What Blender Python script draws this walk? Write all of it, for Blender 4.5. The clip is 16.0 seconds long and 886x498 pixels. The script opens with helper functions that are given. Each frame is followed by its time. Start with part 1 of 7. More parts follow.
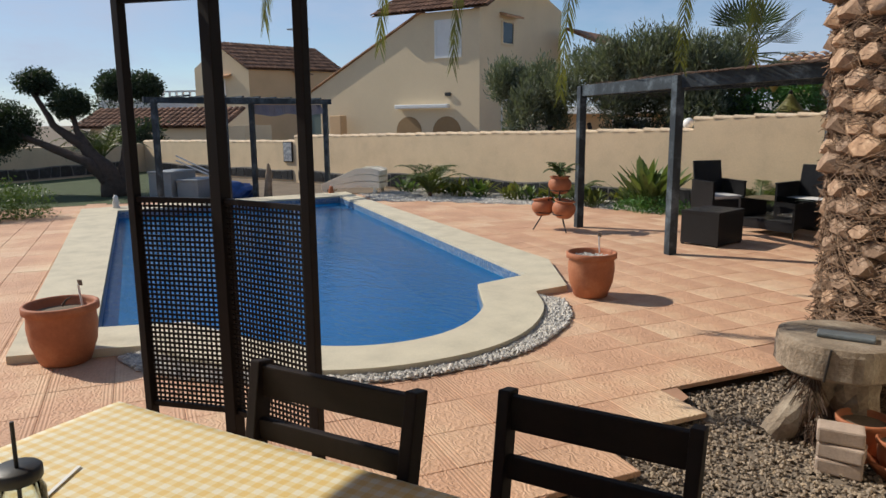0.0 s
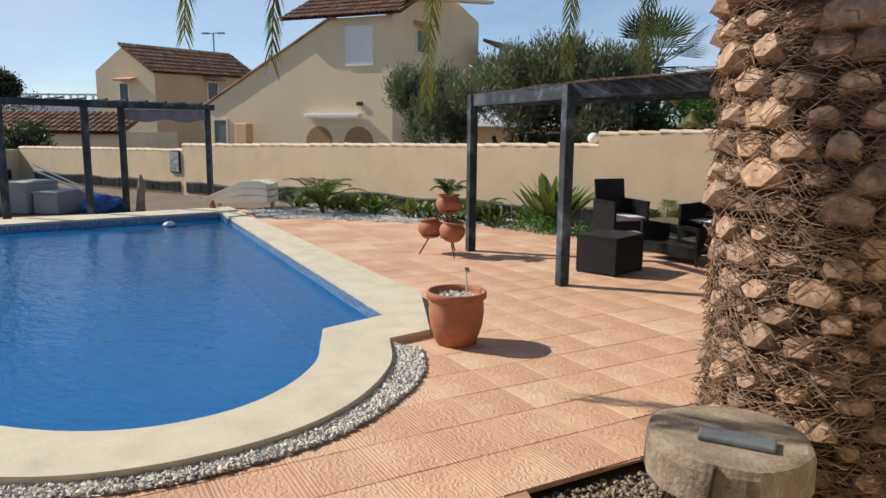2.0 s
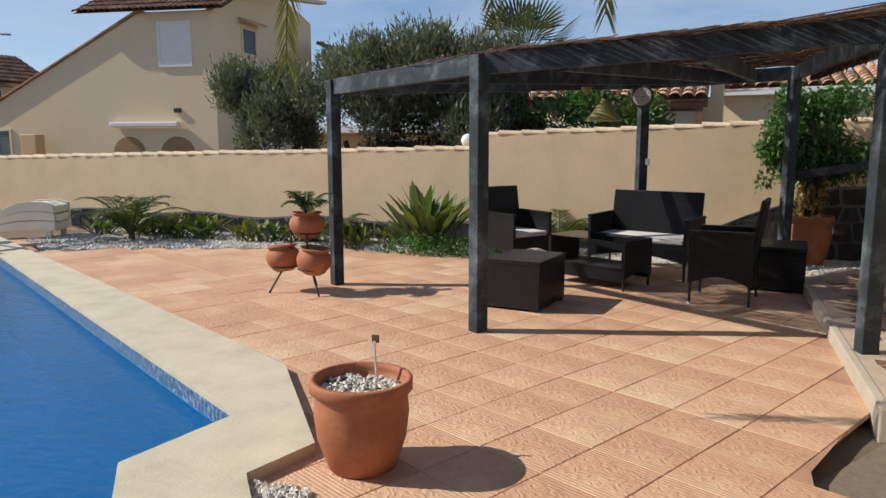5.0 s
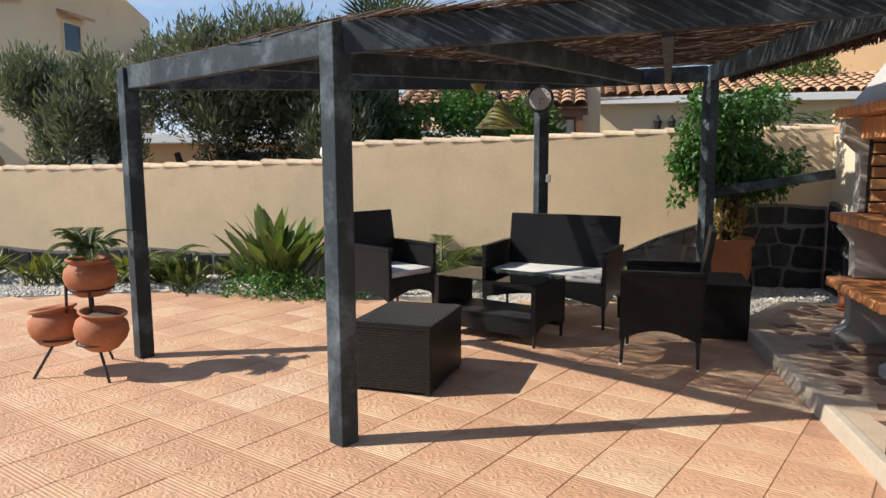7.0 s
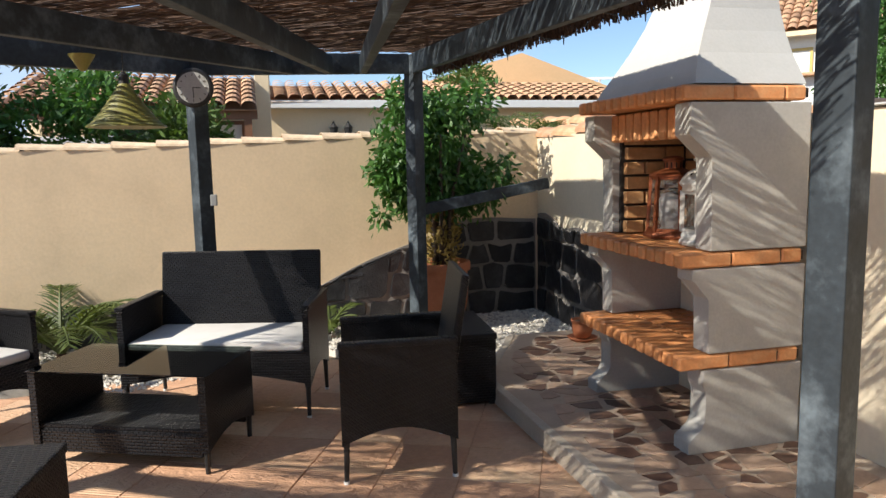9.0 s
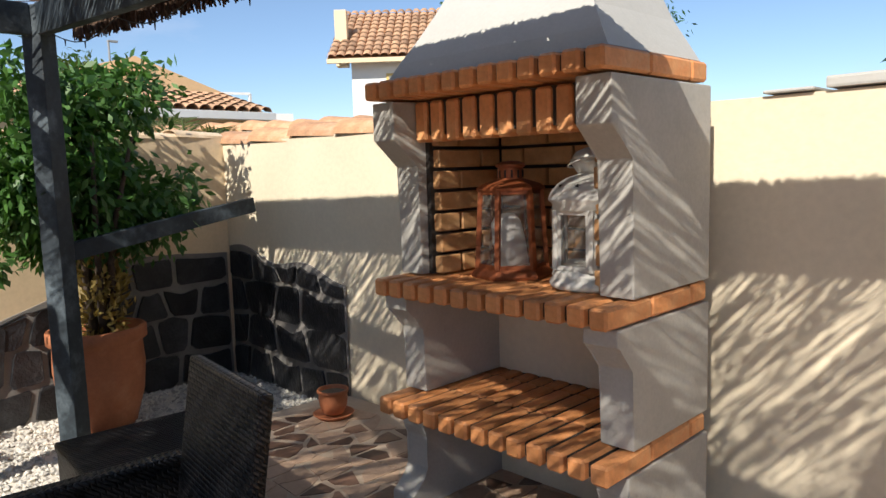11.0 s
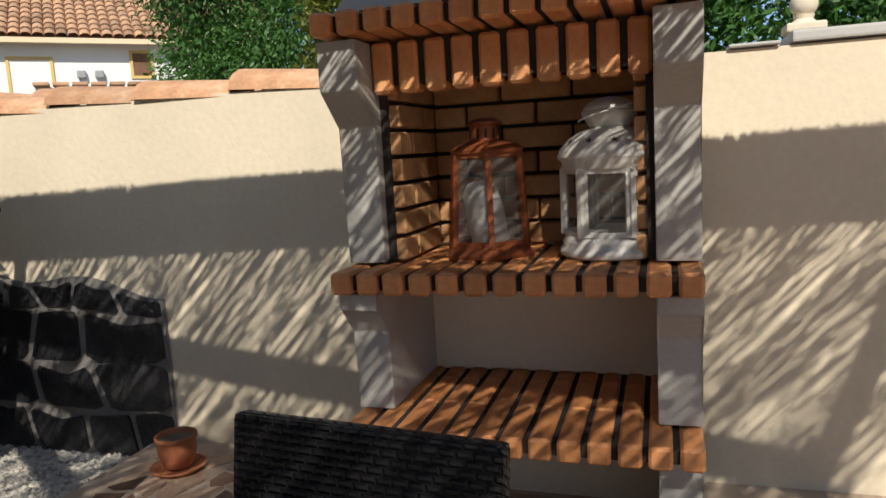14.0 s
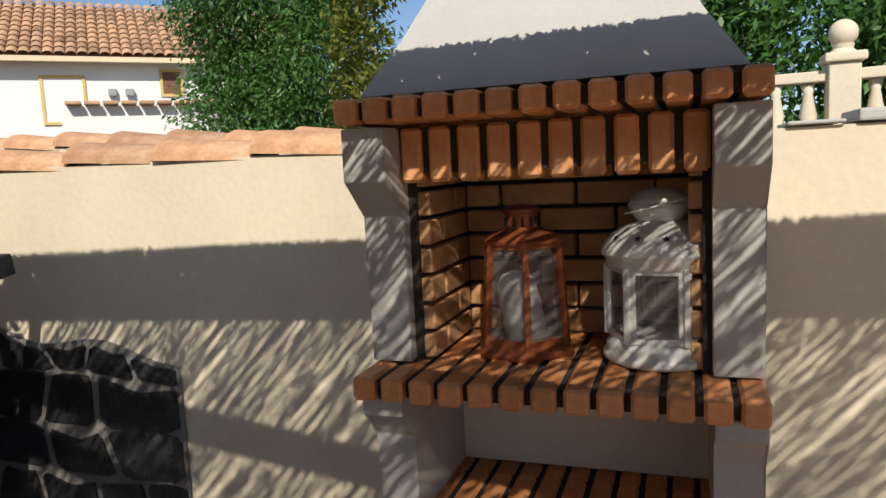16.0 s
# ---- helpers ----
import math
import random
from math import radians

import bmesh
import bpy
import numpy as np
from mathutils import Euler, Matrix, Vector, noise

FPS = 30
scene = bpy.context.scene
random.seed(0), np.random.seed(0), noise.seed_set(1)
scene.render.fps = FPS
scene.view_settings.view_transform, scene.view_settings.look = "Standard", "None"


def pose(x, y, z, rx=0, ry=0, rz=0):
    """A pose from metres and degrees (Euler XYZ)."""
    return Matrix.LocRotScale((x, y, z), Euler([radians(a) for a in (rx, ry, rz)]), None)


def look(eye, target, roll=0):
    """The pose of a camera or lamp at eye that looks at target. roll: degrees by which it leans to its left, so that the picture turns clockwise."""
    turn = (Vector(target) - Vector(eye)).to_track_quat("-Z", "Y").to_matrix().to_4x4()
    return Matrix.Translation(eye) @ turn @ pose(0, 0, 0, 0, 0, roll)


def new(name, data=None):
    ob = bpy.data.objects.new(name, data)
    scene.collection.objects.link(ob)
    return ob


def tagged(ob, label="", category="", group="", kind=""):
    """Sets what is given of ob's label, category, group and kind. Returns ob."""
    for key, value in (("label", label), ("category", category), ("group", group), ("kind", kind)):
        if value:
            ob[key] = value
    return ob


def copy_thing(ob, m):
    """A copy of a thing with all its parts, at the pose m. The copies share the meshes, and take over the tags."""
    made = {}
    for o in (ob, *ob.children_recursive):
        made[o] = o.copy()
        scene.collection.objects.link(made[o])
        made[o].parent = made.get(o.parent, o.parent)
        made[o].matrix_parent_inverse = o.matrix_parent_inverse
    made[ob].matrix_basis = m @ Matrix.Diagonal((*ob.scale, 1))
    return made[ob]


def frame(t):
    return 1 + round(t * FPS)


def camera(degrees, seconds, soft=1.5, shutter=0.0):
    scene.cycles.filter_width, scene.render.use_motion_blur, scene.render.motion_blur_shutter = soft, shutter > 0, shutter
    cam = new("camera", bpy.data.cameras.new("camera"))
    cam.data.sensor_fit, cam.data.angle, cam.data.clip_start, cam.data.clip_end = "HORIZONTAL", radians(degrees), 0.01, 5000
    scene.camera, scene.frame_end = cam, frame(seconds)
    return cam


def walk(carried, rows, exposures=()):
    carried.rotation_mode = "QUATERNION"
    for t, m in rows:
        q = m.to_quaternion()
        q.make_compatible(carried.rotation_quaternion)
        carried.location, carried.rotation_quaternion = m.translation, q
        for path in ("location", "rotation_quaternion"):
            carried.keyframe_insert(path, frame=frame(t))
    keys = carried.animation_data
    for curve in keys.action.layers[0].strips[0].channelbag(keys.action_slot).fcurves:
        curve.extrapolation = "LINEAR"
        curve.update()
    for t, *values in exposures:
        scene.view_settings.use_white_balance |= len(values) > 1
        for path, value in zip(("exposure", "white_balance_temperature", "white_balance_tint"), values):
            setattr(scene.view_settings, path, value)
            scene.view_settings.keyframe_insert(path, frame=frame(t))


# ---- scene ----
cam = camera(64.4, 16.0)
PATH = [
    (0, (2.713, 2.676, 1.46), (1.391, 4.134, 1.103), -0.5),
    (0.5, (2.739, 2.949, 1.449), (1.711, 4.629, 1.098), -0.5),
    (1, (2.715, 3.264, 1.448), (1.7, 4.953, 1.109), -0.7),
    (1.5, (2.621, 3.576, 1.451), (1.607, 5.267, 1.117), -0.6),
    (2, (2.509, 3.88, 1.457), (1.338, 5.468, 1.131), 0.6),
    (2.5, (2.251, 4.157, 1.447), (0.841, 5.538, 1.125), 0.4),
    (3, (1.985, 4.44, 1.411), (0.558, 5.805, 1.096), 0.9),
    (3.5, (1.763, 4.642, 1.412), (0.343, 6.016, 1.102), 0.8),
    (4, (1.569, 4.871, 1.336), (0.317, 6.401, 1.033), 0.3),
    (4.5, (1.355, 5.144, 1.306), (0.336, 6.84, 1.013), 0.3),
    (4.7, (1.263, 5.222, 1.294), (0.36, 6.982, 1.0), 0.1),
    (6.8, (0.639, 6.794, 1.337), (0.149, 8.715, 1.074), -0.2),
    (7, (0.601, 6.944, 1.335), (0.184, 8.883, 1.075), -0.3),
    (7.5, (0.551, 7.338, 1.357), (0.318, 9.307, 1.09), -0.2),
    (8, (0.526, 7.789, 1.378), (0.437, 9.77, 1.117), -0.5),
    (8.5, (0.486, 8.186, 1.361), (0.721, 10.155, 1.107), -1.0),
    (9, (0.521, 8.605, 1.355), (1.001, 10.531, 1.107), -1.2),
    (9.5, (0.509, 8.985, 1.344), (1.293, 10.809, 1.102), -1.3),
    (10, (0.546, 9.376, 1.332), (1.544, 11.092, 1.085), -1.6),
    (12.3, (0.629, 10.9, 1.355), (2.369, 11.85, 1.094), -2.6),
    (12.5, (0.674, 10.989, 1.368), (2.442, 11.88, 1.084), -2.8),
    (13, (0.686, 11.142, 1.332), (2.541, 11.837, 1.059), -2.8),
    (13.5, (0.56, 11.19, 1.283), (2.449, 11.785, 1.006), -2.9),
    (14, (0.446, 11.204, 1.267), (2.336, 11.798, 0.994), -3.2),
    (14.5, (0.436, 11.2, 1.3), (2.33, 11.787, 1.036), -3.1),
    (15, (0.441, 11.223, 1.383), (2.337, 11.806, 1.133), -3.2),
    (15.5, (0.5, 11.234, 1.435), (2.399, 11.814, 1.192), -3.1),
    (16, (0.616, 11.27, 1.467), (2.49, 11.927, 1.235), -2.8),
]
walk(cam, [(t, look(eye, target, roll)) for t, eye, target, roll in PATH],
     exposures=[(0, 0.08), (1, 0.36), (2, 0.3), (3.5, 0.08), (4.5, 0.13), (7, 0.48), (9, 0.74), (10, 0.72), (12.5, 0.25), (16, 0.13)])

# ---------- world, sun, exposure ----------
SUN_ELEV, SUN_AZ = radians(39.0), radians(200.0)      # the sun stands over -x, a little -y
world = bpy.data.worlds.new("world")
scene.world = world
world.use_nodes = True
wn = world.node_tree
sky = wn.nodes.new("ShaderNodeTexSky")
sky.sky_type = "NISHITA"
sky.sun_disc = False
sky.sun_elevation = SUN_ELEV
sky.sun_rotation = radians(90.0) - SUN_AZ
sky.air_density, sky.dust_density, sky.ozone_density = 0.9, 0.05, 4.0
# thin broken cloud over the blue
tc = wn.nodes.new("ShaderNodeTexCoord")
cmap = wn.nodes.new("ShaderNodeMapping")
cmap.inputs["Scale"].default_value = (1.0, 1.0, 3.2)
cl = wn.nodes.new("ShaderNodeTexNoise")
cl.inputs["Scale"].default_value, cl.inputs["Detail"].default_value, cl.inputs["Roughness"].default_value = 2.6, 7.0, 0.62
ramp = wn.nodes.new("ShaderNodeValToRGB")
ramp.color_ramp.elements[0].position, ramp.color_ramp.elements[0].color = 0.44, (0.08, 0.08, 0.08, 1)
ramp.color_ramp.elements[1].position, ramp.color_ramp.elements[1].color = 0.74, (0.88, 0.88, 0.88, 1)
cmix = wn.nodes.new("ShaderNodeMix")
cmix.data_type = "RGBA"
cmix.inputs["B"].default_value = (4.5, 5.3, 6.9, 1)
wn.links.new(tc.outputs["Generated"], cmap.inputs["Vector"])
wn.links.new(cmap.outputs["Vector"], cl.inputs["Vector"])
# more cloud towards the west, clearer blue in the north-east
csep, cgrad, cadd = wn.nodes.new("ShaderNodeSeparateXYZ"), wn.nodes.new("ShaderNodeMath"), wn.nodes.new("ShaderNodeMath")
cgrad.operation, cadd.operation = "MULTIPLY", "ADD"
cgrad.inputs[1].default_value = -0.14
wn.links.new(tc.outputs["Generated"], csep.inputs[0])
wn.links.new(csep.outputs["X"], cgrad.inputs[0])
wn.links.new(cgrad.outputs[0], cadd.inputs[0])
wn.links.new(cl.outputs["Fac"], cadd.inputs[1])
wn.links.new(cadd.outputs[0], ramp.inputs["Fac"])
wn.links.new(ramp.outputs["Color"], cmix.inputs["Factor"])
wn.links.new(sky.outputs["Color"], cmix.inputs["A"])
wn.links.new(cmix.outputs["Result"], wn.nodes["Background"].inputs["Color"])
wn.nodes["Background"].inputs["Strength"].default_value = 0.098

sun_data = bpy.data.lights.new("sun", "SUN")
sun_data.energy, sun_data.angle, sun_data.color = 4.5, radians(0.55), (1.0, 0.93, 0.82)
sun = new("sun", sun_data)
to_sun = Vector((math.cos(SUN_ELEV) * math.cos(SUN_AZ), math.cos(SUN_ELEV) * math.sin(SUN_AZ), math.sin(SUN_ELEV)))
sun.matrix_world = look(to_sun * 30, (0, 0, 0))


# ---------- materials ----------
def ramp_set(node, stops):
    e = node.color_ramp.elements
    while len(e) < len(stops):
        e.new(0.5)
    for k, (p, c) in enumerate(stops):
        e[k].position, e[k].color = p, (*c, 1)


def mat(name, colour, rough=0.7, var=0.25, scale=6.0, fine=90.0, bump=0.15, depth=0.004, metal=0.0, tint=None, piece=0.0, stretch=(1, 1, 1), spec=0.5, hues=None):
    """A surface with blotches at one scale and grain at another; piece: how far single pieces differ."""
    m = bpy.data.materials.new(name)
    m.use_nodes = True
    nt = m.node_tree
    n, ln = nt.nodes, nt.links
    b = n["Principled BSDF"]
    co = n.new("ShaderNodeTexCoord")
    mp = n.new("ShaderNodeMapping")
    mp.inputs["Scale"].default_value = stretch
    ln.new(co.outputs["Object"], mp.inputs["Vector"])
    a, f = n.new("ShaderNodeTexNoise"), n.new("ShaderNodeTexNoise")
    a.inputs["Scale"].default_value, a.inputs["Detail"].default_value, a.inputs["Roughness"].default_value = scale, 5.0, 0.6
    f.inputs["Scale"].default_value, f.inputs["Detail"].default_value = fine, 4.0
    for q in (a, f):
        ln.new(mp.outputs["Vector"], q.inputs["Vector"])
    r = n.new("ShaderNodeValToRGB")
    c = Vector(colour)
    lo, hi = c * (1 - var), Vector(tint) if tint else c * (1 + var * 0.7)
    ramp_set(r, [(0.25, lo), (0.5, c), (0.78, hi)])
    ln.new(a.outputs["Fac"], r.inputs["Fac"])
    g = n.new("ShaderNodeMix")
    g.data_type, g.blend_type = "RGBA", "MULTIPLY"
    g.inputs["Factor"].default_value = 0.5
    fr = n.new("ShaderNodeValToRGB")
    ramp_set(fr, [(0.3, (1 - var, 1 - var, 1 - var)), (0.7, (1 + var * 0.4,) * 3)])
    ln.new(f.outputs["Fac"], fr.inputs["Fac"])
    ln.new(r.outputs["Color"], g.inputs["A"])
    ln.new(fr.outputs["Color"], g.inputs["B"])
    out = g.outputs["Result"]
    if piece:
        oi, ge = n.new("ShaderNodeObjectInfo"), n.new("ShaderNodeNewGeometry")
        ad, fc = n.new("ShaderNodeMath"), n.new("ShaderNodeMath")
        ad.operation, fc.operation = "ADD", "FRACT"
        ln.new(oi.outputs["Random"], ad.inputs[0])
        ln.new(ge.outputs["Random Per Island"], ad.inputs[1])
        ln.new(ad.outputs[0], fc.inputs[0])
        pr = n.new("ShaderNodeValToRGB")
        ramp_set(pr, hues or [(0.0, (1 - piece, 1 - piece, 1 - piece)), (0.5, (1, 1, 1)), (1.0, (1 + piece * 0.5, 1 + piece * 0.4, 1 + piece * 0.2))])
        pm = n.new("ShaderNodeMix")
        pm.data_type, pm.blend_type = "RGBA", "MULTIPLY"
        pm.inputs["Factor"].default_value = 1.0
        ln.new(fc.outputs[0], pr.inputs["Fac"])
        ln.new(out, pm.inputs["A"])
        ln.new(pr.outputs["Color"], pm.inputs["B"])
        out = pm.outputs["Result"]
    ln.new(out, b.inputs["Base Color"])
    b.inputs["Roughness"].default_value, b.inputs["Metallic"].default_value = rough, metal
    b.inputs["Specular IOR Level"].default_value = spec
    if bump:
        bp = n.new("ShaderNodeBump")
        bp.inputs["Strength"].default_value, bp.inputs["Distance"].default_value = bump, depth
        mx = n.new("ShaderNodeMath")
        mx.operation = "ADD"
        ln.new(a.outputs["Fac"], mx.inputs[0])
        ln.new(f.outputs["Fac"], mx.inputs[1])
        ln.new(mx.outputs[0], bp.inputs["Height"])
        ln.new(bp.outputs["Normal"], b.inputs["Normal"])
    return m


def leaf_mat(name, colour, dark=0.55, rough=0.5):
    m = mat(name, colour, rough, 0.3, 9.0, 60.0, 0.0, piece=0.45)
    b = m.node_tree.nodes["Principled BSDF"]
    tr = m.node_tree.nodes.new("ShaderNodeBsdfTranslucent")
    ms = m.node_tree.nodes.new("ShaderNodeMixShader")
    tr.inputs["Color"].default_value = (colour[0] * 1.5, colour[1] * 1.5, colour[2] * 0.8, 1)
    ms.inputs["Fac"].default_value = 0.25
    o = m.node_tree.nodes["Material Output"]
    m.node_tree.links.new(b.outputs[0], ms.inputs[1])
    m.node_tree.links.new(tr.outputs[0], ms.inputs[2])
    m.node_tree.links.new(ms.outputs[0], o.inputs["Surface"])
    return m


def glass_mat(name, tint=(0.9, 0.95, 0.95), alpha=0.25, rough=0.02):
    m = bpy.data.materials.new(name)
    m.use_nodes = True
    n, ln = m.node_tree.nodes, m.node_tree.links
    gl, tp, mx, fr = n.new("ShaderNodeBsdfGlossy"), n.new("ShaderNodeBsdfTransparent"), n.new("ShaderNodeMixShader"), n.new("ShaderNodeFresnel")
    gl.inputs["Roughness"].default_value = rough
    tp.inputs["Color"].default_value = (*tint, 1)
    fr.inputs["IOR"].default_value = 1.5
    ln.new(fr.outputs[0], mx.inputs[0])
    ln.new(tp.outputs[0], mx.inputs[1])
    ln.new(gl.outputs[0], mx.inputs[2])
    ln.new(mx.outputs[0], n["Material Output"].inputs["Surface"])
    return m


M_SOIL = mat("soil", (0.16, 0.12, 0.08), 0.95, 0.35, 1.5, 60, 0.4)
M_TILE = mat("terracotta_paving", (0.58, 0.335, 0.205), 0.75, 0.2, 1.3, 38, 0.8, 0.006, tint=(0.68, 0.49, 0.31), piece=0.14, hues=[(0.0, (0.93, 0.92, 0.91)), (0.55, (1.0, 1.0, 1.0)), (0.80, (1.04, 1.07, 1.07)), (1.0, (1.08, 1.22, 1.28))])
M_COPING = mat("coping", (0.55, 0.49, 0.36), 0.85, 0.2, 4.0, 130, 0.35, 0.004)
M_WALL = mat("ochre_render", (0.70, 0.54, 0.35), 0.9, 0.12, 2.2, 45, 0.15, 0.008)
M_WALLW = mat("cream_render", (0.69, 0.60, 0.45), 0.9, 0.10, 2.0, 38, 0.2, 0.006)
M_CAP = mat("cap_tile", (0.56, 0.31, 0.17), 0.8, 0.3, 8.0, 60, 0.3, piece=0.22, tint=(0.66, 0.46, 0.30))
M_CAPP = mat("limewashed_cap_tile", (0.64, 0.49, 0.33), 0.85, 0.25, 8.0, 60, 0.3, piece=0.15, tint=(0.72, 0.60, 0.45))
M_SLATE = mat("slate", (0.024, 0.025, 0.029), 0.38, 0.55, 7.0, 60, 0.7, 0.008, piece=0.45, tint=(0.065, 0.066, 0.070))
M_MORTAR = mat("mortar", (0.21, 0.195, 0.18), 0.95, 0.2, 12, 100, 0.3)
M_WOODG = mat("grey_painted_wood", (0.030, 0.040, 0.049), 0.6, 0.35, 5.0, 40, 0.35, 0.003, stretch=(1, 1, 1), tint=(0.14, 0.175, 0.20), spec=0.3)
M_WOODD = mat("dark_stained_wood", (0.016, 0.010, 0.008), 0.6, 0.3, 6.0, 50, 0.3, 0.002, spec=0.2)
M_FIBRE = mat("palm_threads", (0.20, 0.125, 0.078), 0.9, 0.4, 30, 120, 0.3, piece=0.5)
M_BRUSH = mat("brushwood", (0.085, 0.05, 0.032), 0.9, 0.5, 30, 120, 0.5, piece=0.5)
M_RATTAN = mat("black_rattan", (0.012, 0.012, 0.014), 0.45, 0.3, 14, 120, 0.2)
M_CUSHION = mat("cream_cushion", (0.62, 0.60, 0.57), 0.95, 0.08, 7, 200, 0.2)
M_TERRA = mat("terracotta_pot", (0.38, 0.13, 0.055), 0.7, 0.2, 7, 60, 0.2, tint=(0.47, 0.20, 0.10))
M_BRICK = mat("refractory_brick", (0.68, 0.285, 0.105), 0.55, 0.25, 11, 70, 0.25, piece=0.18, tint=(0.70, 0.38, 0.18))
# recessed joint mortar; also colours in the dark of slots, holes and a crack
M_MORTARGAP = mat("dark_mortar_and_gaps", (0.035, 0.028, 0.024), 0.95, 0.3, 20, 100, 0.2)
M_CONC = mat("painted_concrete", (0.42, 0.405, 0.37), 0.8, 0.12, 5, 80, 0.25)
M_CONCW = mat("white_hood_paint", (0.46, 0.455, 0.43), 0.75, 0.06, 5, 80, 0.15)
M_BARK = mat("palm_fibre", (0.085, 0.050, 0.032), 0.95, 0.5, 14, 70, 0.7, 0.01)
M_STUB = mat("palm_leaf_base", (0.37, 0.235, 0.15), 0.85, 0.45, 16, 70, 0.6, piece=0.45, tint=(0.60, 0.46, 0.34))
M_LOG = mat("weathered_log", (0.27, 0.21, 0.15), 0.9, 0.4, 9, 60, 0.6, 0.008, tint=(0.42, 0.36, 0.28))
M_GRAVELW = mat("white_gravel", (0.60, 0.57, 0.52), 0.85, 0.2, 20, 90, 0.2, piece=0.4)
M_GRAVELB = mat("tan_gravel", (0.29, 0.23, 0.17), 0.9, 0.25, 20, 90, 0.2, piece=0.5)
M_POOL = mat("pool_mosaic", (0.010, 0.24, 0.50), 0.35, 0.25, 3, 55, 0.1)
M_HOUSE = mat("house_render", (0.74, 0.60, 0.40), 0.9, 0.06, 0.7, 20, 0.2)
M_HOUSEO = mat("house_render_peach", (0.70, 0.46, 0.25), 0.9, 0.08, 0.7, 20, 0.2)
M_HOUSEW = mat("house_render_white", (0.78, 0.78, 0.75), 0.9, 0.05, 0.7, 20, 0.2)
M_ROOF = mat("roof_tile", (0.22, 0.125, 0.085), 0.85, 0.35, 3, 30, 0.3, piece=0.35, tint=(0.36, 0.22, 0.15), spec=0.1)
M_ROOFL = mat("pale_roof_tile", (0.52, 0.32, 0.20), 0.95, 0.3, 3, 30, 0.3, piece=0.3, spec=0.1)
M_WHITE = mat("white_paint", (0.75, 0.75, 0.73), 0.5, 0.05, 5, 80, 0.05)
M_DARKW = mat("dark_window", (0.03, 0.035, 0.045), 0.15, 0.2, 5, 80, 0.0)
M_GREEN = leaf_mat("green_leaves", (0.075, 0.135, 0.026))
M_OLIVE = leaf_mat("olive_leaves", (0.085, 0.105, 0.055))
M_OLIVED = leaf_mat("dark_olive_leaves", (0.03, 0.05, 0.025))
M_FICUS = leaf_mat("ficus_leaves", (0.065, 0.165, 0.034), rough=0.5)
M_PALM = leaf_mat("palm_leaves", (0.075, 0.105, 0.022))
M_FROND = leaf_mat("date_palm_leaflets", (0.14, 0.155, 0.03))
M_PALMD = leaf_mat("grey_green_fronds", (0.06, 0.085, 0.04))
M_TRUNK = mat("tree_bark", (0.085, 0.06, 0.045), 0.95, 0.4, 12, 60, 0.7, 0.01)
M_GLASS = glass_mat("clear_glass")
M_CLOUDED = mat("clouded_glass", (0.34, 0.32, 0.29), 0.12, 0.35, 9, 60, 0.05)
cg = M_CLOUDED.node_tree
ctp, cmx = cg.nodes.new("ShaderNodeBsdfTransparent"), cg.nodes.new("ShaderNodeMixShader")
cmx.inputs["Fac"].default_value = 0.74
cg.links.new(cg.nodes["Principled BSDF"].outputs[0], cmx.inputs[1])
cg.links.new(ctp.outputs[0], cmx.inputs[2])
cg.links.new(cmx.outputs[0], cg.nodes["Material Output"].inputs["Surface"])
M_BRICKT = mat("pale_lining_brick", (0.56, 0.30, 0.13), 0.65, 0.2, 11, 70, 0.25, piece=0.18, tint=(0.68, 0.42, 0.22))
M_SMOKE = glass_mat("table_glass", (0.55, 0.62, 0.60))
M_COPPER = mat("rusty_copper", (0.30, 0.085, 0.03), 0.5, 0.3, 20, 120, 0.2, metal=0.4)
M_METALW = mat("white_enamel", (0.62, 0.60, 0.55), 0.45, 0.1, 15, 120, 0.1)
M_CREAMC = mat("cream_plastic", (0.84, 0.78, 0.64), 0.9, 0.06, 3, 90, 0.2)
M_IRON = mat("black_iron", (0.02, 0.02, 0.02), 0.5, 0.2, 20, 120, 0.1)
M_PLASTICG = mat("grey_plastic", (0.30, 0.31, 0.31), 0.6, 0.1, 8, 80, 0.1)


# ---------- small tools ----------
def part(name, bm, material, parent=None, label="", smooth=False, recalc=True):
    me = bpy.data.meshes.new(name)
    if recalc:
        bmesh.ops.recalc_face_normals(bm, faces=bm.faces)
    bm.to_mesh(me)
    bm.free()
    if smooth:
        me.polygons.foreach_set("use_smooth", [True] * len(me.polygons))
    me.materials.append(material)
    ob = new(name, me)
    if parent:
        ob.parent = parent
    if label:
        ob["label"] = label
    return ob


def thing(name, m, label, category, group="", kind=""):
    ob = new(name)
    ob.empty_display_size = 0.1
    ob.matrix_world = m
    return tagged(ob, label, category, group, kind)


def box(bm, centre, size, rot=(0, 0, 0), bevel=0.0):
    m = Matrix.LocRotScale(centre, Euler([radians(a) for a in rot]), None)
    r = bmesh.ops.create_cube(bm, size=1.0, matrix=m @ Matrix.Diagonal((*size, 1)))
    if bevel:
        es = list({e for v in r["verts"] for e in v.link_edges})
        bmesh.ops.bevel(bm, geom=es, offset=bevel, segments=2, affect="EDGES", profile=0.6)
    return bm


def boxes(items, bevel=0.0):
    bm = bmesh.new()
    for it in items:
        box(bm, *it, bevel=bevel)
    return bm


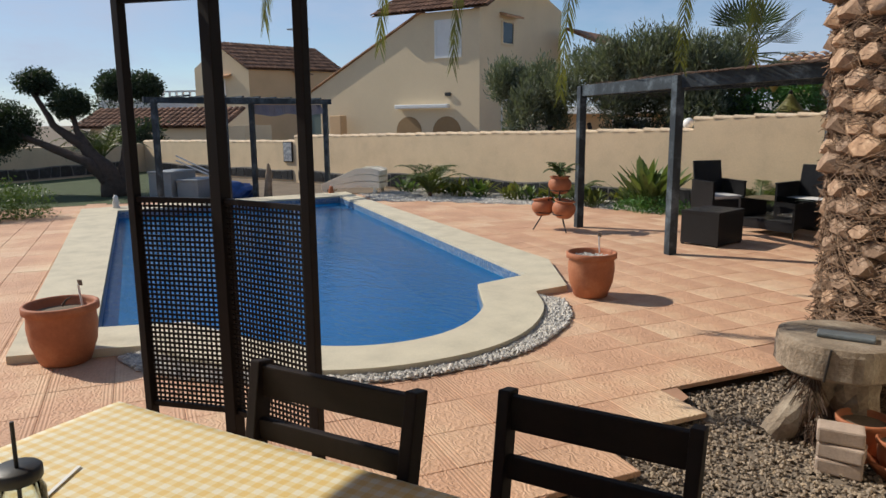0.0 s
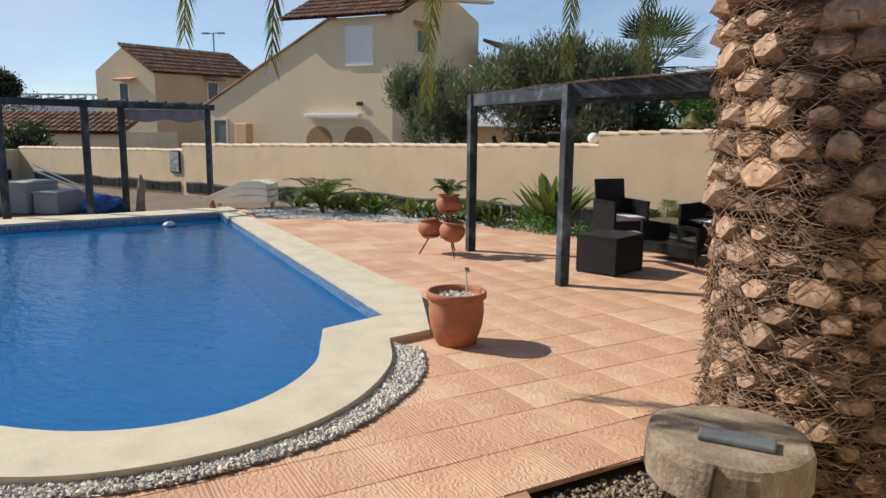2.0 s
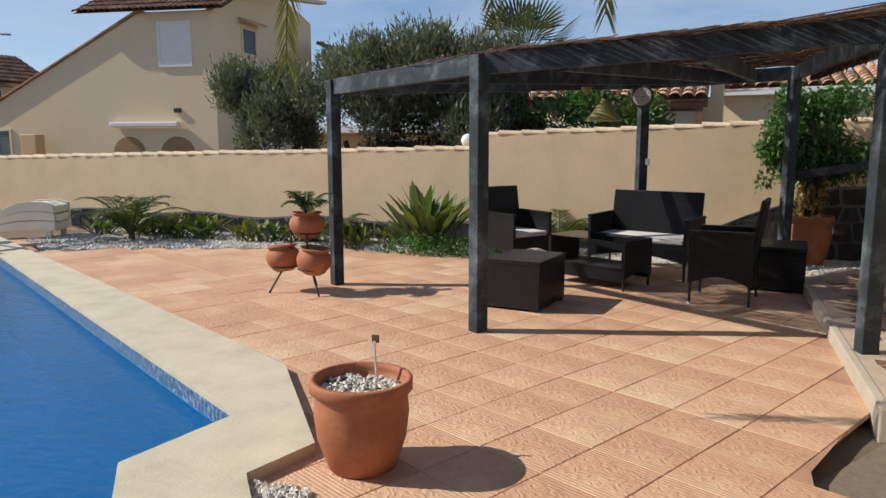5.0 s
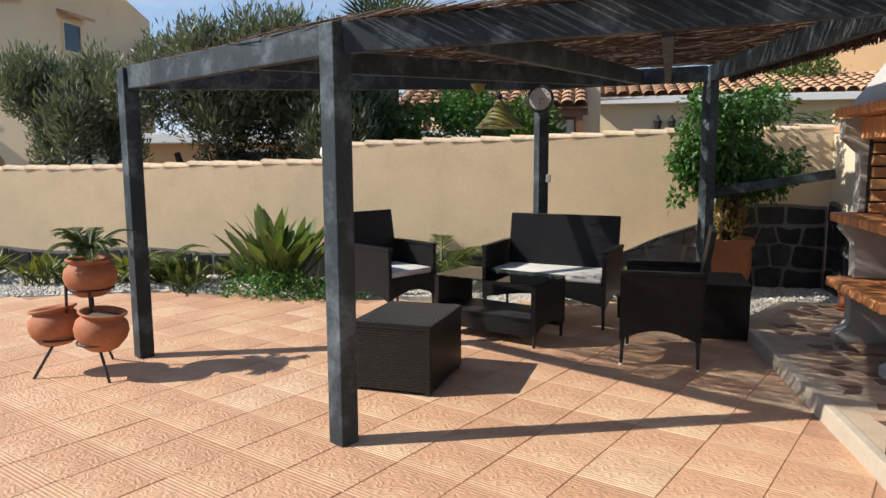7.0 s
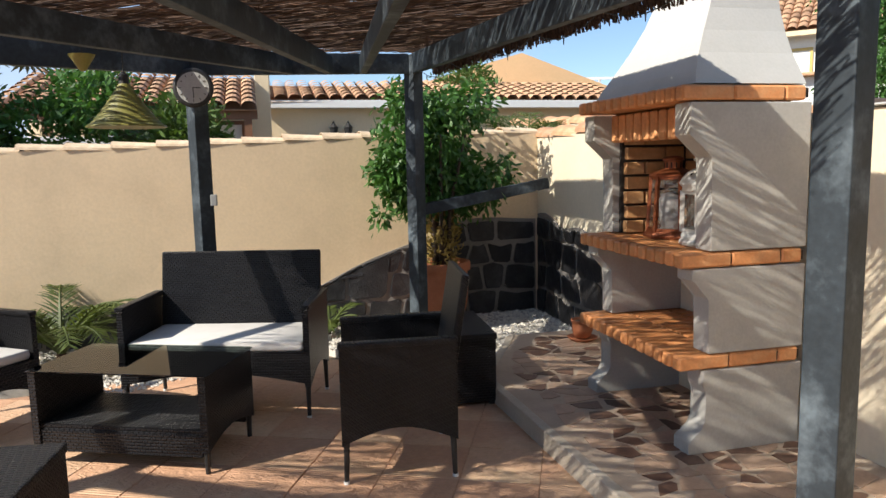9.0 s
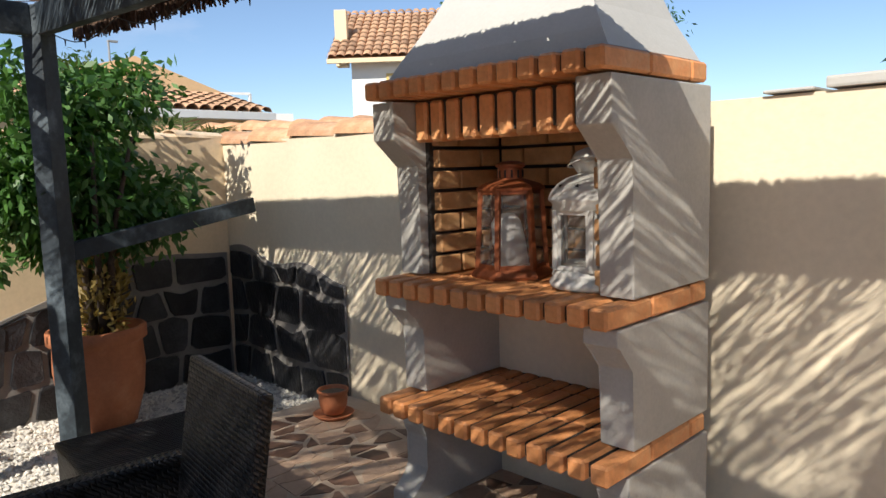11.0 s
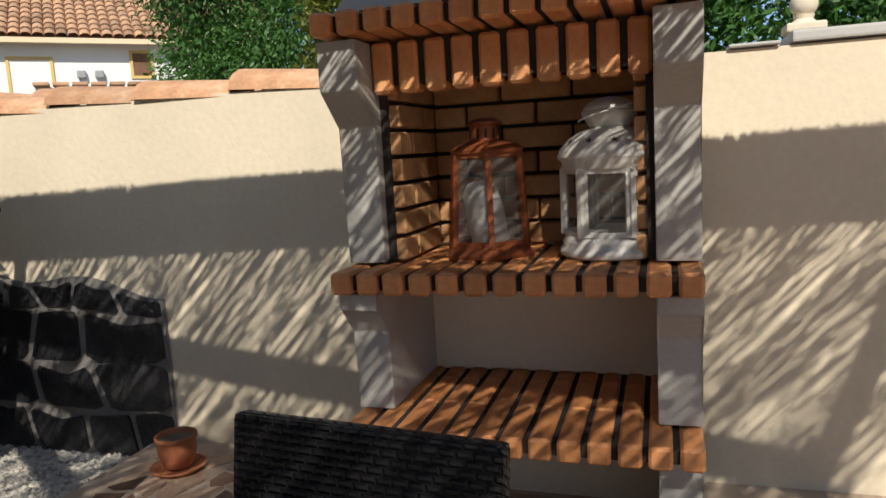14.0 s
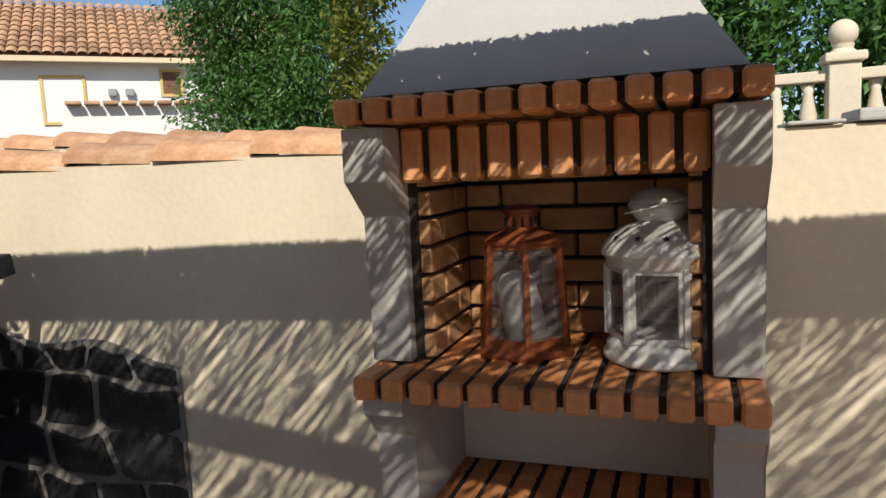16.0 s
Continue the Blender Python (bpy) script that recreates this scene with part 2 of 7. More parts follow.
def bar(bm, p, q, w, h, up=(0, 0, 1), bevel=0.0):
    """A squared timber from p to q, w wide and h high."""
    p, q = Vector(p), Vector(q)
    d = q - p
    y = d.normalized()
    x = y.cross(Vector(up)).normalized()
    z = x.cross(y)
    m = Matrix.Translation((p + q) / 2) @ Matrix((x, y, z)).transposed().to_4x4()
    r = bmesh.ops.create_cube(bm, size=1.0, matrix=m @ Matrix.Diagonal((w, d.length, h, 1)))
    if bevel:
        es = list({e for v in r["verts"] for e in v.link_edges})
        bmesh.ops.bevel(bm, geom=es, offset=bevel, segments=2, affect="EDGES", profile=0.6)
    return bm


def lathe(bm, profile, steps=32, centre=(0, 0, 0), close=False):
    """A body of revolution about z; profile: (radius, z) from bottom to top."""
    rings = []
    for r, z in profile:
        rings.append([bm.verts.new((centre[0] + r * math.cos(2 * math.pi * k / steps), centre[1] + r * math.sin(2 * math.pi * k / steps), centre[2] + z)) for k in range(steps)])
    for a, b in zip(rings, rings[1:]):
        for k in range(steps):
            bm.faces.new((a[k], a[(k + 1) % steps], b[(k + 1) % steps], b[k]))
    bm.faces.new(list(reversed(rings[0])))
    bm.faces.new(rings[-1])
    return bm


def tube(bm, pts, radii, steps=8):
    """A tapering limb through the points."""
    pts = [Vector(p) for p in pts]
    rings = []
    for k, p in enumerate(pts):
        d = (pts[min(k + 1, len(pts) - 1)] - pts[max(k - 1, 0)]).normalized()
        x = d.cross(Vector((0.3, 0.95, 0.1))).normalized()
        y = d.cross(x)
        r = radii[k] if hasattr(radii, "__len__") else radii
        rings.append([bm.verts.new(p + (x * math.cos(2 * math.pi * j / steps) + y * math.sin(2 * math.pi * j / steps)) * r) for j in range(steps)])
    for a, b in zip(rings, rings[1:]):
        for j in range(steps):
            bm.faces.new((a[j], a[(j + 1) % steps], b[(j + 1) % steps], b[j]))
    bm.faces.new(list(reversed(rings[0])))
    bm.faces.new(rings[-1])
    return bm


def prism(bm, outline, z0, z1):
    """An upright prism over a plan outline."""
    lo = [bm.verts.new((x, y, z0)) for x, y in outline]
    hi = [bm.verts.new((x, y, z1)) for x, y in outline]
    bm.faces.new(list(reversed(lo)))
    bm.faces.new(hi)
    n = len(outline)
    for k in range(n):
        bm.faces.new((lo[k], lo[(k + 1) % n], hi[(k + 1) % n], hi[k]))
    return bm


def mesh_part(name, verts, faces, material, parent=None, label="", smooth=False):
    me = bpy.data.meshes.new(name)
    me.from_pydata(verts, [], faces)
    me.update()
    if smooth:
        me.polygons.foreach_set("use_smooth", [True] * len(me.polygons))
    me.materials.append(material)
    ob = new(name, me)
    if parent:
        ob.parent = parent
    if label:
        ob["label"] = label
    return ob


def structure(ob, label, category):
    return tagged(ob, label, category, kind="structure")


# ---------- pool, ground, terrace ----------
from mathutils.geometry import delaunay_2d_cdt

M_GROUT = mat("tile_joint", (0.40, 0.225, 0.14), 0.95, 0.2, 6, 60, 0.2)
def spline(points, per=6):
    """A smooth closed-off run through plan points (Catmull-Rom), ends kept."""
    p = [Vector((*q, 0)) for q in points]
    p = [2 * p[0] - p[1]] + p + [2 * p[-1] - p[-2]]
    out = []
    for k in range(1, len(p) - 2):
        for s in range(per):
            t = s / per
            a, b, c, d = p[k - 1], p[k], p[k + 1], p[k + 2]
            v = 0.5 * (2 * b + (c - a) * t + (2 * a - 5 * b + 4 * c - d) * t * t + (3 * b - a - 3 * c + d) * t ** 3)
            out.append((v.x, v.y))
    out.append((p[-2].x, p[-2].y))
    return out


END, AXIS, ACROSS = Vector((-1.645, 6.23)), Vector((0.936, -0.352)), Vector((0.352, 0.936))


def end_arc(half):
    """The rounded end of the pool: (along, across) for one half, mirrored; runs from the near corner to the far one."""
    both = half + [(a, -c) for a, c in reversed(half)]
    return spline([tuple(END + AXIS * a + ACROSS * c) for a, c in both])


WATER = end_arc([(0.16, 1.20), (0.49, 1.04), (0.83, 0.86), (1.14, 0.55), (1.31, 0.20)]) + [(-2.27, 4.56), (-8.95, 7.60), (-7.85, 11.38), (-0.985, 7.90)]
COPING = end_arc([(0.61, 1.50), (1.09, 1.24), (1.51, 0.80), (1.72, 0.30)]) + [(-2.05, 3.93), (-9.70, 7.32), (-8.42, 12.00), (-1.22, 8.62), (-0.46, 7.76)]


def inside(poly, x, y):
    hit = False
    for (x0, y0), (x1, y1) in zip(poly, poly[1:] + poly[:1]):
        if (y0 > y) != (y1 > y) and x < x0 + (y - y0) / (y1 - y0) * (x1 - x0):
            hit = not hit
    return hit


def flat_fill(outer, hole, z):
    """A flat mesh between an outline and a hole in it."""
    rings = [outer] + ([hole] if hole else [])
    co, ed = [], []
    for ring in rings:
        k = len(co)
        co += [Vector(p) for p in ring]
        ed += [(k + j, k + (j + 1) % len(ring)) for j in range(len(ring))]
    v, _, f, *_ = delaunay_2d_cdt(co, ed, [], 0, 1e-5)
    bm = bmesh.new()
    vs = [bm.verts.new((p.x, p.y, z)) for p in v]
    for tri in f:
        cx, cy = sum(v[i].x for i in tri) / 3, sum(v[i].y for i in tri) / 3
        if inside(outer, cx, cy) and not (hole and inside(hole, cx, cy)):
            face = bm.faces.new([vs[i] for i in tri])
            face.normal_update()
            if face.normal.z < 0:
                face.normal_flip()
    bmesh.ops.delete(bm, geom=[q for q in bm.verts if not q.link_faces], context="VERTS")
    return bm


def sheet_with_hole(name, outer, hole, z, material):
    return part(name, flat_fill(outer, hole, z), material, recalc=False)


structure(sheet_with_hole("ground", [(-900, -900), (900, -900), (900, 900), (-900, 900)], COPING, -0.06, M_SOIL), "bare brown earth round the villas", "ground")

TERRACE = [(1.30, -3.0), (1.30, 6.17), (1.18, 6.27), (1.46, 6.82), (1.46, 8.4), (1.82, 9.4), (1.82, 12.4), (0.95, 13.3), (-1.9, 13.1), (-3.7, 13.1), (-5.0, 12.55), (-7.0, 11.5), (-8.3, 12.2), (-10.6, 8.0), (-12.0, 4.0), (-9.0, -3.0)]
structure(sheet_with_hole("terrace_floor", TERRACE, COPING, 0.007, M_GROUT), "terracotta patterned patio tiles around the pool", "floor")

# coping ring with a rounded lip
bm = flat_fill(COPING, WATER, 0.065)
ext = bmesh.ops.extrude_face_region(bm, geom=list(bm.faces))
bmesh.ops.translate(bm, verts=[g for g in ext["geom"] if isinstance(g, bmesh.types.BMVert)], vec=(0, 0, -0.13))
pool = thing("swimming_pool", pose(-4.5, 7.5, 0), "blue tiled swimming pool with pale stone coping", "pool")
o = part("coping", bm, M_COPING, label="pale sandy textured stone coping")
o.parent, o.matrix_parent_inverse = pool, pool.matrix_world.inverted()
# basin
bm = bmesh.new()
lo = [bm.verts.new((x, y, -1.2)) for x, y in WATER]
hi = [bm.verts.new((x, y, 0.0)) for x, y in WATER]
n = len(WATER)
for k in range(n):
    bm.faces.new((lo[k], lo[(k + 1) % n], hi[(k + 1) % n], hi[k]))
into_floor = flat_fill(WATER, None, -0.85)
o = part("basin_wall", bm, M_POOL, label="blue mosaic basin wall")
o.parent, o.matrix_parent_inverse = pool, pool.matrix_world.inverted()
o = part("basin_floor", into_floor, M_POOL, label="blue mosaic basin floor", recalc=False)
o.parent, o.matrix_parent_inverse = pool, pool.matrix_world.inverted()
M_WATER = bpy.data.materials.new("water")
M_WATER.use_nodes = True
wt, wl = M_WATER.node_tree.nodes, M_WATER.node_tree.links
gl, tp, mx, fr, wb = (wt.new("ShaderNode" + k) for k in ("BsdfGlossy", "BsdfTransparent", "MixShader", "Fresnel", "Bump"))
dfw, dmx = wt.new("ShaderNodeBsdfDiffuse"), wt.new("ShaderNodeMixShader")
dfw.inputs["Color"].default_value, dmx.inputs["Fac"].default_value = (0.002, 0.165, 0.43, 1), 0.5
wq = wt.new("ShaderNodeMath")
wq.operation, wq.inputs[1].default_value = "MINIMUM", 0.55
w1, w2, wa, wm, wc = (wt.new("ShaderNode" + k) for k in ("TexNoise", "TexNoise", "Math", "Mapping", "TexCoord"))
wm.inputs["Rotation"].default_value, wm.inputs["Scale"].default_value = (0, 0, radians(25)), (1.0, 2.2, 1.0)
w1.inputs["Scale"].default_value, w1.inputs["Detail"].default_value = 2.2, 3.0
w2.inputs["Scale"].default_value, w2.inputs["Detail"].default_value = 8.0, 3.0
wb.inputs["Strength"].default_value, wb.inputs["Distance"].default_value = 0.42, 0.026
gl.inputs["Roughness"].default_value, fr.inputs["IOR"].default_value = 0.02, 1.33
tp.inputs["Color"].default_value = (0.26, 0.76, 0.98, 1)
for p, q in ((wc.outputs["Object"], wm.inputs[0]), (wm.outputs[0], w1.inputs["Vector"]), (wm.outputs[0], w2.inputs["Vector"]), (w1.outputs["Fac"], wa.inputs[0]), (w2.outputs["Fac"], wa.inputs[1]),
             (wa.outputs[0], wb.inputs["Height"]), (wb.outputs[0], gl.inputs["Normal"]), (wb.outputs[0], fr.inputs["Normal"]), (fr.outputs[0], wq.inputs[0]), (wq.outputs[0], mx.inputs[0]), (tp.outputs[0], dmx.inputs[1]), (dfw.outputs[0], dmx.inputs[2]), (dmx.outputs[0], mx.inputs[1]),
             (gl.outputs[0], mx.inputs[2]), (mx.outputs[0], wt["Material Output"].inputs["Surface"])):
    wl.new(p, q)
bm = flat_fill(WATER, None, -0.07)
o = part("water_surface", bm, M_WATER, label="rippling clear blue water", recalc=False)
o.parent, o.matrix_parent_inverse = pool, pool.matrix_world.inverted()
# mosaic band under the lip
M_BAND = mat("mosaic_band", (0.10, 0.20, 0.36), 0.3, 0.5, 30, 60, 0.1, tint=(0.55, 0.62, 0.68))

# ---------- garden walls ----------
WX = 2.87


def wall_run(name, p, q, top_p, top_q, thick, material, label, side):
    """A wall between two plan points with its own height at each end; thickness goes to the given side (+1 left)."""
    p, q = Vector((*p, 0)), Vector((*q, 0))
    d = (q - p).normalized()
    s = Vector((-d.y, d.x, 0)) * thick * side
    bm = bmesh.new()
    v = [bm.verts.new(x) for x in (p + Vector((0, 0, -0.1)), q + Vector((0, 0, -0.1)), q + s + Vector((0, 0, -0.1)), p + s + Vector((0, 0, -0.1)),
                                   p + Vector((0, 0, top_p)), q + Vector((0, 0, top_q)), q + s + Vector((0, 0, top_q)), p + s + Vector((0, 0, top_p)))]
    for f in ((0, 1, 2, 3), (4, 5, 6, 7), (0, 1, 5, 4), (1, 2, 6, 5), (2, 3, 7, 6), (3, 0, 4, 7)):
        bm.faces.new([v[i] for i in f])
    return structure(part(name, bm, material), label, "wall")


BACK_L, BACK_S, BACK_R = (-12.3, 13.62), (-2.13, 14.22), (WX, 14.50)
wall_run("wall_back_high", BACK_S, BACK_R, 1.46, 1.60, 0.22, M_WALL, "tall ochre rendered garden wall", 1)
wall_run("wall_back_mid", BACK_L, BACK_S, 1.10, 1.28, 0.22, M_WALL, "ochre rendered garden wall with tile coping", 1)
wall_run("wall_back_low", (-19.8, 13.2), BACK_L, 0.90, 0.98, 0.22, M_WALL, "low ochre rendered garden wall", 1)
wall_run("wall_barbecue", (WX, 14.72), (WX, 11.0), 1.55, 1.53, 0.22, M_WALLW, "cream rendered garden wall behind the barbecue", 1)
wall_run("wall_barbecue_near", (WX, 11.0), (WX, -3.0), 1.53, 1.58, 0.22, M_WALLW, "cream rendered garden wall beside the palm", 1)
wall_run("wall_left", (-13.5, -3.0), (-19.8, 13.2), 0.85, 0.85, 0.22, M_WALL, "ochre rendered wall at the end of the garden", 1)
wall_run("wall_behind", (3.1, -3.0), (-13.5, -3.0), 2.4, 2.4, 0.22, M_HOUSE, "plain rendered house wall behind the terrace", 1)

# barbecue platform
bm = bmesh.new()
prism(bm, [(1.82, 9.0), (WX, 9.0), (WX, 13.3), (2.2, 13.3), (1.72, 12.42)], -0.06, 0.10)
structure(part("barbecue_platform", bm, mat("tan_mortar", (0.46, 0.36, 0.27), 0.9, 0.15, 6, 80, 0.2)), "low raised plinth of crazy paving", "platform")


def into(parent, ob):
    """Parent an object that was built in world space."""
    ob.parent, ob.matrix_parent_inverse = parent, parent.matrix_world.inverted()
    return ob


# ---------- barbecue ----------
bbq = thing("barbecue", pose(2.5, 11.58, 0.1), "masonry barbecue of grey concrete with terracotta brick shelves", "barbecue")
Y0, Y1 = 11.10, 12.07


def side_profile(bm, pts, y0, y1, bevel=0.006):
    a = [bm.verts.new((x, y0, z)) for x, z in pts]
    b = [bm.verts.new((x, y1, z)) for x, z in pts]
    bm.faces.new(a)
    bm.faces.new(list(reversed(b)))
    for k in range(len(pts)):
        bm.faces.new((a[k], b[k], b[(k + 1) % len(pts)], a[(k + 1) % len(pts)]))
    if bevel:
        bmesh.ops.bevel(bm, geom=list(bm.edges), offset=bevel, segments=2, affect="EDGES", profile=0.6)
    return bm


REAR = 2.735      # it stands a hand's width clear of the wall
LOWER = [(2.19, 0.10), (REAR, 0.10), (REAR, 0.462), (2.25, 0.462), (2.25, 0.40), (2.275, 0.36), (2.275, 0.24), (2.255, 0.20), (2.19, 0.155)]
MIDDLE = [(2.275, 0.532), (REAR, 0.532), (REAR, 0.892), (2.19, 0.892), (2.19, 0.845), (2.215, 0.835), (2.275, 0.765)]
UPPER = [(2.275, 0.964), (REAR, 0.964), (REAR, 1.568), (2.165, 1.568), (2.165, 1.44), (2.275, 1.35)]
for y in (Y0 + 0.008, Y1 - 0.118):
    for prof in (LOWER, MIDDLE, UPPER):
        into(bbq, part("pillar", side_profile(bmesh.new(), prof, y, y + 0.11), M_CONC, label="smooth grey painted concrete pillar"))
into(bbq, part("back_panel", boxes([((2.70, 11.585, 0.712), (0.03, 0.74, 0.352))]), M_WALLW))
into(bbq, part("back_panel", boxes([((2.70, 11.585, 0.28), (0.03, 0.74, 0.355))]), M_WALLW))
# flared hood
bm = bmesh.new()
rings = []
for z, hy, x0 in ((1.645, 0.440, 2.21), (1.70, 0.405, 2.235), (1.78, 0.352, 2.28), (1.88, 0.302, 2.335), (1.98, 0.265, 2.385), (2.10, 0.238, 2.43), (2.25, 0.225, 2.455), (2.90, 0.215, 2.47)):
    rings.append([bm.verts.new(q) for q in ((x0, 11.585 - hy, z), (REAR, 11.585 - hy, z), (REAR, 11.585 + hy, z), (x0, 11.585 + hy, z))])
bm.faces.new(rings[0])
bm.faces.new(rings[-1])
for a, b in zip(rings, rings[1:]):
    for k in range(4):
        bm.faces.new((a[k], a[(k + 1) % 4], b[(k + 1) % 4], b[k]))
into(bbq, part("hood", bm, M_CONCW, label="white painted flared hood"))


def brick_mesh(name, size, bevel=0.008, material=None):
    bm = bmesh.new()
    box(bm, (0, 0, 0), size)
    bmesh.ops.bevel(bm, geom=list(bm.edges), offset=bevel, segments=1, affect="EDGES")
    me = bpy.data.meshes.new(name)
    bm.to_mesh(me)
    bm.free()
    me.materials.append(material or M_BRICK)
    return me


def world_part(name, bm, material, label=""):
    """A part of the barbecue whose local space is the world's."""
    return into(bbq, part(name, bm, material, label=label))


NB = 13
pitch = (Y1 - Y0) / NB
long_b, short_b = brick_mesh("shelf_brick", (0.237, pitch - 0.017, 0.060)), brick_mesh("shelf_brick_short", (0.10, pitch - 0.017, 0.060))
for z in (0.497, 0.928):
    sh = world_part("shelf", boxes([((2.445, (Y0 + Y1) / 2, z), (0.56, Y1 - Y0 - 0.03, 0.040))]), M_MORTARGAP, "brick shelf with dark recessed joints")
    for k in range(NB):
        y = Y0 + pitch * (k + 0.5)
        for me, x in ((long_b, 2.14 + 0.1175), (long_b, 2.14 + 0.3565), (short_b, 2.14 + 0.528)):
            ob = new("brick", me)
            ob.parent = sh
            ob.location = (x + random.uniform(-0.002, 0.002), y + random.uniform(-0.001, 0.001), z + random.uniform(-0.001, 0.001))
            ob.rotation_euler = (0, 0, random.uniform(-0.006, 0.006))
# mantel
man = world_part("mantel", boxes([((2.44, 11.585, 1.606), (0.57, 0.93, 0.04))]), M_MORTARGAP, "brick mantel under the hood")
for k in range(NB):
    y = Y0 + pitch * (k + 0.5)
    for me, x in ((long_b, 2.13 + 0.1175), (long_b, 2.13 + 0.3565), (short_b, 2.13 + 0.528)):
        ob = new("brick", me)
        ob.parent = man
        ob.location = (x, y, 1.605 + random.uniform(-0.001, 0.001))
# hanging header course
head = world_part("header", boxes([((2.30, 11.585, 1.51), (0.05, 0.745, 0.115))]), M_MORTARGAP, "upright brick course over the fire opening")
hb = brick_mesh("header_brick", (0.066, 0.055, 0.135))
for k in range(10):
    ob = new("brick", hb)
    ob.parent = head
    ob.location = (2.29, 11.222 + 0.0745 * (k + 0.5) - 0.01, 1.498)
# brick lining: back and two cheeks
lin = world_part("lining", boxes([((2.715, 11.585, 1.25), (0.03, 0.75, 0.57))]), M_MORTARGAP, "brick lined fire chamber")
for yy in (11.228, 11.942):
    world_part("cheek", boxes([((2.51, yy, 1.25), (0.40, 0.02, 0.57))]), M_MORTARGAP)
course = brick_mesh("lining_brick", (0.05, 0.214, 0.063), 0.004, M_BRICKT)
half = brick_mesh("lining_brick_half", (0.05, 0.102, 0.063), 0.004, M_BRICKT)
for r in range(7):
    z = 0.996 + r * 0.0755
    y = 11.245 + (0.112 if r % 2 else 0.0)
    if r % 2:
        ob = new("brick", half)
        ob.parent, ob.location = lin, (2.69, 11.30, z)
    while y + 0.21 < 11.945:
        ob = new("brick", course)
        ob.parent, ob.location = lin, (2.69, y + 0.106, z)
        y += 0.224
    if r % 2:
        ob = new("brick", half)
        ob.parent, ob.location = lin, (2.69, y + 0.050, z)
    for yy in (11.243, 11.927):
        x = 2.33 + (0.0 if r % 2 else 0.11)
        if r % 2 == 0:
            ob = new("brick", half)
            ob.parent, ob.location, ob.rotation_euler = lin, (2.375, yy, z), (0, 0, radians(90))
        while x + 0.2 < 2.70:
            ob = new("brick", course)
            ob.parent, ob.location, ob.rotation_euler = lin, (x + 0.106, yy, z), (0, 0, radians(90))
            x += 0.224
        if x + 0.09 < 2.68:
            ob = new("brick", half)
            ob.parent, ob.location, ob.rotation_euler = lin, (x + 0.050, yy, z), (0, 0, radians(90))


# ---------- lanterns ----------
def polygon_ring(r, n, turn=0.0):
    return [(r * math.cos(2 * math.pi * k / n + turn), r * math.sin(2 * math.pi * k / n + turn)) for k in range(n)]


def copper_lantern(m):
    t = thing("lantern", m, "rusty copper candle lantern with glass panes on the brick shelf", "lantern")
    part("base", lathe(bmesh.new(), [(0.128, 0.0), (0.130, 0.010), (0.122, 0.022), (0.112, 0.034)], 6), M_COPPER, t)
    foot, head = polygon_ring(0.110, 6), polygon_ring(0.095, 6)
    for k in range(6):
        a, b = foot[k], head[k]
        part("corner_bar", bar(bmesh.new(), (a[0], a[1], 0.03), (b[0], b[1], 0.300), 0.016, 0.016, bevel=0.003), M_COPPER, t)
        a1, a2, b1, b2 = (Vector((*p, 0)) * 0.965 for p in (foot[k], foot[(k + 1) % 6], head[k], head[(k + 1) % 6]))
        up = Vector((0, 0, 1))
        mesh_part("pane", [a1 + up * 0.034, a2 + up * 0.034, b2 + up * 0.296, b1 + up * 0.296], [(0, 1, 2, 3)], M_CLOUDED, t, "dusty glass pane")
        part("pane_rail", bar(bmesh.new(), a1 + up * 0.040, a2 + up * 0.040, 0.010, 0.014), M_COPPER, t)
        part("pane_rail", bar(bmesh.new(), b1 + up * 0.292, b2 + up * 0.292, 0.010, 0.014), M_COPPER, t)
    part("roof", lathe(bmesh.new(), [(0.106, 0.298), (0.108, 0.306), (0.094, 0.318), (0.055, 0.332), (0.046, 0.336)], 6), M_COPPER, t)
    ch = part("chimney", lathe(bmesh.new(), [(0.040, 0.332), (0.040, 0.374), (0.046, 0.377), (0.046, 0.386), (0.030, 0.395), (0.008, 0.398)], 24), M_COPPER, t)
    # slots are not cut: thin strips carry their inner dark as colour
    for k in range(12):
        a = math.pi * k / 6
        part("vent_slot", boxes([((0.0395 * math.cos(a), 0.0395 * math.sin(a), 0.353), (0.004, 0.006, 0.026), (0, 0, math.degrees(a)))]), M_MORTARGAP, ch)
    bm = lathe(bmesh.new(), [(0.050, 0.036), (0.052, 0.13), (0.047, 0.19), (0.030, 0.215), (0.010, 0.22)], 20)
    bmesh.ops.transform(bm, matrix=pose(0.0, 0.01, 0.0, 0, 0, 0) @ Matrix.Rotation(radians(9), 4, "X"), verts=bm.verts)
    part("candle", bm, M_CUSHION, t, "leaning melted white candle", True)
    return t


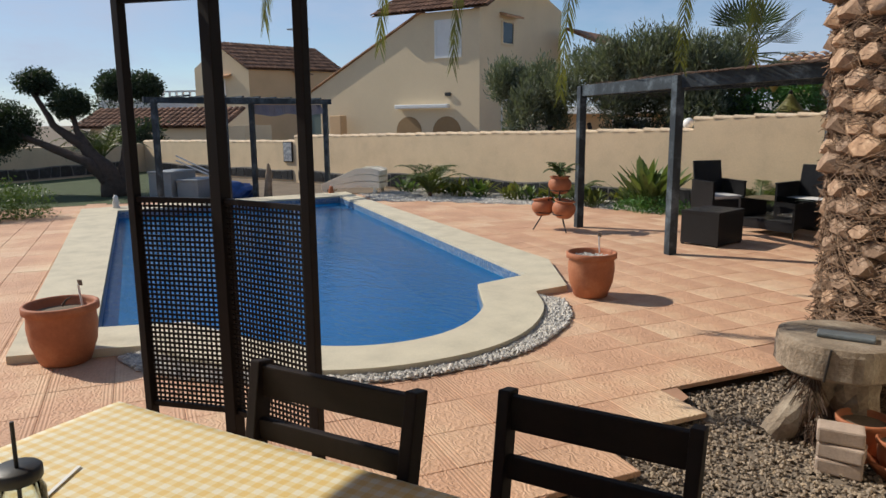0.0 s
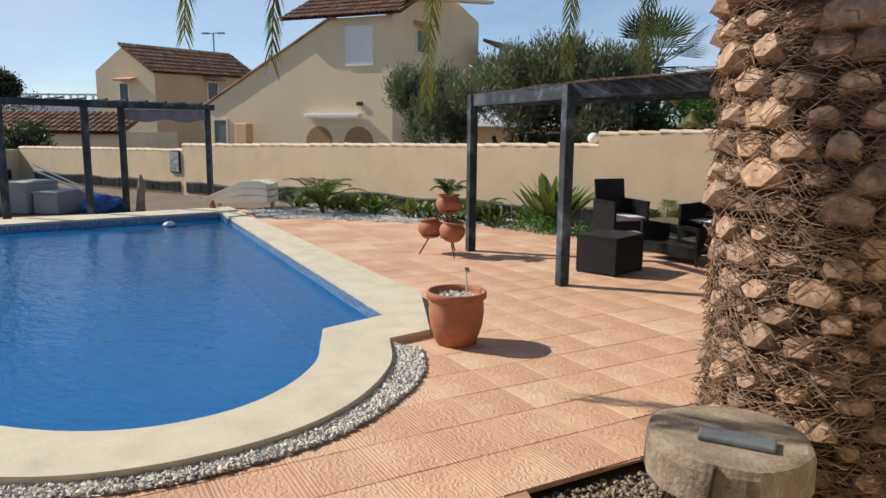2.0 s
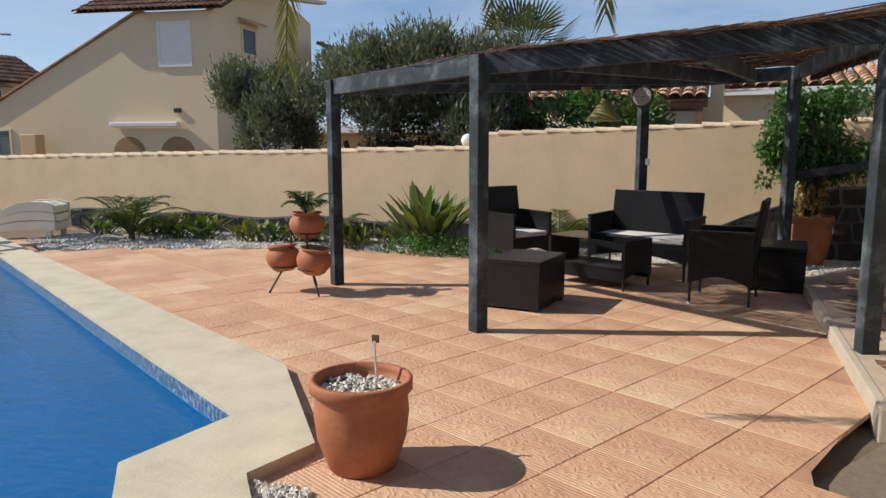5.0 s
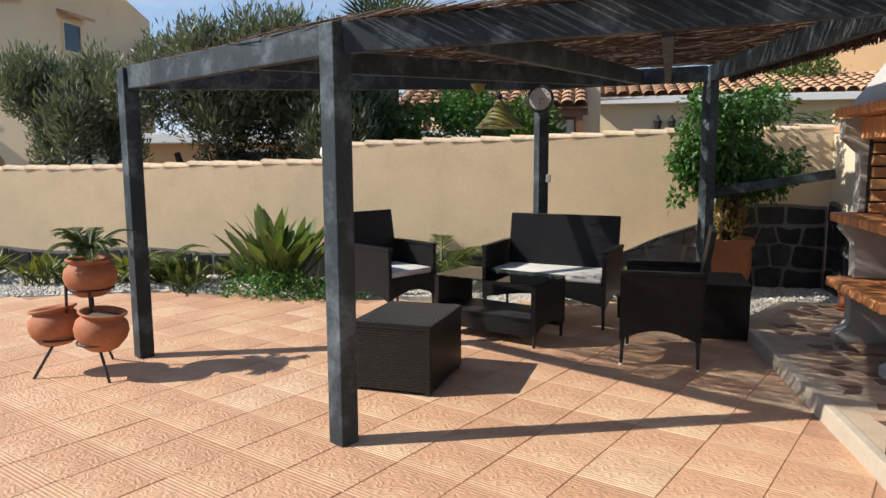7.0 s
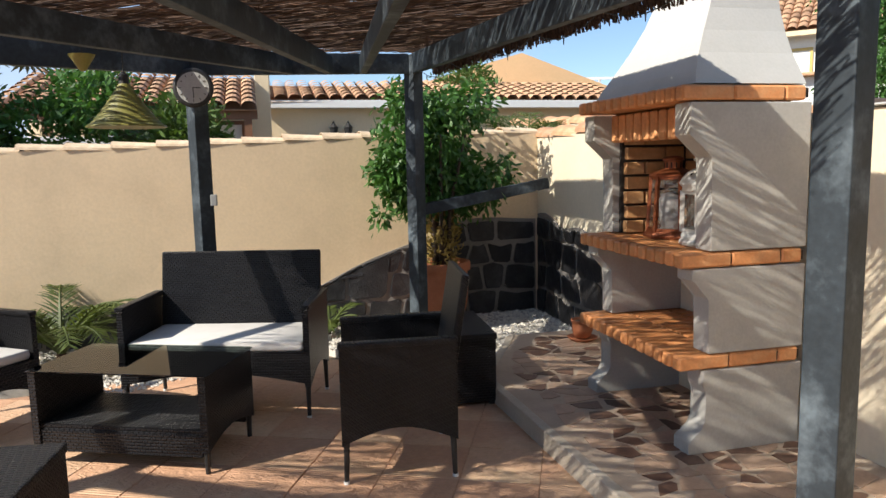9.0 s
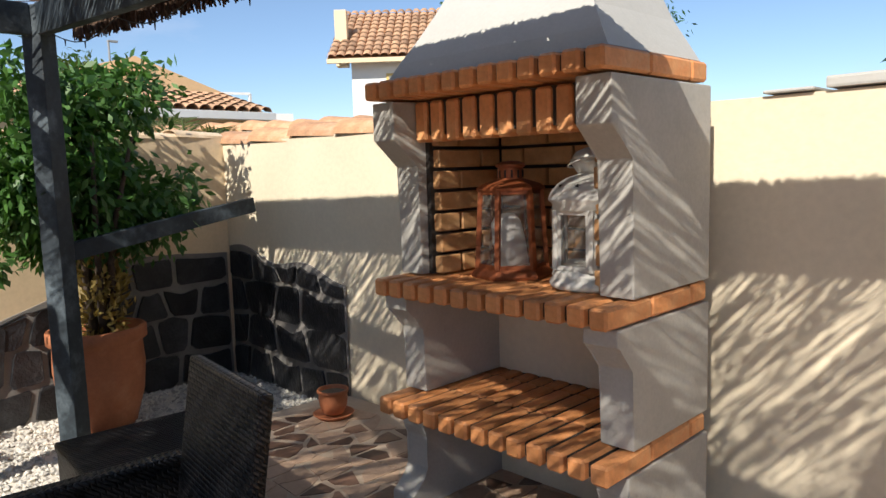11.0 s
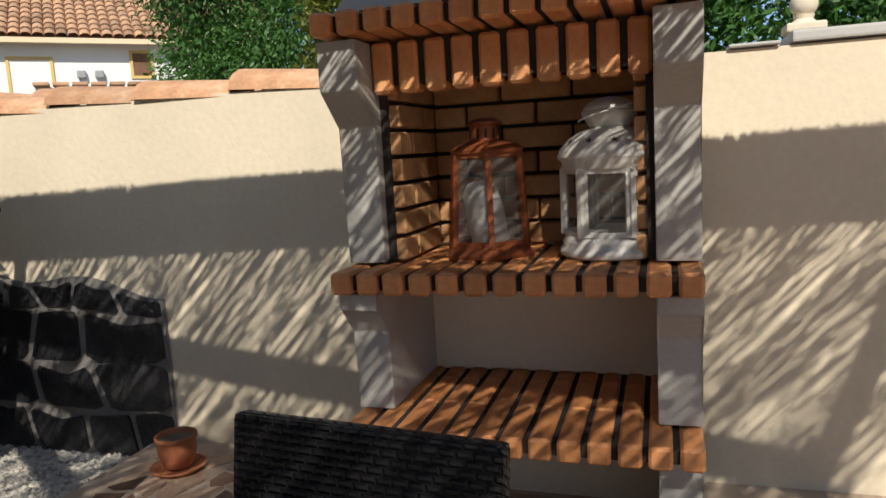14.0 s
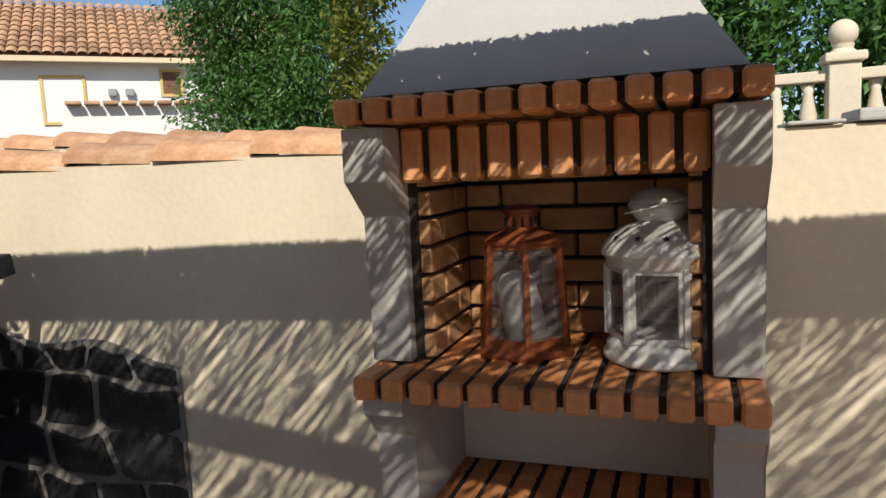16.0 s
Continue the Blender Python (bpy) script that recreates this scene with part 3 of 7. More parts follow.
def white_lantern(m):
    t = thing("lantern", m, "white enamelled round lantern with pierced dome on the brick shelf", "lantern")
    part("base", lathe(bmesh.new(), [(0.122, 0.0), (0.131, 0.008), (0.131, 0.022), (0.122, 0.030), (0.124, 0.042), (0.118, 0.056), (0.104, 0.062)], 32), M_METALW, t, smooth=True)
    ring = polygon_ring(0.122, 6, math.pi / 6)
    for k in range(6):
        p, q = Vector((*ring[k], 0)), Vector((*ring[(k + 1) % 6], 0))
        up = Vector((0, 0, 1))
        part("corner_bar", boxes([((p.x, p.y, 0.155), (0.013, 0.013, 0.19), (0, 0, 60 * k + 30))], 0.002), M_METALW, t)
        mesh_part("pane", [p * 0.955 + up * 0.062, q * 0.955 + up * 0.062, q * 0.955 + up * 0.248, p * 0.955 + up * 0.248], [(0, 1, 2, 3)], M_CLOUDED, t, "clouded glass pane")
        for z in (0.068, 0.242):
            part("pane_rail", bar(bmesh.new(), p * 0.985 + up * z, q * 0.985 + up * z, 0.008, 0.014), M_METALW, t)
        for e in (0.09, 0.91):
            c = p.lerp(q, e) * 0.985
            part("pane_stile", bar(bmesh.new(), c + up * 0.07, c + up * 0.24, 0.010, 0.008, up=(c.x, c.y, 0)), M_METALW, t)
    part("dome", lathe(bmesh.new(), [(0.112, 0.244), (0.122, 0.250), (0.120, 0.266), (0.131, 0.278), (0.132, 0.284), (0.124, 0.306), (0.106, 0.330), (0.080, 0.348), (0.050, 0.358), (0.046, 0.364)], 36), M_METALW, t, smooth=True)
    # flat dark stars on a closed dome, the holes' inner shade as colour
    for k in range(12):
        a = 0.5236 * k + 0.2
        c = Vector((0.113 * math.cos(a), 0.113 * math.sin(a), 0.3235))
        bm = bmesh.new()
        star = [bm.verts.new((r * math.sin(j * math.pi / 5), r * math.cos(j * math.pi / 5), 0)) for j, r in enumerate([0.011, 0.0045] * 5)]
        bm.faces.new(star)
        out = Vector((math.cos(a), math.sin(a), 0.85)).normalized()
        bmesh.ops.transform(bm, matrix=look(c + out * 0.003, c + out), verts=bm.verts)
        part("star_hole", bm, M_MORTARGAP, t)
    part("cup", lathe(bmesh.new(), [(0.046, 0.360), (0.052, 0.366), (0.066, 0.390), (0.070, 0.404), (0.064, 0.408)], 32), M_METALW, t, smooth=True)
    part("lid", lathe(bmesh.new(), [(0.066, 0.405), (0.062, 0.418), (0.048, 0.432), (0.026, 0.441), (0.006, 0.444)], 32), M_METALW, t, smooth=True)
    bm = bmesh.new()
    tube(bm, [(0.076 * math.cos(a), 0.076 * math.sin(a), 0.402 - 0.022 * math.sin(a)) for a in [math.pi * (0.5 + k / 12) for k in range(13)]], 0.0028, 6)
    part("handle", bm, M_METALW, t)
    return t


copper_lantern(pose(2.46, 11.69, 0.960, 0, 0, 196) @ Matrix.Diagonal((1.10, 1.10, 1.0, 1)))
white_lantern(pose(2.44, 11.335, 0.960, 0, 0, -3) @ Matrix.Diagonal((1.10, 1.10, 0.97, 1)))


# ---------- pots ----------
def pot_profile(r, h, belly=1.0, rim=0.03):
    return [(r * 0.62, 0), (r * 0.70, 0.02 * h), (r * 0.92 * belly, 0.35 * h), (r * 0.98 * belly, 0.62 * h), (r * 0.95, 0.84 * h), (r * 0.96, 0.86 * h), (r * 1.06, 0.88 * h), (r * 1.06, 0.985 * h), (r * 1.03, h), (r * 0.95, h), (r * 0.93, 0.93 * h), (r * 0.90, 0.84 * h)]


def flower_pot(m, r, h, label, fill="gravel", group=""):
    t = thing("flower_pot", m, label, "pot", group)
    part("body", lathe(bmesh.new(), pot_profile(r, h), 40), M_TERRA, t, smooth=True)
    part("soil", lathe(bmesh.new(), [(r * 0.90, 0.845 * h), (r * 0.5, 0.86 * h), (0.01, 0.865 * h)], 24), M_SOIL, t)
    return t


def pebble_mesh(name, pts, size, z, material, parent=None, label="", heap=0.0):
    """Loose rounded stones, one mesh."""
    n = len(pts)
    rng = np.random.default_rng(7)
    base = np.array([(1, 0, 0), (0, 1, 0), (-1, 0, 0), (0, -1, 0), (0, 0, 1), (0, 0, -1)], float)
    faces = np.array([(0, 1, 4), (1, 2, 4), (2, 3, 4), (3, 0, 4), (1, 0, 5), (2, 1, 5), (3, 2, 5), (0, 3, 5)])
    s = size * rng.uniform(0.55, 1.25, (n, 1, 1)) * rng.uniform(0.7, 1.2, (n, 1, 3))
    a = rng.uniform(0, 6.283, n)
    v = base[None] * s * rng.uniform(0.8, 1.15, (n, 6, 1))
    tilt = rng.uniform(-0.5, 0.5, n)
    x, y, zz = v[..., 0], v[..., 1], v[..., 2] * 0.7
    x, zz = x * np.cos(tilt)[:, None] - zz * np.sin(tilt)[:, None], x * np.sin(tilt)[:, None] + zz * np.cos(tilt)[:, None]
    xr = x * np.cos(a)[:, None] - y * np.sin(a)[:, None]
    yr = x * np.sin(a)[:, None] + y * np.cos(a)[:, None]
    p = np.array(pts, float)
    zc = z + rng.uniform(0, size * 0.9, n) + heap * rng.uniform(0, 1, n)
    co = np.stack([xr + p[:, 0:1], yr + p[:, 1:2], zz + zc[:, None]], -1).reshape(-1, 3)
    fa = (faces[None] + (6 * np.arange(n))[:, None, None]).reshape(-1, 3)
    return mesh_part(name, co.tolist(), fa.tolist(), material, parent, label)


def scatter(poly, n, seed, holes=()):
    rng = random.Random(seed)
    xs, ys = [p[0] for p in poly], [p[1] for p in poly]
    out = []
    for _ in range(n * 6):
        x, y = rng.uniform(min(xs), max(xs)), rng.uniform(min(ys), max(ys))
        if inside(poly, x, y) and not any(inside(h, x, y) for h in holes):
            out.append((x, y))
            if len(out) >= n:
                break
    return out


def disc_points(r, n, seed):
    rng = random.Random(seed)
    return [(r * math.sqrt(u) * math.cos(a), r * math.sqrt(u) * math.sin(a)) for u, a in ((rng.random(), rng.uniform(0, 6.283)) for _ in range(n))]


def plant_label(t, h):
    part("stake", boxes([((0.0, 0.12, h + 0.05), (0.006, 0.012, 0.14), (6, 0, 0))]), M_WHITE, t, "pale plant stake")
    part("tag", boxes([((0.0, 0.125, h + 0.13), (0.03, 0.010, 0.035), (6, 0, 20))]), M_LOG, t)


p1 = flower_pot(pose(-0.225, 7.75, 0.012), 0.196, 0.375, "large terracotta pot topped with white gravel by the pool", "gravel")
pebble_mesh("gravel", disc_points(0.165, 260, 3), 0.016, 0.318, M_GRAVELW, p1, "white gravel")
plant_label(p1, 0.37)
p2 = flower_pot(pose(-1.84, 4.20, 0.012), 0.205, 0.375, "large terracotta pot with dry soil beside the pool corner")
plant_label(p2, 0.35)
part("dry_stem", tube(bmesh.new(), [(0.03, 0, 0.36), (0.05, 0.02, 0.40), (0.1, 0.03, 0.42)], [0.008, 0.006, 0.004], 6), M_TRUNK, p2)


# ---------- rattan furniture ----------
def weave_material():
    m = mat("woven_rattan", (0.010, 0.010, 0.012), 0.36, 0.25, 12, 90, 0.0, spec=0.35)
    n, ln = m.node_tree.nodes, m.node_tree.links
    co, sp, cb, br, bp = n.new("ShaderNodeTexCoord"), n.new("ShaderNodeSeparateXYZ"), n.new("ShaderNodeCombineXYZ"), n.new("ShaderNodeTexBrick"), n.new("ShaderNodeBump")
    s1, s2, s3 = n.new("ShaderNodeMath"), n.new("ShaderNodeMath"), n.new("ShaderNodeMath")
    s1.operation = s2.operation = "ADD"
    s3.operation = "MULTIPLY"
    s3.inputs[1].default_value = 0.83
    ln.new(co.outputs["Object"], sp.inputs[0])
    ln.new(sp.outputs[0], s1.inputs[0])
    ln.new(sp.outputs[1], s1.inputs[1])
    ln.new(sp.outputs[1], s3.inputs[0])
    ln.new(sp.outputs[2], s2.inputs[0])
    ln.new(s3.outputs[0], s2.inputs[1])
    ln.new(s1.outputs[0], cb.inputs[0])
    ln.new(s2.outputs[0], cb.inputs[1])
    ln.new(cb.outputs[0], br.inputs["Vector"])
    br.inputs["Scale"].default_value = 1.0
    br.inputs["Brick Width"].default_value, br.inputs["Row Height"].default_value, br.inputs["Mortar Size"].default_value = 0.026, 0.0145, 0.0045
    br.inputs["Mortar Smooth"].default_value = 1.0
    br.inputs["Color1"].default_value = br.inputs["Color2"].default_value = (1, 1, 1, 1)
    br.inputs["Mortar"].default_value = (0, 0, 0, 1)
    bp.inputs["Strength"].default_value, bp.inputs["Distance"].default_value = 1.0, 0.012
    ln.new(br.outputs["Color"], bp.inputs["Height"])
    ln.new(bp.outputs["Normal"], n["Principled BSDF"].inputs["Normal"])
    return m


M_WEAVE = weave_material()


def arched_panel(bm, x0, x1, y, thick, top0, top1, foot, arch):
    """A woven side: flat top edge, bottom edge arched between the legs; in the x-z plane."""
    n = 10
    lo = [(x0 + (x1 - x0) * k / n, foot + arch * math.sin(math.pi * k / n)) for k in range(n + 1)]
    pts = lo + [(x1, top1), (x0, top0)]
    a = [bm.verts.new((x, y - thick / 2, z)) for x, z in pts]
    b = [bm.verts.new((x, y + thick / 2, z)) for x, z in pts]
    bm.faces.new(a)
    bm.faces.new(list(reversed(b)))
    for k in range(len(pts)):
        bm.faces.new((a[k], b[k], b[(k + 1) % len(pts)], a[(k + 1) % len(pts)]))
    return bm


def rattan_seat(name, m, width, depth, label, group, category, rise=0.0):
    """Front towards -y, seat 0.36 high under the cushion, arms 0.57, back 0.88."""
    t = thing(name, m, label, category, group)
    w, d = width / 2, depth / 2
    for s in (-1, 1):
        bm = arched_panel(bmesh.new(), -d, d, 0, 0.032, 0.595, 0.600, 0.17, 0.07)
        bmesh.ops.transform(bm, matrix=pose(s * (w - 0.016), 0, 0, 0, 0, 90), verts=bm.verts)
        part("armrest", bm, M_WEAVE, t)
        bm = bmesh.new()
        box(bm, (s * (w - 0.016), 0, 0.600), (0.05, depth + 0.01, 0.028), (0.6, 0, 0), 0.010)
        part("arm_cap", bm, M_WEAVE, t)
        for y in (-d + 0.02, d - 0.02):
            lg = part("leg", tube(bmesh.new(), [(s * (w - 0.02), y, 0.20), (s * (w - 0.018), y * 1.03, 0.0)], [0.014, 0.010], 10), M_IRON, t)
            part("foot_cap", tube(bmesh.new(), [(s * (w - 0.018), y * 1.03, 0.012), (s * (w - 0.018), y * 1.03, 0.0)], [0.013, 0.013], 10), M_WHITE, lg)
    bm = arched_panel(bmesh.new(), -w + 0.03, w - 0.03, -d + 0.015, 0.028, 0.36, 0.36, 0.19, 0.06)
    part("front_panel", bm, M_WEAVE, t)
    part("seat", boxes([((0, 0, 0.345), (width - 0.06, depth - 0.02, 0.03))], 0.008), M_WEAVE, t)
    bm = bmesh.new()
    box(bm, (0, 0, 0), (width - 0.07, 0.035, 0.50 + rise), (0, 0, 0), 0.012)
    bmesh.ops.transform(bm, matrix=pose(0, d + 0.005 + 0.1 * rise, 0.592 + rise / 2, -9, 0, 0), verts=bm.verts)
    part("backrest", bm, M_WEAVE, t)
    bm = bmesh.new()
    box(bm, (0, 0, 0), (width - 0.075, depth - 0.03, 0.055), (0, 0, 0), 0.02)
    bmesh.ops.subdivide_edges(bm, edges=list(bm.edges), cuts=1)
    for v in bm.verts:
        v.co.z += 0.006 * noise.noise(v.co * 9)
    bmesh.ops.transform(bm, matrix=pose(0, -0.005, 0.388), verts=bm.verts)
    cu = part("cushion", bm, M_CUSHION, t, "thin cream seat cushion", True)
    bm = bmesh.new()
    q = [(-w + 0.045, -d + 0.014), (w - 0.045, -d + 0.014), (w - 0.045, d - 0.024), (-w + 0.045, d - 0.024)]
    for k in range(4):
        tube(bm, [(*q[k], 0.388), (*q[(k + 1) % 4], 0.388)], 0.005, 6)
    part("piping", bm, M_CUSHION, cu)
    return t


rattan_seat("rattan_sofa", pose(0.28, 12.655, 0.012, 0, 0, -16), 1.02, 0.50, "black woven rattan two-seat sofa with a pale cushion", "rattan lounge set", "sofa")
ch = rattan_seat("rattan_armchair", pose(-1.03, 12.55, 0.012, 0, 0, 57), 0.52, 0.49, "black woven rattan armchair with a cream cushion", "rattan lounge set", "armchair", 0.03)
copy_thing(ch, pose(1.05, 11.66, 0.012, 0, 0, -97))


def coffee_table(m):
    t = thing("coffee_table", m, "black rattan coffee table with a glass top", "table", "rattan lounge set")
    w, d, h = 0.425, 0.235, 0.44
    for s in (-1, 1):
        bm = arched_panel(bmesh.new(), -d, d, 0, 0.035, h, h, 0.10, 0.05)
        bmesh.ops.transform(bm, matrix=pose(s * (w - 0.018), 0, 0, 0, 0, 90), verts=bm.verts)
        part("end_panel", bm, M_WEAVE, t)
        for y in (-d + 0.02, d - 0.02):
            part("leg", tube(bmesh.new(), [(s * (w - 0.02), y, 0.14), (s * (w - 0.02), y, 0.0)], [0.015, 0.011], 8), M_IRON, t)
    part("lower_shelf", boxes([((0, 0, 0.185), (2 * w - 0.07, 2 * d - 0.03, 0.03))], 0.006), M_WEAVE, t)
    for s in (-1, 1):
        part("apron", boxes([((0, s * (d - 0.02), 0.125), (2 * w - 0.07, 0.025, 0.10))], 0.004), M_WEAVE, t)
    part("glass_top", boxes([((0, 0, h + 0.008), (2 * w + 0.01, 2 * d + 0.02, 0.006))], 0.001), M_SMOKE, t, "smoked glass top")
    return t


coffee_table(pose(-0.075, 12.08, 0.012, 0, 0, -23))


def storage_cube(m, w, d, h):
    t = thing("storage_box", m, "black woven rattan storage cube with a flat lid", "storage box", "rattan lounge set")
    part("body", boxes([((0, 0, h / 2 - 0.005), (w - 0.012, d - 0.012, h - 0.05))], 0.008), M_WEAVE, t)
    part("lid", boxes([((0, 0, h - 0.018), (w, d, 0.036))], 0.009), M_WEAVE, t)
    for sx in (-1, 1):
        for sy in (-1, 1):
            part("foot", boxes([((sx * (w / 2 - 0.03), sy * (d / 2 - 0.03), 0.0125), (0.03, 0.03, 0.025))]), M_IRON, t)
    return t


box1 = storage_cube(pose(-0.46, 10.92, 0.012, 0, 0, -6), 0.48, 0.61, 0.405)
copy_thing(box1, pose(1.49, 12.50, 0.012, 0, 0, -4))

# ---------- pot stand ----------
stand = thing("plant_stand", pose(-2.45, 10.63, 0.012), "black iron stand carrying three terracotta pots", "plant stand")
for ang in (100, 215, 330):
    a = radians(ang)
    part("leg", tube(bmesh.new(), [(0.30 * math.cos(a), 0.30 * math.sin(a), 0.0), (0.10 * math.cos(a), 0.10 * math.sin(a), 0.34), (0.09 * math.cos(a), 0.09 * math.sin(a), 0.62)], 0.009, 8), M_IRON, stand)
RING = [((-0.17, -0.03), 0.20), ((0.15, -0.07), 0.20), ((0.02, 0.05), 0.50)]
for (x, y), z in RING:
    bm = bmesh.new()
    tube(bm, [(x + 0.128 * math.cos(a), y + 0.128 * math.sin(a), z + 0.03) for a in [2 * math.pi * k / 20 for k in range(21)]], 0.007, 6)
    part("ring", bm, M_IRON, stand)
BELLY = [(0.075, 0), (0.105, 0.02), (0.145, 0.08), (0.155, 0.125), (0.145, 0.17), (0.118, 0.20), (0.112, 0.21), (0.135, 0.222), (0.138, 0.232), (0.125, 0.236), (0.108, 0.22), (0.10, 0.20)]
for (x, y), z in RING:
    t = thing("round_pot", pose(-2.45 + x, 10.63 + y, z - 0.005, 0, 8 * (1 if x > 0 else -1) if z < 0.3 else 0, 0), "round-bellied terracotta pot held in an iron stand", "pot", "pots on the stand")
    part("body", lathe(bmesh.new(), BELLY, 36), M_TERRA, t, smooth=True)
    part("soil", lathe(bmesh.new(), [(0.104, 0.205), (0.01, 0.208)], 20), M_SOIL, t)


# ---------- pergola ----------
PA, PB, PR, PM, PC = (-2.34, 11.03), (-0.52, 9.93), (1.87, 10.03), (1.60, 13.72), (0.13, 13.32)
TA, TB, TR, TM = 1.905, 1.91, 2.00, 2.12
perg = thing("pergola", pose(-0.5, 11.5, 0), "grey painted timber pergola with a brushwood roof", "pergola")
TC = TA + (TM - TA) * 0.66
for (x, y), top, turn in ((PA, TA, -31), (PB, TB, -31), (PR, TR, 20), (PM, TM, 34), (PC, TC, 34)):
    into(perg, part("post", boxes([((x, y, top / 2), (0.098, 0.098, top), (0, 0, turn))], 0.006), M_WOODG))
for p, q, zp, zq in ((PA, PB, TA, TB), (PB, PR, TB, TR), (PA, PC, TA, TC), (PC, PM, TC, TM), (PR, PM, TR, TM)):
    p3, q3 = Vector((*p, zp - 0.062)), Vector((*q, zq - 0.062))
    e = (q3 - p3).normalized() * 0.045
    into(perg, part("beam", bar(bmesh.new(), p3 + e, q3 - e, 0.05, 0.138, bevel=0.005), M_WOODG))


def roof_z(x, y):
    """Top of the timbers, on which the brushwood lies: a plane through the post heads."""
    return TB + 0.0361 * (x - PB[0]) + 0.0352 * (y - PB[1]) - 0.004


# rafters run back from the front beam
for (x, y0, z0), (xb, y1, z1) in (((-1.08, 10.30, 1.835), (0.71, 13.46, 2.005)), ((0.04, 9.98, 1.845), (0.98, 13.53, 2.015)), ((0.88, 10.01, 1.87), (1.22, 13.60, 2.03))):
    into(perg, part("rafter", bar(bmesh.new(), (x, y0, z0), (xb, y1, z1), 0.05, 0.12, bevel=0.004), M_WOODG))
into(perg, part("brace", bar(bmesh.new(), (1.66, 13.74, 1.00), (2.70, 13.86, 1.165), 0.05, 0.085, bevel=0.004), M_WOODG))

# brushwood: thin sticks laid across the rafters with gaps
# overhang added at the front right corner only to shade the wall
OUT = [(PA[0] - 0.02, PA[1] - 0.02), (PB[0], PB[1] - 0.06), (PR[0] + 0.17, PR[1] - 0.26), (PM[0] + 0.19, PM[1] + 0.06), (PC[0], PC[1] + 0.06)]


def sticks(rows, seed):
    rng = np.random.default_rng(seed)
    verts, faces = [], []
    for p, q, r in rows:
        p, q = np.array(p), np.array(q)
        d = q - p
        d = d / np.linalg.norm(d)
        x = np.cross(d, (0.05, 0.1, 1.0))
        x = x / np.linalg.norm(x)
        y = np.cross(d, x)
        k = len(verts)
        for e in (p, q):
            for a in (0.4, 2.5, 4.6):
                verts.append(tuple(e + (x * math.cos(a) + y * math.sin(a)) * r * rng.uniform(0.8, 1.2)))
        faces += [(k, k + 1, k + 4, k + 3), (k + 1, k + 2, k + 5, k + 4), (k + 2, k, k + 3, k + 5)]
    return verts, faces


rng = random.Random(5)
rows = []
y = 9.68
while y < 13.85:
    x = -2.4
    while x < 1.95:
        ln = rng.uniform(0.35, 0.9)
        yy = y + rng.gauss(0, 0.012)
        sl = rng.gauss(-0.46, 0.12)
        if inside(OUT, x, yy) :
            end = x + ln
            if x > PR[0] - 0.02 + (PM[0] - PR[0]) * (yy - PR[1]) / (PM[1] - PR[1]):
                x += 0.3
                continue
            lim = PR[0] + (PM[0] - PR[0]) * (yy - PR[1]) / (PM[1] - PR[1]) + 0.15 + rng.uniform(0, 0.010)
            if end > lim - 0.15:
                end = max(lim, x + 0.05)
            while end < lim - 0.1 and end > x + 0.25 and not inside(OUT, end - 0.03, yy + sl * (end - x)):
                end -= 0.08
            z = roof_z(x, yy) + 0.010 + rng.uniform(0, 0.012)
            rows.append(((x, yy, z), (end, yy + sl * (end - x), roof_z(end, yy) + 0.010 + rng.uniform(0, 0.012)), rng.uniform(0.0018, 0.0042)))
        x += ln * rng.uniform(0.75, 1.35)
    y += 0.0047
v, f = sticks(rows, 1)
tagged(into(perg, mesh_part("brushwood", v, f, M_BRUSH, label="brown heather brushwood roofing")), kind="stuff")
# ragged fringe of brush along the barbecue side and the front
rows = []
for p, q, zp, zq, n in ((PR, PM, TR, TM, 2600), (PB, PR, TB, TR, 110), (PA, PB, TA, TB, 90)):
    for k in range(n):
        s = rng.random()
        x, y = p[0] + (q[0] - p[0]) * s + 0.14 * (1 if n == 2600 else 0), p[1] + (q[1] - p[1]) * s
        z = zp + (zq - zp) * s
        if n == 2600:
            rows.append(((x + rng.uniform(0, 0.02), y, z + rng.uniform(-0.005, 0.02)), (x + rng.uniform(0.0, 0.03), y + rng.uniform(-0.08, 0.02), z - rng.uniform(0.07, 0.15)), 0.004))
        else:
            rows.append(((x, y, z + 0.005), (x + rng.uniform(-0.08, 0.08), y + rng.uniform(-0.03, 0.03), z + rng.uniform(0.01, 0.035)), 0.003))
v, f = sticks(rows, 2)
tagged(into(perg, mesh_part("brush_fringe", v, f, M_BRUSH, label="ragged dark brush fringe")), kind="stuff")

# fairy lights under the beams
fl = thing("string_lights", pose(1.8, 11.8, 1.9), "string of small unlit fairy lights along the pergola beam", "string lights")
bulbs = bmesh.new()
for p, q, zp, zq in ((PR, PM, TR - 0.10, TM - 0.12), (PA, PB, TA - 0.14, TB - 0.14)):
    pts = []
    for k in range(37):
        s = k / 36
        sag = 0.06 * abs(math.sin(6 * math.pi * s))
        pts.append((p[0] + (q[0] - p[0]) * s + 0.07, p[1] + (q[1] - p[1]) * s + (0.05 if zp < 1.9 else 0), zp + (zq - zp) * s - sag))
        if k % 2:
            tube(bulbs, [pts[-1], (pts[-1][0], pts[-1][1], pts[-1][2] - 0.028)], [0.004, 0.002], 5)
    into(fl, part("wire", tube(bmesh.new(), pts, 0.0025, 5), M_IRON))
tagged(into(fl, part("bulbs", bulbs, M_IRON)), kind="stuff")

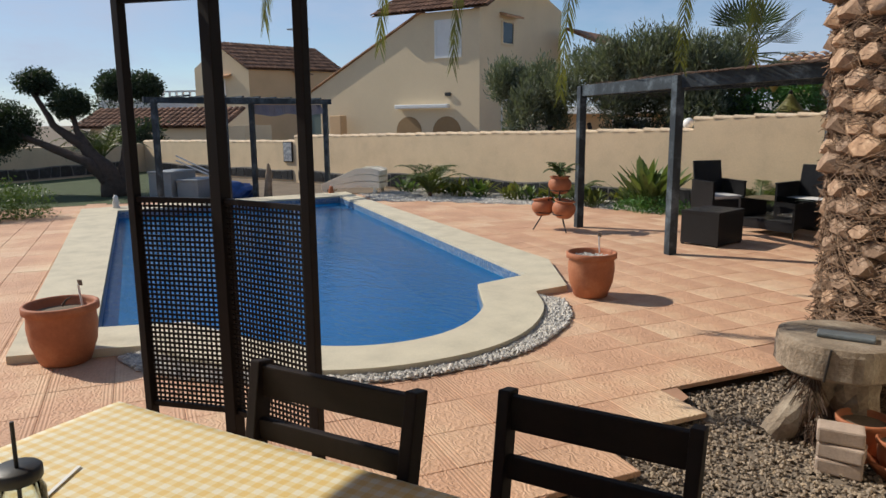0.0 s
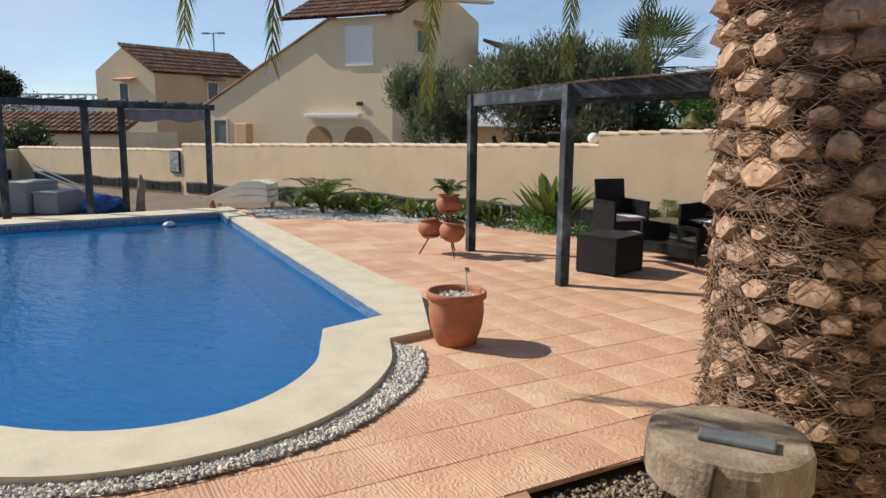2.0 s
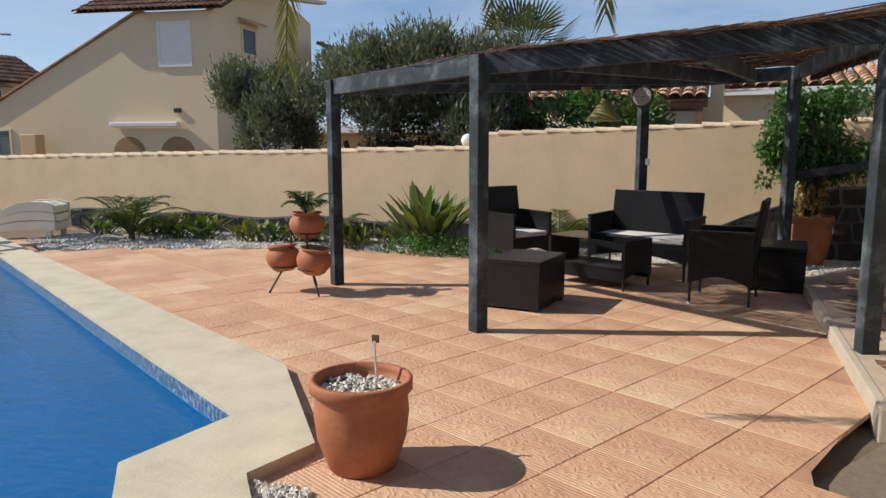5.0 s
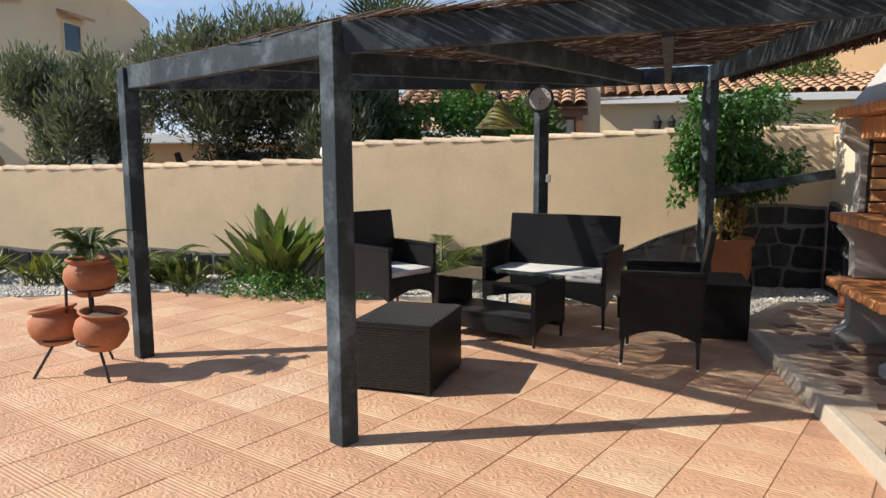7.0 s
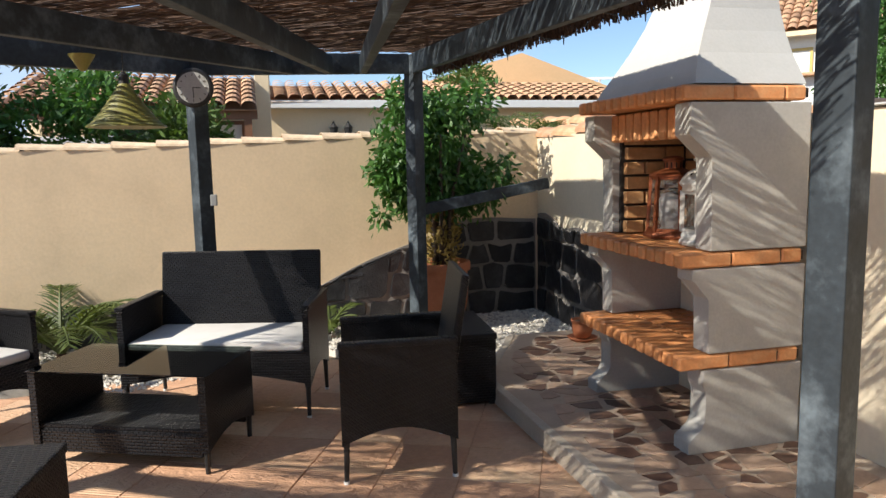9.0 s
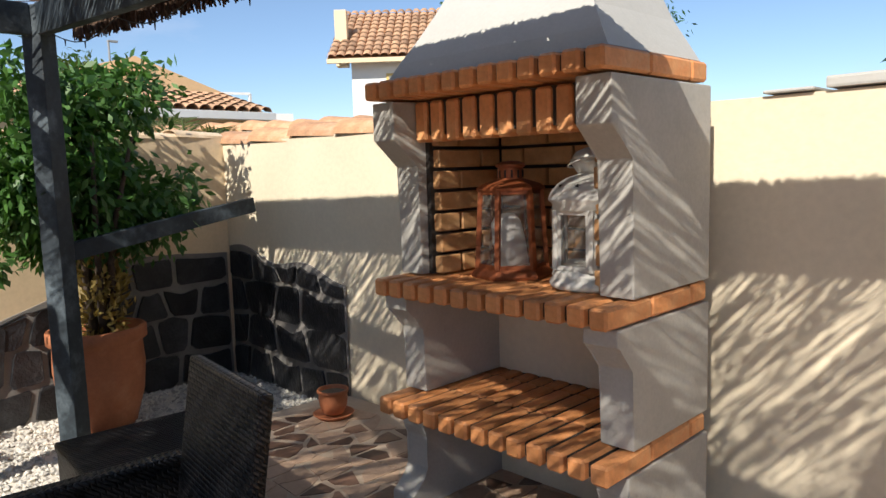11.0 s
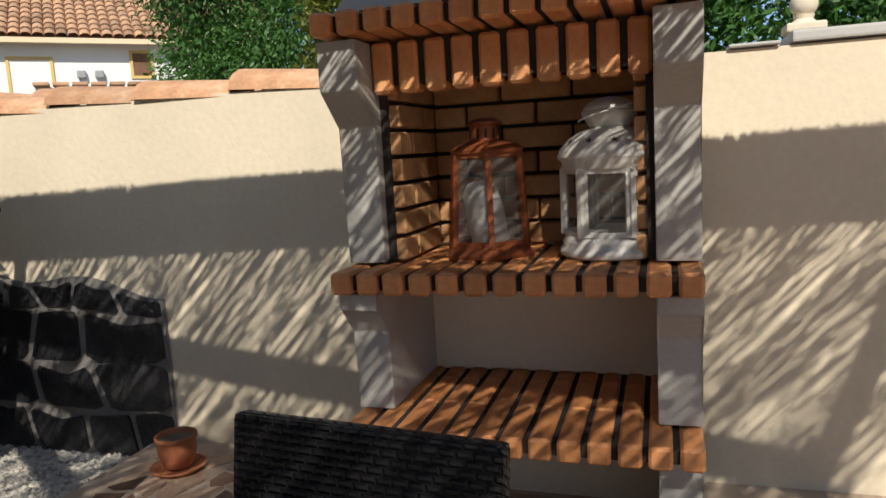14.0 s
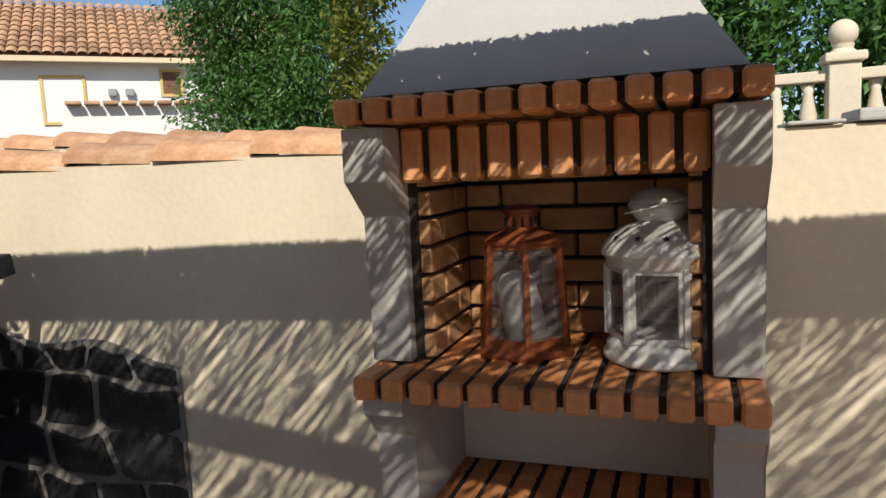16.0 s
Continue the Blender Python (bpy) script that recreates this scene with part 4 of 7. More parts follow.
# clock on the back post
ck = thing("wall_clock", pose(0.125, 13.25, 1.83, 0, 0, -4), "round black clock with a pale dial on the post", "clock")
bm = bmesh.new()
lathe(bm, [(0.095, 0.0), (0.118, 0.008), (0.120, 0.03), (0.105, 0.042), (0.092, 0.036)], 40)
bmesh.ops.transform(bm, matrix=pose(0, 0, 0, 90, 0, 0), verts=bm.verts)
part("case", bm, M_IRON, ck, smooth=True)
bm = bmesh.new()
lathe(bm, [(0.094, 0.036), (0.094, 0.040)], 40)
bmesh.ops.transform(bm, matrix=pose(0, 0, 0, 90, 0, 0), verts=bm.verts)
part("dial", bm, mat("clock_dial", (0.42, 0.42, 0.40), 0.3, 0.1, 20, 90, 0.0), ck)
for k in range(12):
    a = radians(30 * k)
    part("hour_mark", boxes([((0.078 * math.sin(a), -0.0415, 0.078 * math.cos(a)), (0.004, 0.003, 0.014), (0, math.degrees(a), 0))]), M_IRON, ck)
for a, ln in ((178, 0.06), (92, 0.045)):
    part("pointer", boxes([((0.5 * ln * math.sin(radians(a)), -0.0435, 0.5 * ln * math.cos(radians(a))), (0.005, 0.003, ln), (0, a, 0))]), M_IRON, ck)
sw = thing("socket_box", pose(0.20, 13.27, 1.14), "small grey socket box screwed to the post", "socket")
part("housing", boxes([((0, 0, 0), (0.04, 0.05, 0.07))], 0.006), M_PLASTICG, sw)

# pendant lamp
pl = thing("pendant_lamp", pose(-0.12, 12.36, 1.55), "olive green woven pendant lamp under the pergola roof", "lamp")
M_OLIVEG = mat("olive_lacquer", (0.20, 0.19, 0.045), 0.5, 0.2, 20, 120, 0.3)
prof = []
for k in range(13):
    s = k / 12
    prof.append((0.185 - 0.155 * s ** 0.8, 0.0 + 0.20 * s))
    prof.append((0.180 - 0.155 * s ** 0.8, 0.009 + 0.20 * s))
part("shade", lathe(bmesh.new(), prof, 32), M_OLIVEG, pl, "ribbed olive green shade")
part("cap", lathe(bmesh.new(), [(0.026, 0.205), (0.022, 0.25), (0.008, 0.265)], 16), M_IRON, pl)
part("cord", tube(bmesh.new(), [(0, 0, 0.26), (0.0, 0, 0.42)], 0.004, 6), M_IRON, pl)
pc = thing("hanging_cup", pose(-0.23, 12.05, 1.78), "small green hanging cup under the roof", "ornament")
part("cup", lathe(bmesh.new(), [(0.012, 0.0), (0.05, 0.06), (0.055, 0.07), (0.045, 0.068)], 16), M_OLIVEG, pc)
part("cord", tube(bmesh.new(), [(0, 0, 0.06), (0, 0, 0.16)], 0.003, 6), M_IRON, pc)


# ---------- plants ----------
def leaves(name, blobs, count, size, material, parent=None, label="", seed=1, up=0.0, slim=0.35, shell=0.5):
    """A crown of many small leaves in uneven clumps; blobs: (x, y, z, radius, flatten)."""
    rng = np.random.default_rng(seed)
    w = np.array([b[3] ** 2 for b in blobs])
    pick = rng.choice(len(blobs), count, p=w / w.sum())
    b = np.array(blobs, float)[pick]
    d = rng.normal(size=(count, 3))
    d /= np.linalg.norm(d, axis=1, keepdims=True)
    rad = b[:, 3] * (shell + (1 - shell) * rng.random(count) ** 0.5) * (1 + 0.18 * rng.normal(size=count))
    c = b[:, :3] + d * rad[:, None] * np.stack([np.ones(count), np.ones(count), b[:, 4]], 1)
    ax = d + rng.normal(size=(count, 3)) * 0.7 + np.array([0, 0, up])
    ax /= np.linalg.norm(ax, axis=1, keepdims=True)
    sd = np.cross(ax, rng.normal(size=(count, 3)))
    sd /= np.linalg.norm(sd, axis=1, keepdims=True)
    s = size * rng.uniform(0.6, 1.3, (count, 1))
    v = np.stack([c - ax * s * 0.5, c + sd * s * slim * 0.5, c + ax * s * 0.5, c - sd * s * slim * 0.5], 1).reshape(-1, 3)
    f = np.arange(4 * count).reshape(-1, 4)
    ob = mesh_part(name, v.tolist(), f.tolist(), material, parent, label)
    return ob


def tree(name, m, trunk_runs, blobs, count, size, leaf, label, category="tree", seed=1, up=0.0, slim=0.35, shell=0.45, bark=None):
    t = thing(name, m, label, category)
    for pts, radii in trunk_runs:
        part("trunk" if pts[0][2] < 0.05 else "limb", tube(bmesh.new(), pts, radii, 9), bark or M_TRUNK, t, smooth=True)
    leaves("crown", blobs, count, size, leaf, t, seed=seed, up=up, slim=slim, shell=shell)
    return t


def frond(bm, base, tip, sag, n=26, leaf=0.28, width=0.022, droop=0.25, taper=True, seed=0, hang=False):
    """A feather palm leaf: a bowed rib with two rows of narrow leaflets."""
    rng = random.Random(seed)
    base, tip = Vector(base), Vector(tip)
    mid = (base + tip) / 2 + Vector((0, 0, sag)) if not hang else Vector((tip.x * 0.93 + base.x * 0.07, tip.y * 0.93 + base.y * 0.07, base.z + sag))
    pts = [(1 - s) ** 2 * base + 2 * s * (1 - s) * mid + s * s * tip for s in [k / n for k in range(n + 1)]]
    tube(bm, pts, [0.014 * (1 - 0.85 * k / n) + 0.002 for k in range(n + 1)], 5)
    for k in range(3, n + 1):
        d = (pts[k] - pts[k - 1]).normalized()
        side = d.cross(Vector((0, 0, 1)))
        side = side.normalized() if side.length > 1e-3 else Vector((1, 0, 0))
        ll = leaf * (math.sin(math.pi * min(1.0, 0.18 + 0.82 * k / n)) * 0.5 + 0.55)
        for s in (-1, 1):
            for _ in range(3 if hang else 2):
                a = pts[k - 1].lerp(pts[k], rng.random())
                e = a + (side * s * 0.75 + d * rng.uniform(0.55, 0.85) + Vector((0, 0, rng.uniform(-0.1, 0.15) - droop))).normalized() * ll * rng.uniform(0.8, 1.1)
                c = a.lerp(e, 0.45) + Vector((0, 0, 0.03 * ll))
                w = d * width * 0.5
                q = [bm.verts.new(z) for z in (a - w * 0.5, a + w * 0.5, c + w, e, c - w)]
                bm.faces.new((q[0], q[1], q[2], q[4]))
                bm.faces.new((q[4], q[2], q[3]))
    return bm


# date palm beside the terrace
PALM = (2.15, 7.02)
pt = thing("date_palm", pose(*PALM, -0.05), "thick date palm trunk with cut leaf bases and drooping fronds", "palm tree")
bm = bmesh.new()
ring = []
for k in range(15):
    z = k * 0.32
    r = 0.455 + 0.03 * math.exp(-z * 3) + 0.05 * min(1.0, z / 2.0)
    ring.append((r - 0.05, z))
lathe(bm, ring, 48)
for v in bm.verts:
    d = Vector((v.co.x, v.co.y, 0))
    if d.length > 0.1:
        v.co += d.normalized() * 0.03 * noise.noise(v.co * 7)
part("trunk", bm, M_BARK, pt)


def stub_mesh(seed):
    """A cut leaf base: an upward-leaning wedge with a flat diamond face."""
    rng = random.Random(seed)
    bm = bmesh.new()
    w, h, d = 0.068 * rng.uniform(0.8, 1.15), 0.044 * rng.uniform(0.8, 1.2), 0.082 * rng.uniform(0.7, 1.2)
    back = [bm.verts.new(q) for q in ((-w * 1.25, 0, -h), (w * 1.25, 0, -h), (w * 1.15, 0, h * 0.9), (-w * 1.15, 0, h * 0.9))]
    face = [bm.verts.new(q) for q in ((-w, -d * 0.85, 0.01), (-w * 0.35, -d, -h * 0.75), (w * 0.35, -d, -h * 0.75), (w, -d * 0.85, 0.01), (w * 0.3, -d * 0.7, h * 1.2), (-w * 0.3, -d * 0.7, h * 1.2))]
    bm.faces.new(face)
    bm.faces.new((back[0], back[1], face[2], face[1]))
    bm.faces.new((back[1], back[2], face[3]))
    bm.faces.new((back[1], face[3], face[2]))
    bm.faces.new((back[2], back[3], face[5], face[4]))
    bm.faces.new((back[2], face[4], face[3]))
    bm.faces.new((back[3], back[0], face[0]))
    bm.faces.new((back[3], face[0], face[5]))
    bm.faces.new((back[0], face[1], face[0]))
    bmesh.ops.recalc_face_normals(bm, faces=bm.faces)
    me = bpy.data.meshes.new("leaf_base")
    bm.to_mesh(me)
    bm.free()
    me.materials.append(M_STUB)
    return me


stubs = [stub_mesh(k) for k in range(6)]
rng = random.Random(11)
rowsn, per = 28, 17
for k in range(rowsn):
    z = 0.14 + k * 0.083 * (1 + 0.010 * k)
    for j in range(per):
        a = 2 * math.pi * (j + 0.5 * (k % 2)) / per + rng.uniform(-0.05, 0.05)
        if math.cos(a - radians(255)) < -0.35:
            continue
        r = 0.425 + 0.03 * math.exp(-z * 3) + 0.05 * min(1.0, z / 2.0) - 0.015
        ob = new("leaf_base", stubs[rng.randrange(6)])
        ob.parent = pt
        s = rng.uniform(0.62, 1.02) * (0.80 + 0.42 * z / 2.2)
        ob.matrix_local = Matrix.Translation((r * math.cos(a), r * math.sin(a), z + rng.uniform(-0.015, 0.015))) @ Euler((radians(rng.uniform(-22, 0)), radians(rng.uniform(-8, 8)), a + math.pi / 2)).to_matrix().to_4x4() @ Matrix.Diagonal((s, s * rng.uniform(0.6, 1.1), s, 1))
# loose fibre between the leaf bases
rows = []
for k in range(12000):
    a, z = rng.uniform(radians(120), radians(390)), rng.uniform(0.0, 2.9) ** 1.0
    r = 0.438 + 0.03 * math.exp(-z * 3) + 0.05 * min(1.0, z / 2.0)
    p = Vector((r * math.cos(a), r * math.sin(a), z))
    tang = Vector((-math.sin(a), math.cos(a), 0))
    d = tang * rng.choice((-1, 1)) * rng.uniform(0.4, 1.0) + Vector((0, 0, rng.uniform(-0.9, 0.3))) + Vector((math.cos(a), math.sin(a), 0)) * rng.uniform(0.0, 0.2)
    rows.append((p - d * 0.02, p + d.normalized() * rng.uniform(0.05, 0.17), 0.0021))
v, f = sticks([(tuple(a), tuple(b), r) for a, b, r in rows], 3)
tagged(mesh_part("fibre", v, f, M_FIBRE, pt, "loose brown palm fibre"), kind="stuff")
TIPS = [(-0.99, 5.2, 1.97), (-1.39, 6.5, 1.95), (-0.80, 6.67, 1.78), (-0.83, 8.17, 1.62), (-0.19, 9.21, 1.90), (0.42, 9.31, 1.92), (0.30, 4.1, 2.5), (4.5, 9.2, 2.3), (5.2, 7.0, 2.3), (4.4, 4.8, 2.3), (2.4, 10.0, 2.75), (1.9, 4.0, 2.7)]
for k, tip in enumerate(TIPS):
    d = Vector((tip[0] - PALM[0], tip[1] - PALM[1], 0))
    b = d.normalized() * 0.3
    bm = bmesh.new()
    frond(bm, (b.x, b.y, 4.5), (d.x, d.y, tip[2] + 0.13), 0.35, n=80, leaf=0.30, width=0.026, droop=0.95, seed=k, hang=True)
    part("frond", bm, M_FROND, pt)


# unseen upper fronds of the crown, added sunward to shade the trunk
for k in range(11):
    a = radians(95 + 17 * k)
    bm = bmesh.new()
    frond(bm, (0.25 * math.cos(a), 0.25 * math.sin(a), 4.55), (2.5 * math.cos(a), 2.5 * math.sin(a), 3.25 + 0.35 * (k % 3)), 1.1, n=44, leaf=0.42, width=0.034, droop=0.45, seed=60 + k)
    part("frond", bm, M_PALM, pt)


def small_palm(name, m, n, length, label, seed, category="palm", stem=0.0):
    t = thing(name, m, label, category)
    rng = random.Random(seed)
    part("trunk", tube(bmesh.new(), [(0, 0, -stem), (0, 0, 0.12 * length)], [0.06 * length, 0.045 * length], 10), M_BARK, t)
    for k in range(n):
        a, reach = 2 * math.pi * k / n + rng.uniform(-0.2, 0.2), length * rng.uniform(0.6, 1.0)
        rise = length * rng.uniform(0.15, 0.75)
        bm = bmesh.new()
        frond(bm, (0, 0, 0.10 * length), (reach * math.cos(a), reach * math.sin(a), rise), 0.45 * length, n=18, leaf=0.26 * length, width=0.012 + 0.008 * length, droop=0.15, seed=seed * 50 + k)
        part("frond", bm, M_PALM, t)
    return t


small_palm("pygmy_palm", pose(-0.92, 13.90, 0.0), 19, 0.68, "small feathery green palm in white gravel by the wall", 1)
small_palm("pygmy_palm", pose(0.95, 14.1, 0.0), 9, 0.35, "small feathery green palm in white gravel by the wall", 2)
small_palm("pygmy_palm", pose(-6.75, 12.75, 0.0), 19, 0.85, "grey green feather palm in the bed by the wall", 3)
small_palm("pygmy_palm", pose(-2.43, 10.68, 0.70), 17, 0.29, "small palm growing in the top terracotta pot", 4)
small_palm("pygmy_palm", pose(-3.9, 13.5, 0.0), 13, 0.55, "small feathery green palm in the bed by the wall", 5)


def blade(bm, base, direction, length, width, stalk=0.45, bend=0.25):
    """A stalked paddle leaf folded along its rib."""
    base, d = Vector(base), Vector(direction).normalized()
    side = d.cross(Vector((0, 0, 1))).normalized()
    out = Vector((d.x, d.y, 0))
    pts = [base + d * length * s + out * bend * length * s * s - Vector((0, 0, bend * 0.5 * length * s * s)) for s in [k / 9 for k in range(10)]]
    k0 = int(stalk * 9)
    tube(bm, pts[: k0 + 2], 0.008, 5)
    prev = None
    for k in range(k0, 10):
        s = (k - k0) / (9 - k0)
        w = width * math.sin(math.pi * (0.06 + 0.94 * s) ** 0.8) + 0.002
        cur = [bm.verts.new(pts[k] + side * w + Vector((0, 0, 0.35 * w))), bm.verts.new(pts[k]), bm.verts.new(pts[k] - side * w + Vector((0, 0, 0.35 * w)))]
        if prev:
            bm.faces.new((prev[0], prev[1], cur[1], cur[0]))
            bm.faces.new((prev[1], prev[2], cur[2], cur[1]))
        prev = cur
    return bm


def strelitzia(m, n, length, width, label, seed, mat_leaf, name="bird_of_paradise", spread=1.25, bend=0.26):
    t = thing(name, m, label, "plant")
    rng = random.Random(seed)
    for k in range(n):
        a = rng.uniform(0, 6.283)
        lean = rng.uniform(0.10, spread)
        b = (rng.uniform(-0.16, 0.16), rng.uniform(-0.12, 0.12), 0)
        part("leaf", blade(bmesh.new(), b, (lean * math.cos(a), lean * math.sin(a), 1.0), length * rng.uniform(0.7, 1.1), width, 0.45, bend), mat_leaf, t)
    return t


strelitzia(pose(-2.50, 13.45, 0), 74, 0.90, 0.062, "large bird of paradise plant with broad green leaves", 3, leaf_mat("paddle_leaves", (0.115, 0.165, 0.05)), spread=0.95, bend=0.15)
M_LIME = leaf_mat("yellow_green_leaves", (0.15, 0.17, 0.03))
rng = random.Random(21)
for k in range(16):
    x = -7.6 + 4.6 * k / 15 + rng.uniform(-0.15, 0.15)
    y = 12.55 + 0.14 * (x + 7.6) + rng.uniform(0.25, 0.75)
    strelitzia(pose(x, y, 0), rng.randrange(20, 32), rng.uniform(0.32, 0.5), 0.035, "low leafy yellow green garden plant in the bed", 40 + k, M_LIME if k % 3 else M_GREEN, "border_plant")
strelitzia(pose(-3.42, 13.25, 0), 22, 0.40, 0.022, "clump of strappy leaves by the pergola", 77, M_PALM, "border_plant")
gc = thing("ground_cover", pose(-2.3, 13.3, 0), "low dark green creeping ground cover under the large plant", "plant")
leaves("foliage", [(-0.4, -0.1, 0.05, 0.28, 0.5), (0.0, -0.15, 0.08, 0.32, 0.6), (0.4, -0.1, 0.06, 0.3, 0.5), (0.7, 0.1, 0.05, 0.22, 0.5)], 3000, 0.04, M_FICUS, gc, seed=4, slim=0.6)
ca = thing("cactus", pose(0.02, 14.2, 0), "small prickly pear cactus in front of the wall", "plant")
for x, z, s, ry in ((0, 0.12, 0.11, 0), (0.06, 0.27, 0.08, 25), (-0.05, 0.28, 0.075, -20)):
    bm = bmesh.new()
    bmesh.ops.create_uvsphere(bm, u_segments=14, v_segments=10, radius=1.0, matrix=pose(x, 0, z, 0, ry, 0) @ Matrix.Diagonal((s * 0.7, 0.02, s, 1)))
    part("pad", bm, M_GREEN, ca, smooth=True)

# ficus in a tall pot
fp = flower_pot(pose(1.86, 14.10, 0.0), 0.235, 0.55, "tall terracotta pot holding the ficus")
runs = []
rng = random.Random(8)
for k in range(7):
    a = 0.9 * k
    runs.append(([(0.05 * math.cos(a), 0.05 * math.sin(a), 0.0), (0.09 * math.cos(a), 0.09 * math.sin(a), 0.5), (0.25 * math.cos(a), 0.25 * math.sin(a), 1.05)], [0.022, 0.016, 0.008]))
FB = [(rng.uniform(-0.33, 0.36), rng.uniform(-0.08, 0.22), rng.uniform(0.50, 1.32), rng.uniform(0.14, 0.26), 1.0) for _ in range(34)] + [(-0.48, 0.0, 0.45, 0.10, 1.3), (0.55, 0.1, 0.75, 0.13, 1.3), (-0.42, 0.0, 0.75, 0.15, 1.2)]
tree("ficus", pose(1.86, 14.02, 0.50), runs, FB, 11500, 0.072, M_FICUS, "bushy green weeping fig growing in a terracotta pot", "plant", seed=3, up=-0.8, slim=0.42)
sh = thing("dry_shoots", pose(1.84, 14.02, 0.50), "yellowing shoots at the foot of the ficus", "plant")
leaves("foliage", [(0, 0, 0.15, 0.16, 1.3), (0.03, 0.02, 0.32, 0.15, 1.2)], 900, 0.06, leaf_mat("yellow_leaves", (0.30, 0.22, 0.07)), sh, seed=5, up=0.5)

# olive trees and hedge beyond the back wall
OL = leaf_mat("silver_olive", (0.13, 0.155, 0.105))


def olive(m, blobs, n, label, seed, leaf=None):
    runs = [([(0, 0, 0.0), (0.15, 0.05, 0.7), (0.5, 0.1, 1.35)], [0.10, 0.08, 0.05]), ([(0, 0, 0.0), (-0.2, -0.05, 0.7), (-0.45, 0.0, 1.4)], [0.09, 0.07, 0.04]), ([(0.1, 0, 0.06), (0.1, 0.1, 0.8), (0.1, 0.1, 1.5)], [0.07, 0.06, 0.04])]
    return tree("olive_tree", m, runs, blobs, n, 0.115, leaf or OL, label, seed=seed, up=1.3, slim=0.2, shell=0.25)


def shaggy(cx, cy, z0, z1, r, n, seed):
    rng = random.Random(seed)
    return [(cx + rng.uniform(-r, r), cy + rng.uniform(-r, r) * 0.7, rng.uniform(z0, z1), rng.uniform(0.22, 0.42), 1.35) for _ in range(n)]


olive(pose(-5.95, 14.9, 0.0), shaggy(0, 0, 1.35, 2.45, 0.55, 16, 1), 17000, "grey green olive tree behind the garden wall", 6)
olive(pose(-4.3, 15.3, 0.0), shaggy(0, 0, 1.65, 2.75, 0.9, 24, 2), 27000, "tall shaggy olive tree behind the garden wall", 7)
olive(pose(-2.75, 15.5, 0.0), shaggy(0, 0, 1.55, 2.75, 0.75, 20, 3), 23000, "tall shaggy olive tree behind the garden wall", 8)
hb2 = thing("shrub_hedge", pose(-3.2, 15.4, 0), "dark green shrubs behind the garden wall", "hedge")
leaves("foliage", [(x, rng.uniform(-0.1, 0.2), rng.uniform(1.1, 1.65), 0.38, 1.0) for x in (-1.0, -0.5, 0.0, 0.5, 1.0, 1.4)], 6500, 0.075, M_OLIVED, hb2, seed=12)
hb3 = thing("mixed_hedge", pose(-0.9, 15.7, 0), "bright and dark green bushes above the wall", "hedge")
for x0, leaf in ((-1.1, M_GREEN), (-0.35, M_FICUS), (0.45, M_GREEN)):
    leaves("bush", [(x0 + rng.uniform(-0.3, 0.35), rng.uniform(-0.2, 0.2), rng.uniform(1.3, 2.0), 0.36, 1.0) for _ in range(3)], 3000, 0.09, leaf, hb3, seed=13 + int(x0 * 10))


def fan_palm(m, height, radius, label, seed, n=22):
    t = thing("fan_palm", m, label, "palm tree")
    rng = random.Random(seed)
    part("trunk", tube(bmesh.new(), [(0, 0, 0), (0.03, 0, height * 0.5), (0, 0, height)], [0.14, 0.11, 0.10], 10), M_BARK, t, smooth=True)
    for k in range(n):
        a, el = 2.4 * k, radians(rng.uniform(-25, 75))
        d = Vector((math.cos(a) * math.cos(el), math.sin(a) * math.cos(el), math.sin(el)))
        c = Vector((0, 0, height)) + d * radius * 0.5
        bm = bmesh.new()
        tube(bm, [(0, 0, height), c], 0.012, 5)
        side = d.cross(Vector((0, 0, 1))).normalized()
        nrm = side.cross(d)
        for j in range(17):
            s = -1.25 + 2.5 * j / 16
            e = c + (d * math.cos(s) + side * math.sin(s) - nrm * 0.12 * abs(s)).normalized() * radius * 0.55 * (1 - 0.12 * abs(s))
            w = (side * math.cos(s) - d * math.sin(s)) * 0.022
            mid = c.lerp(e, 0.6)
            q = [bm.verts.new(z) for z in (c, mid + w, e, mid - w)]
            bm.faces.new(q)
        part("leaf", bm, M_PALMD, t)
    return t


fan_palm(pose(-2.35, 17.1, 0), 2.70, 1.2, "tall fan palm rising behind the olive trees", 4)
small_palm("garden_palm", pose(-0.7, 16.6, 1.2), 17, 1.05, "feathery green palm behind the garden wall", 9, stem=1.25)
small_palm("garden_palm", pose(3.6, 16.6, 1.2), 15, 1.0, "feathery green palm behind the garden wall", 10, stem=1.25)
small_palm("garden_palm", pose(4.5, 14.6, 1.0), 15, 0.75, "feathery grey green palm beyond the cream wall", 15, stem=1.05)

# trees beyond the barbecue wall
t1 = thing("citrus_tree", pose(7.3, 15.25, 0), "rounded leafy green tree beyond the cream wall", "tree")
part("trunk", tube(bmesh.new(), [(0, 0, 0), (0.05, 0, 0.8), (0.0, 0.1, 1.6)], [0.12, 0.1, 0.07], 8), M_TRUNK, t1, smooth=True)
leaves("crown", [(rng.uniform(-0.6, 0.6), rng.uniform(-0.75, 0.85), rng.uniform(1.2, 3.7), 0.50, 1.0) for _ in range(44)], 60000, 0.068, M_FICUS, t1, seed=21, up=-0.7, shell=0.15)
t2 = thing("lemon_tree", pose(6.6, 14.05, 0), "young yellow green lemon tree beyond the cream wall", "tree")
part("trunk", tube(bmesh.new(), [(0, 0, 0), (0.0, 0, 1.2), (0.0, 0.05, 2.4)], [0.05, 0.04, 0.02], 8), M_TRUNK, t2, smooth=True)
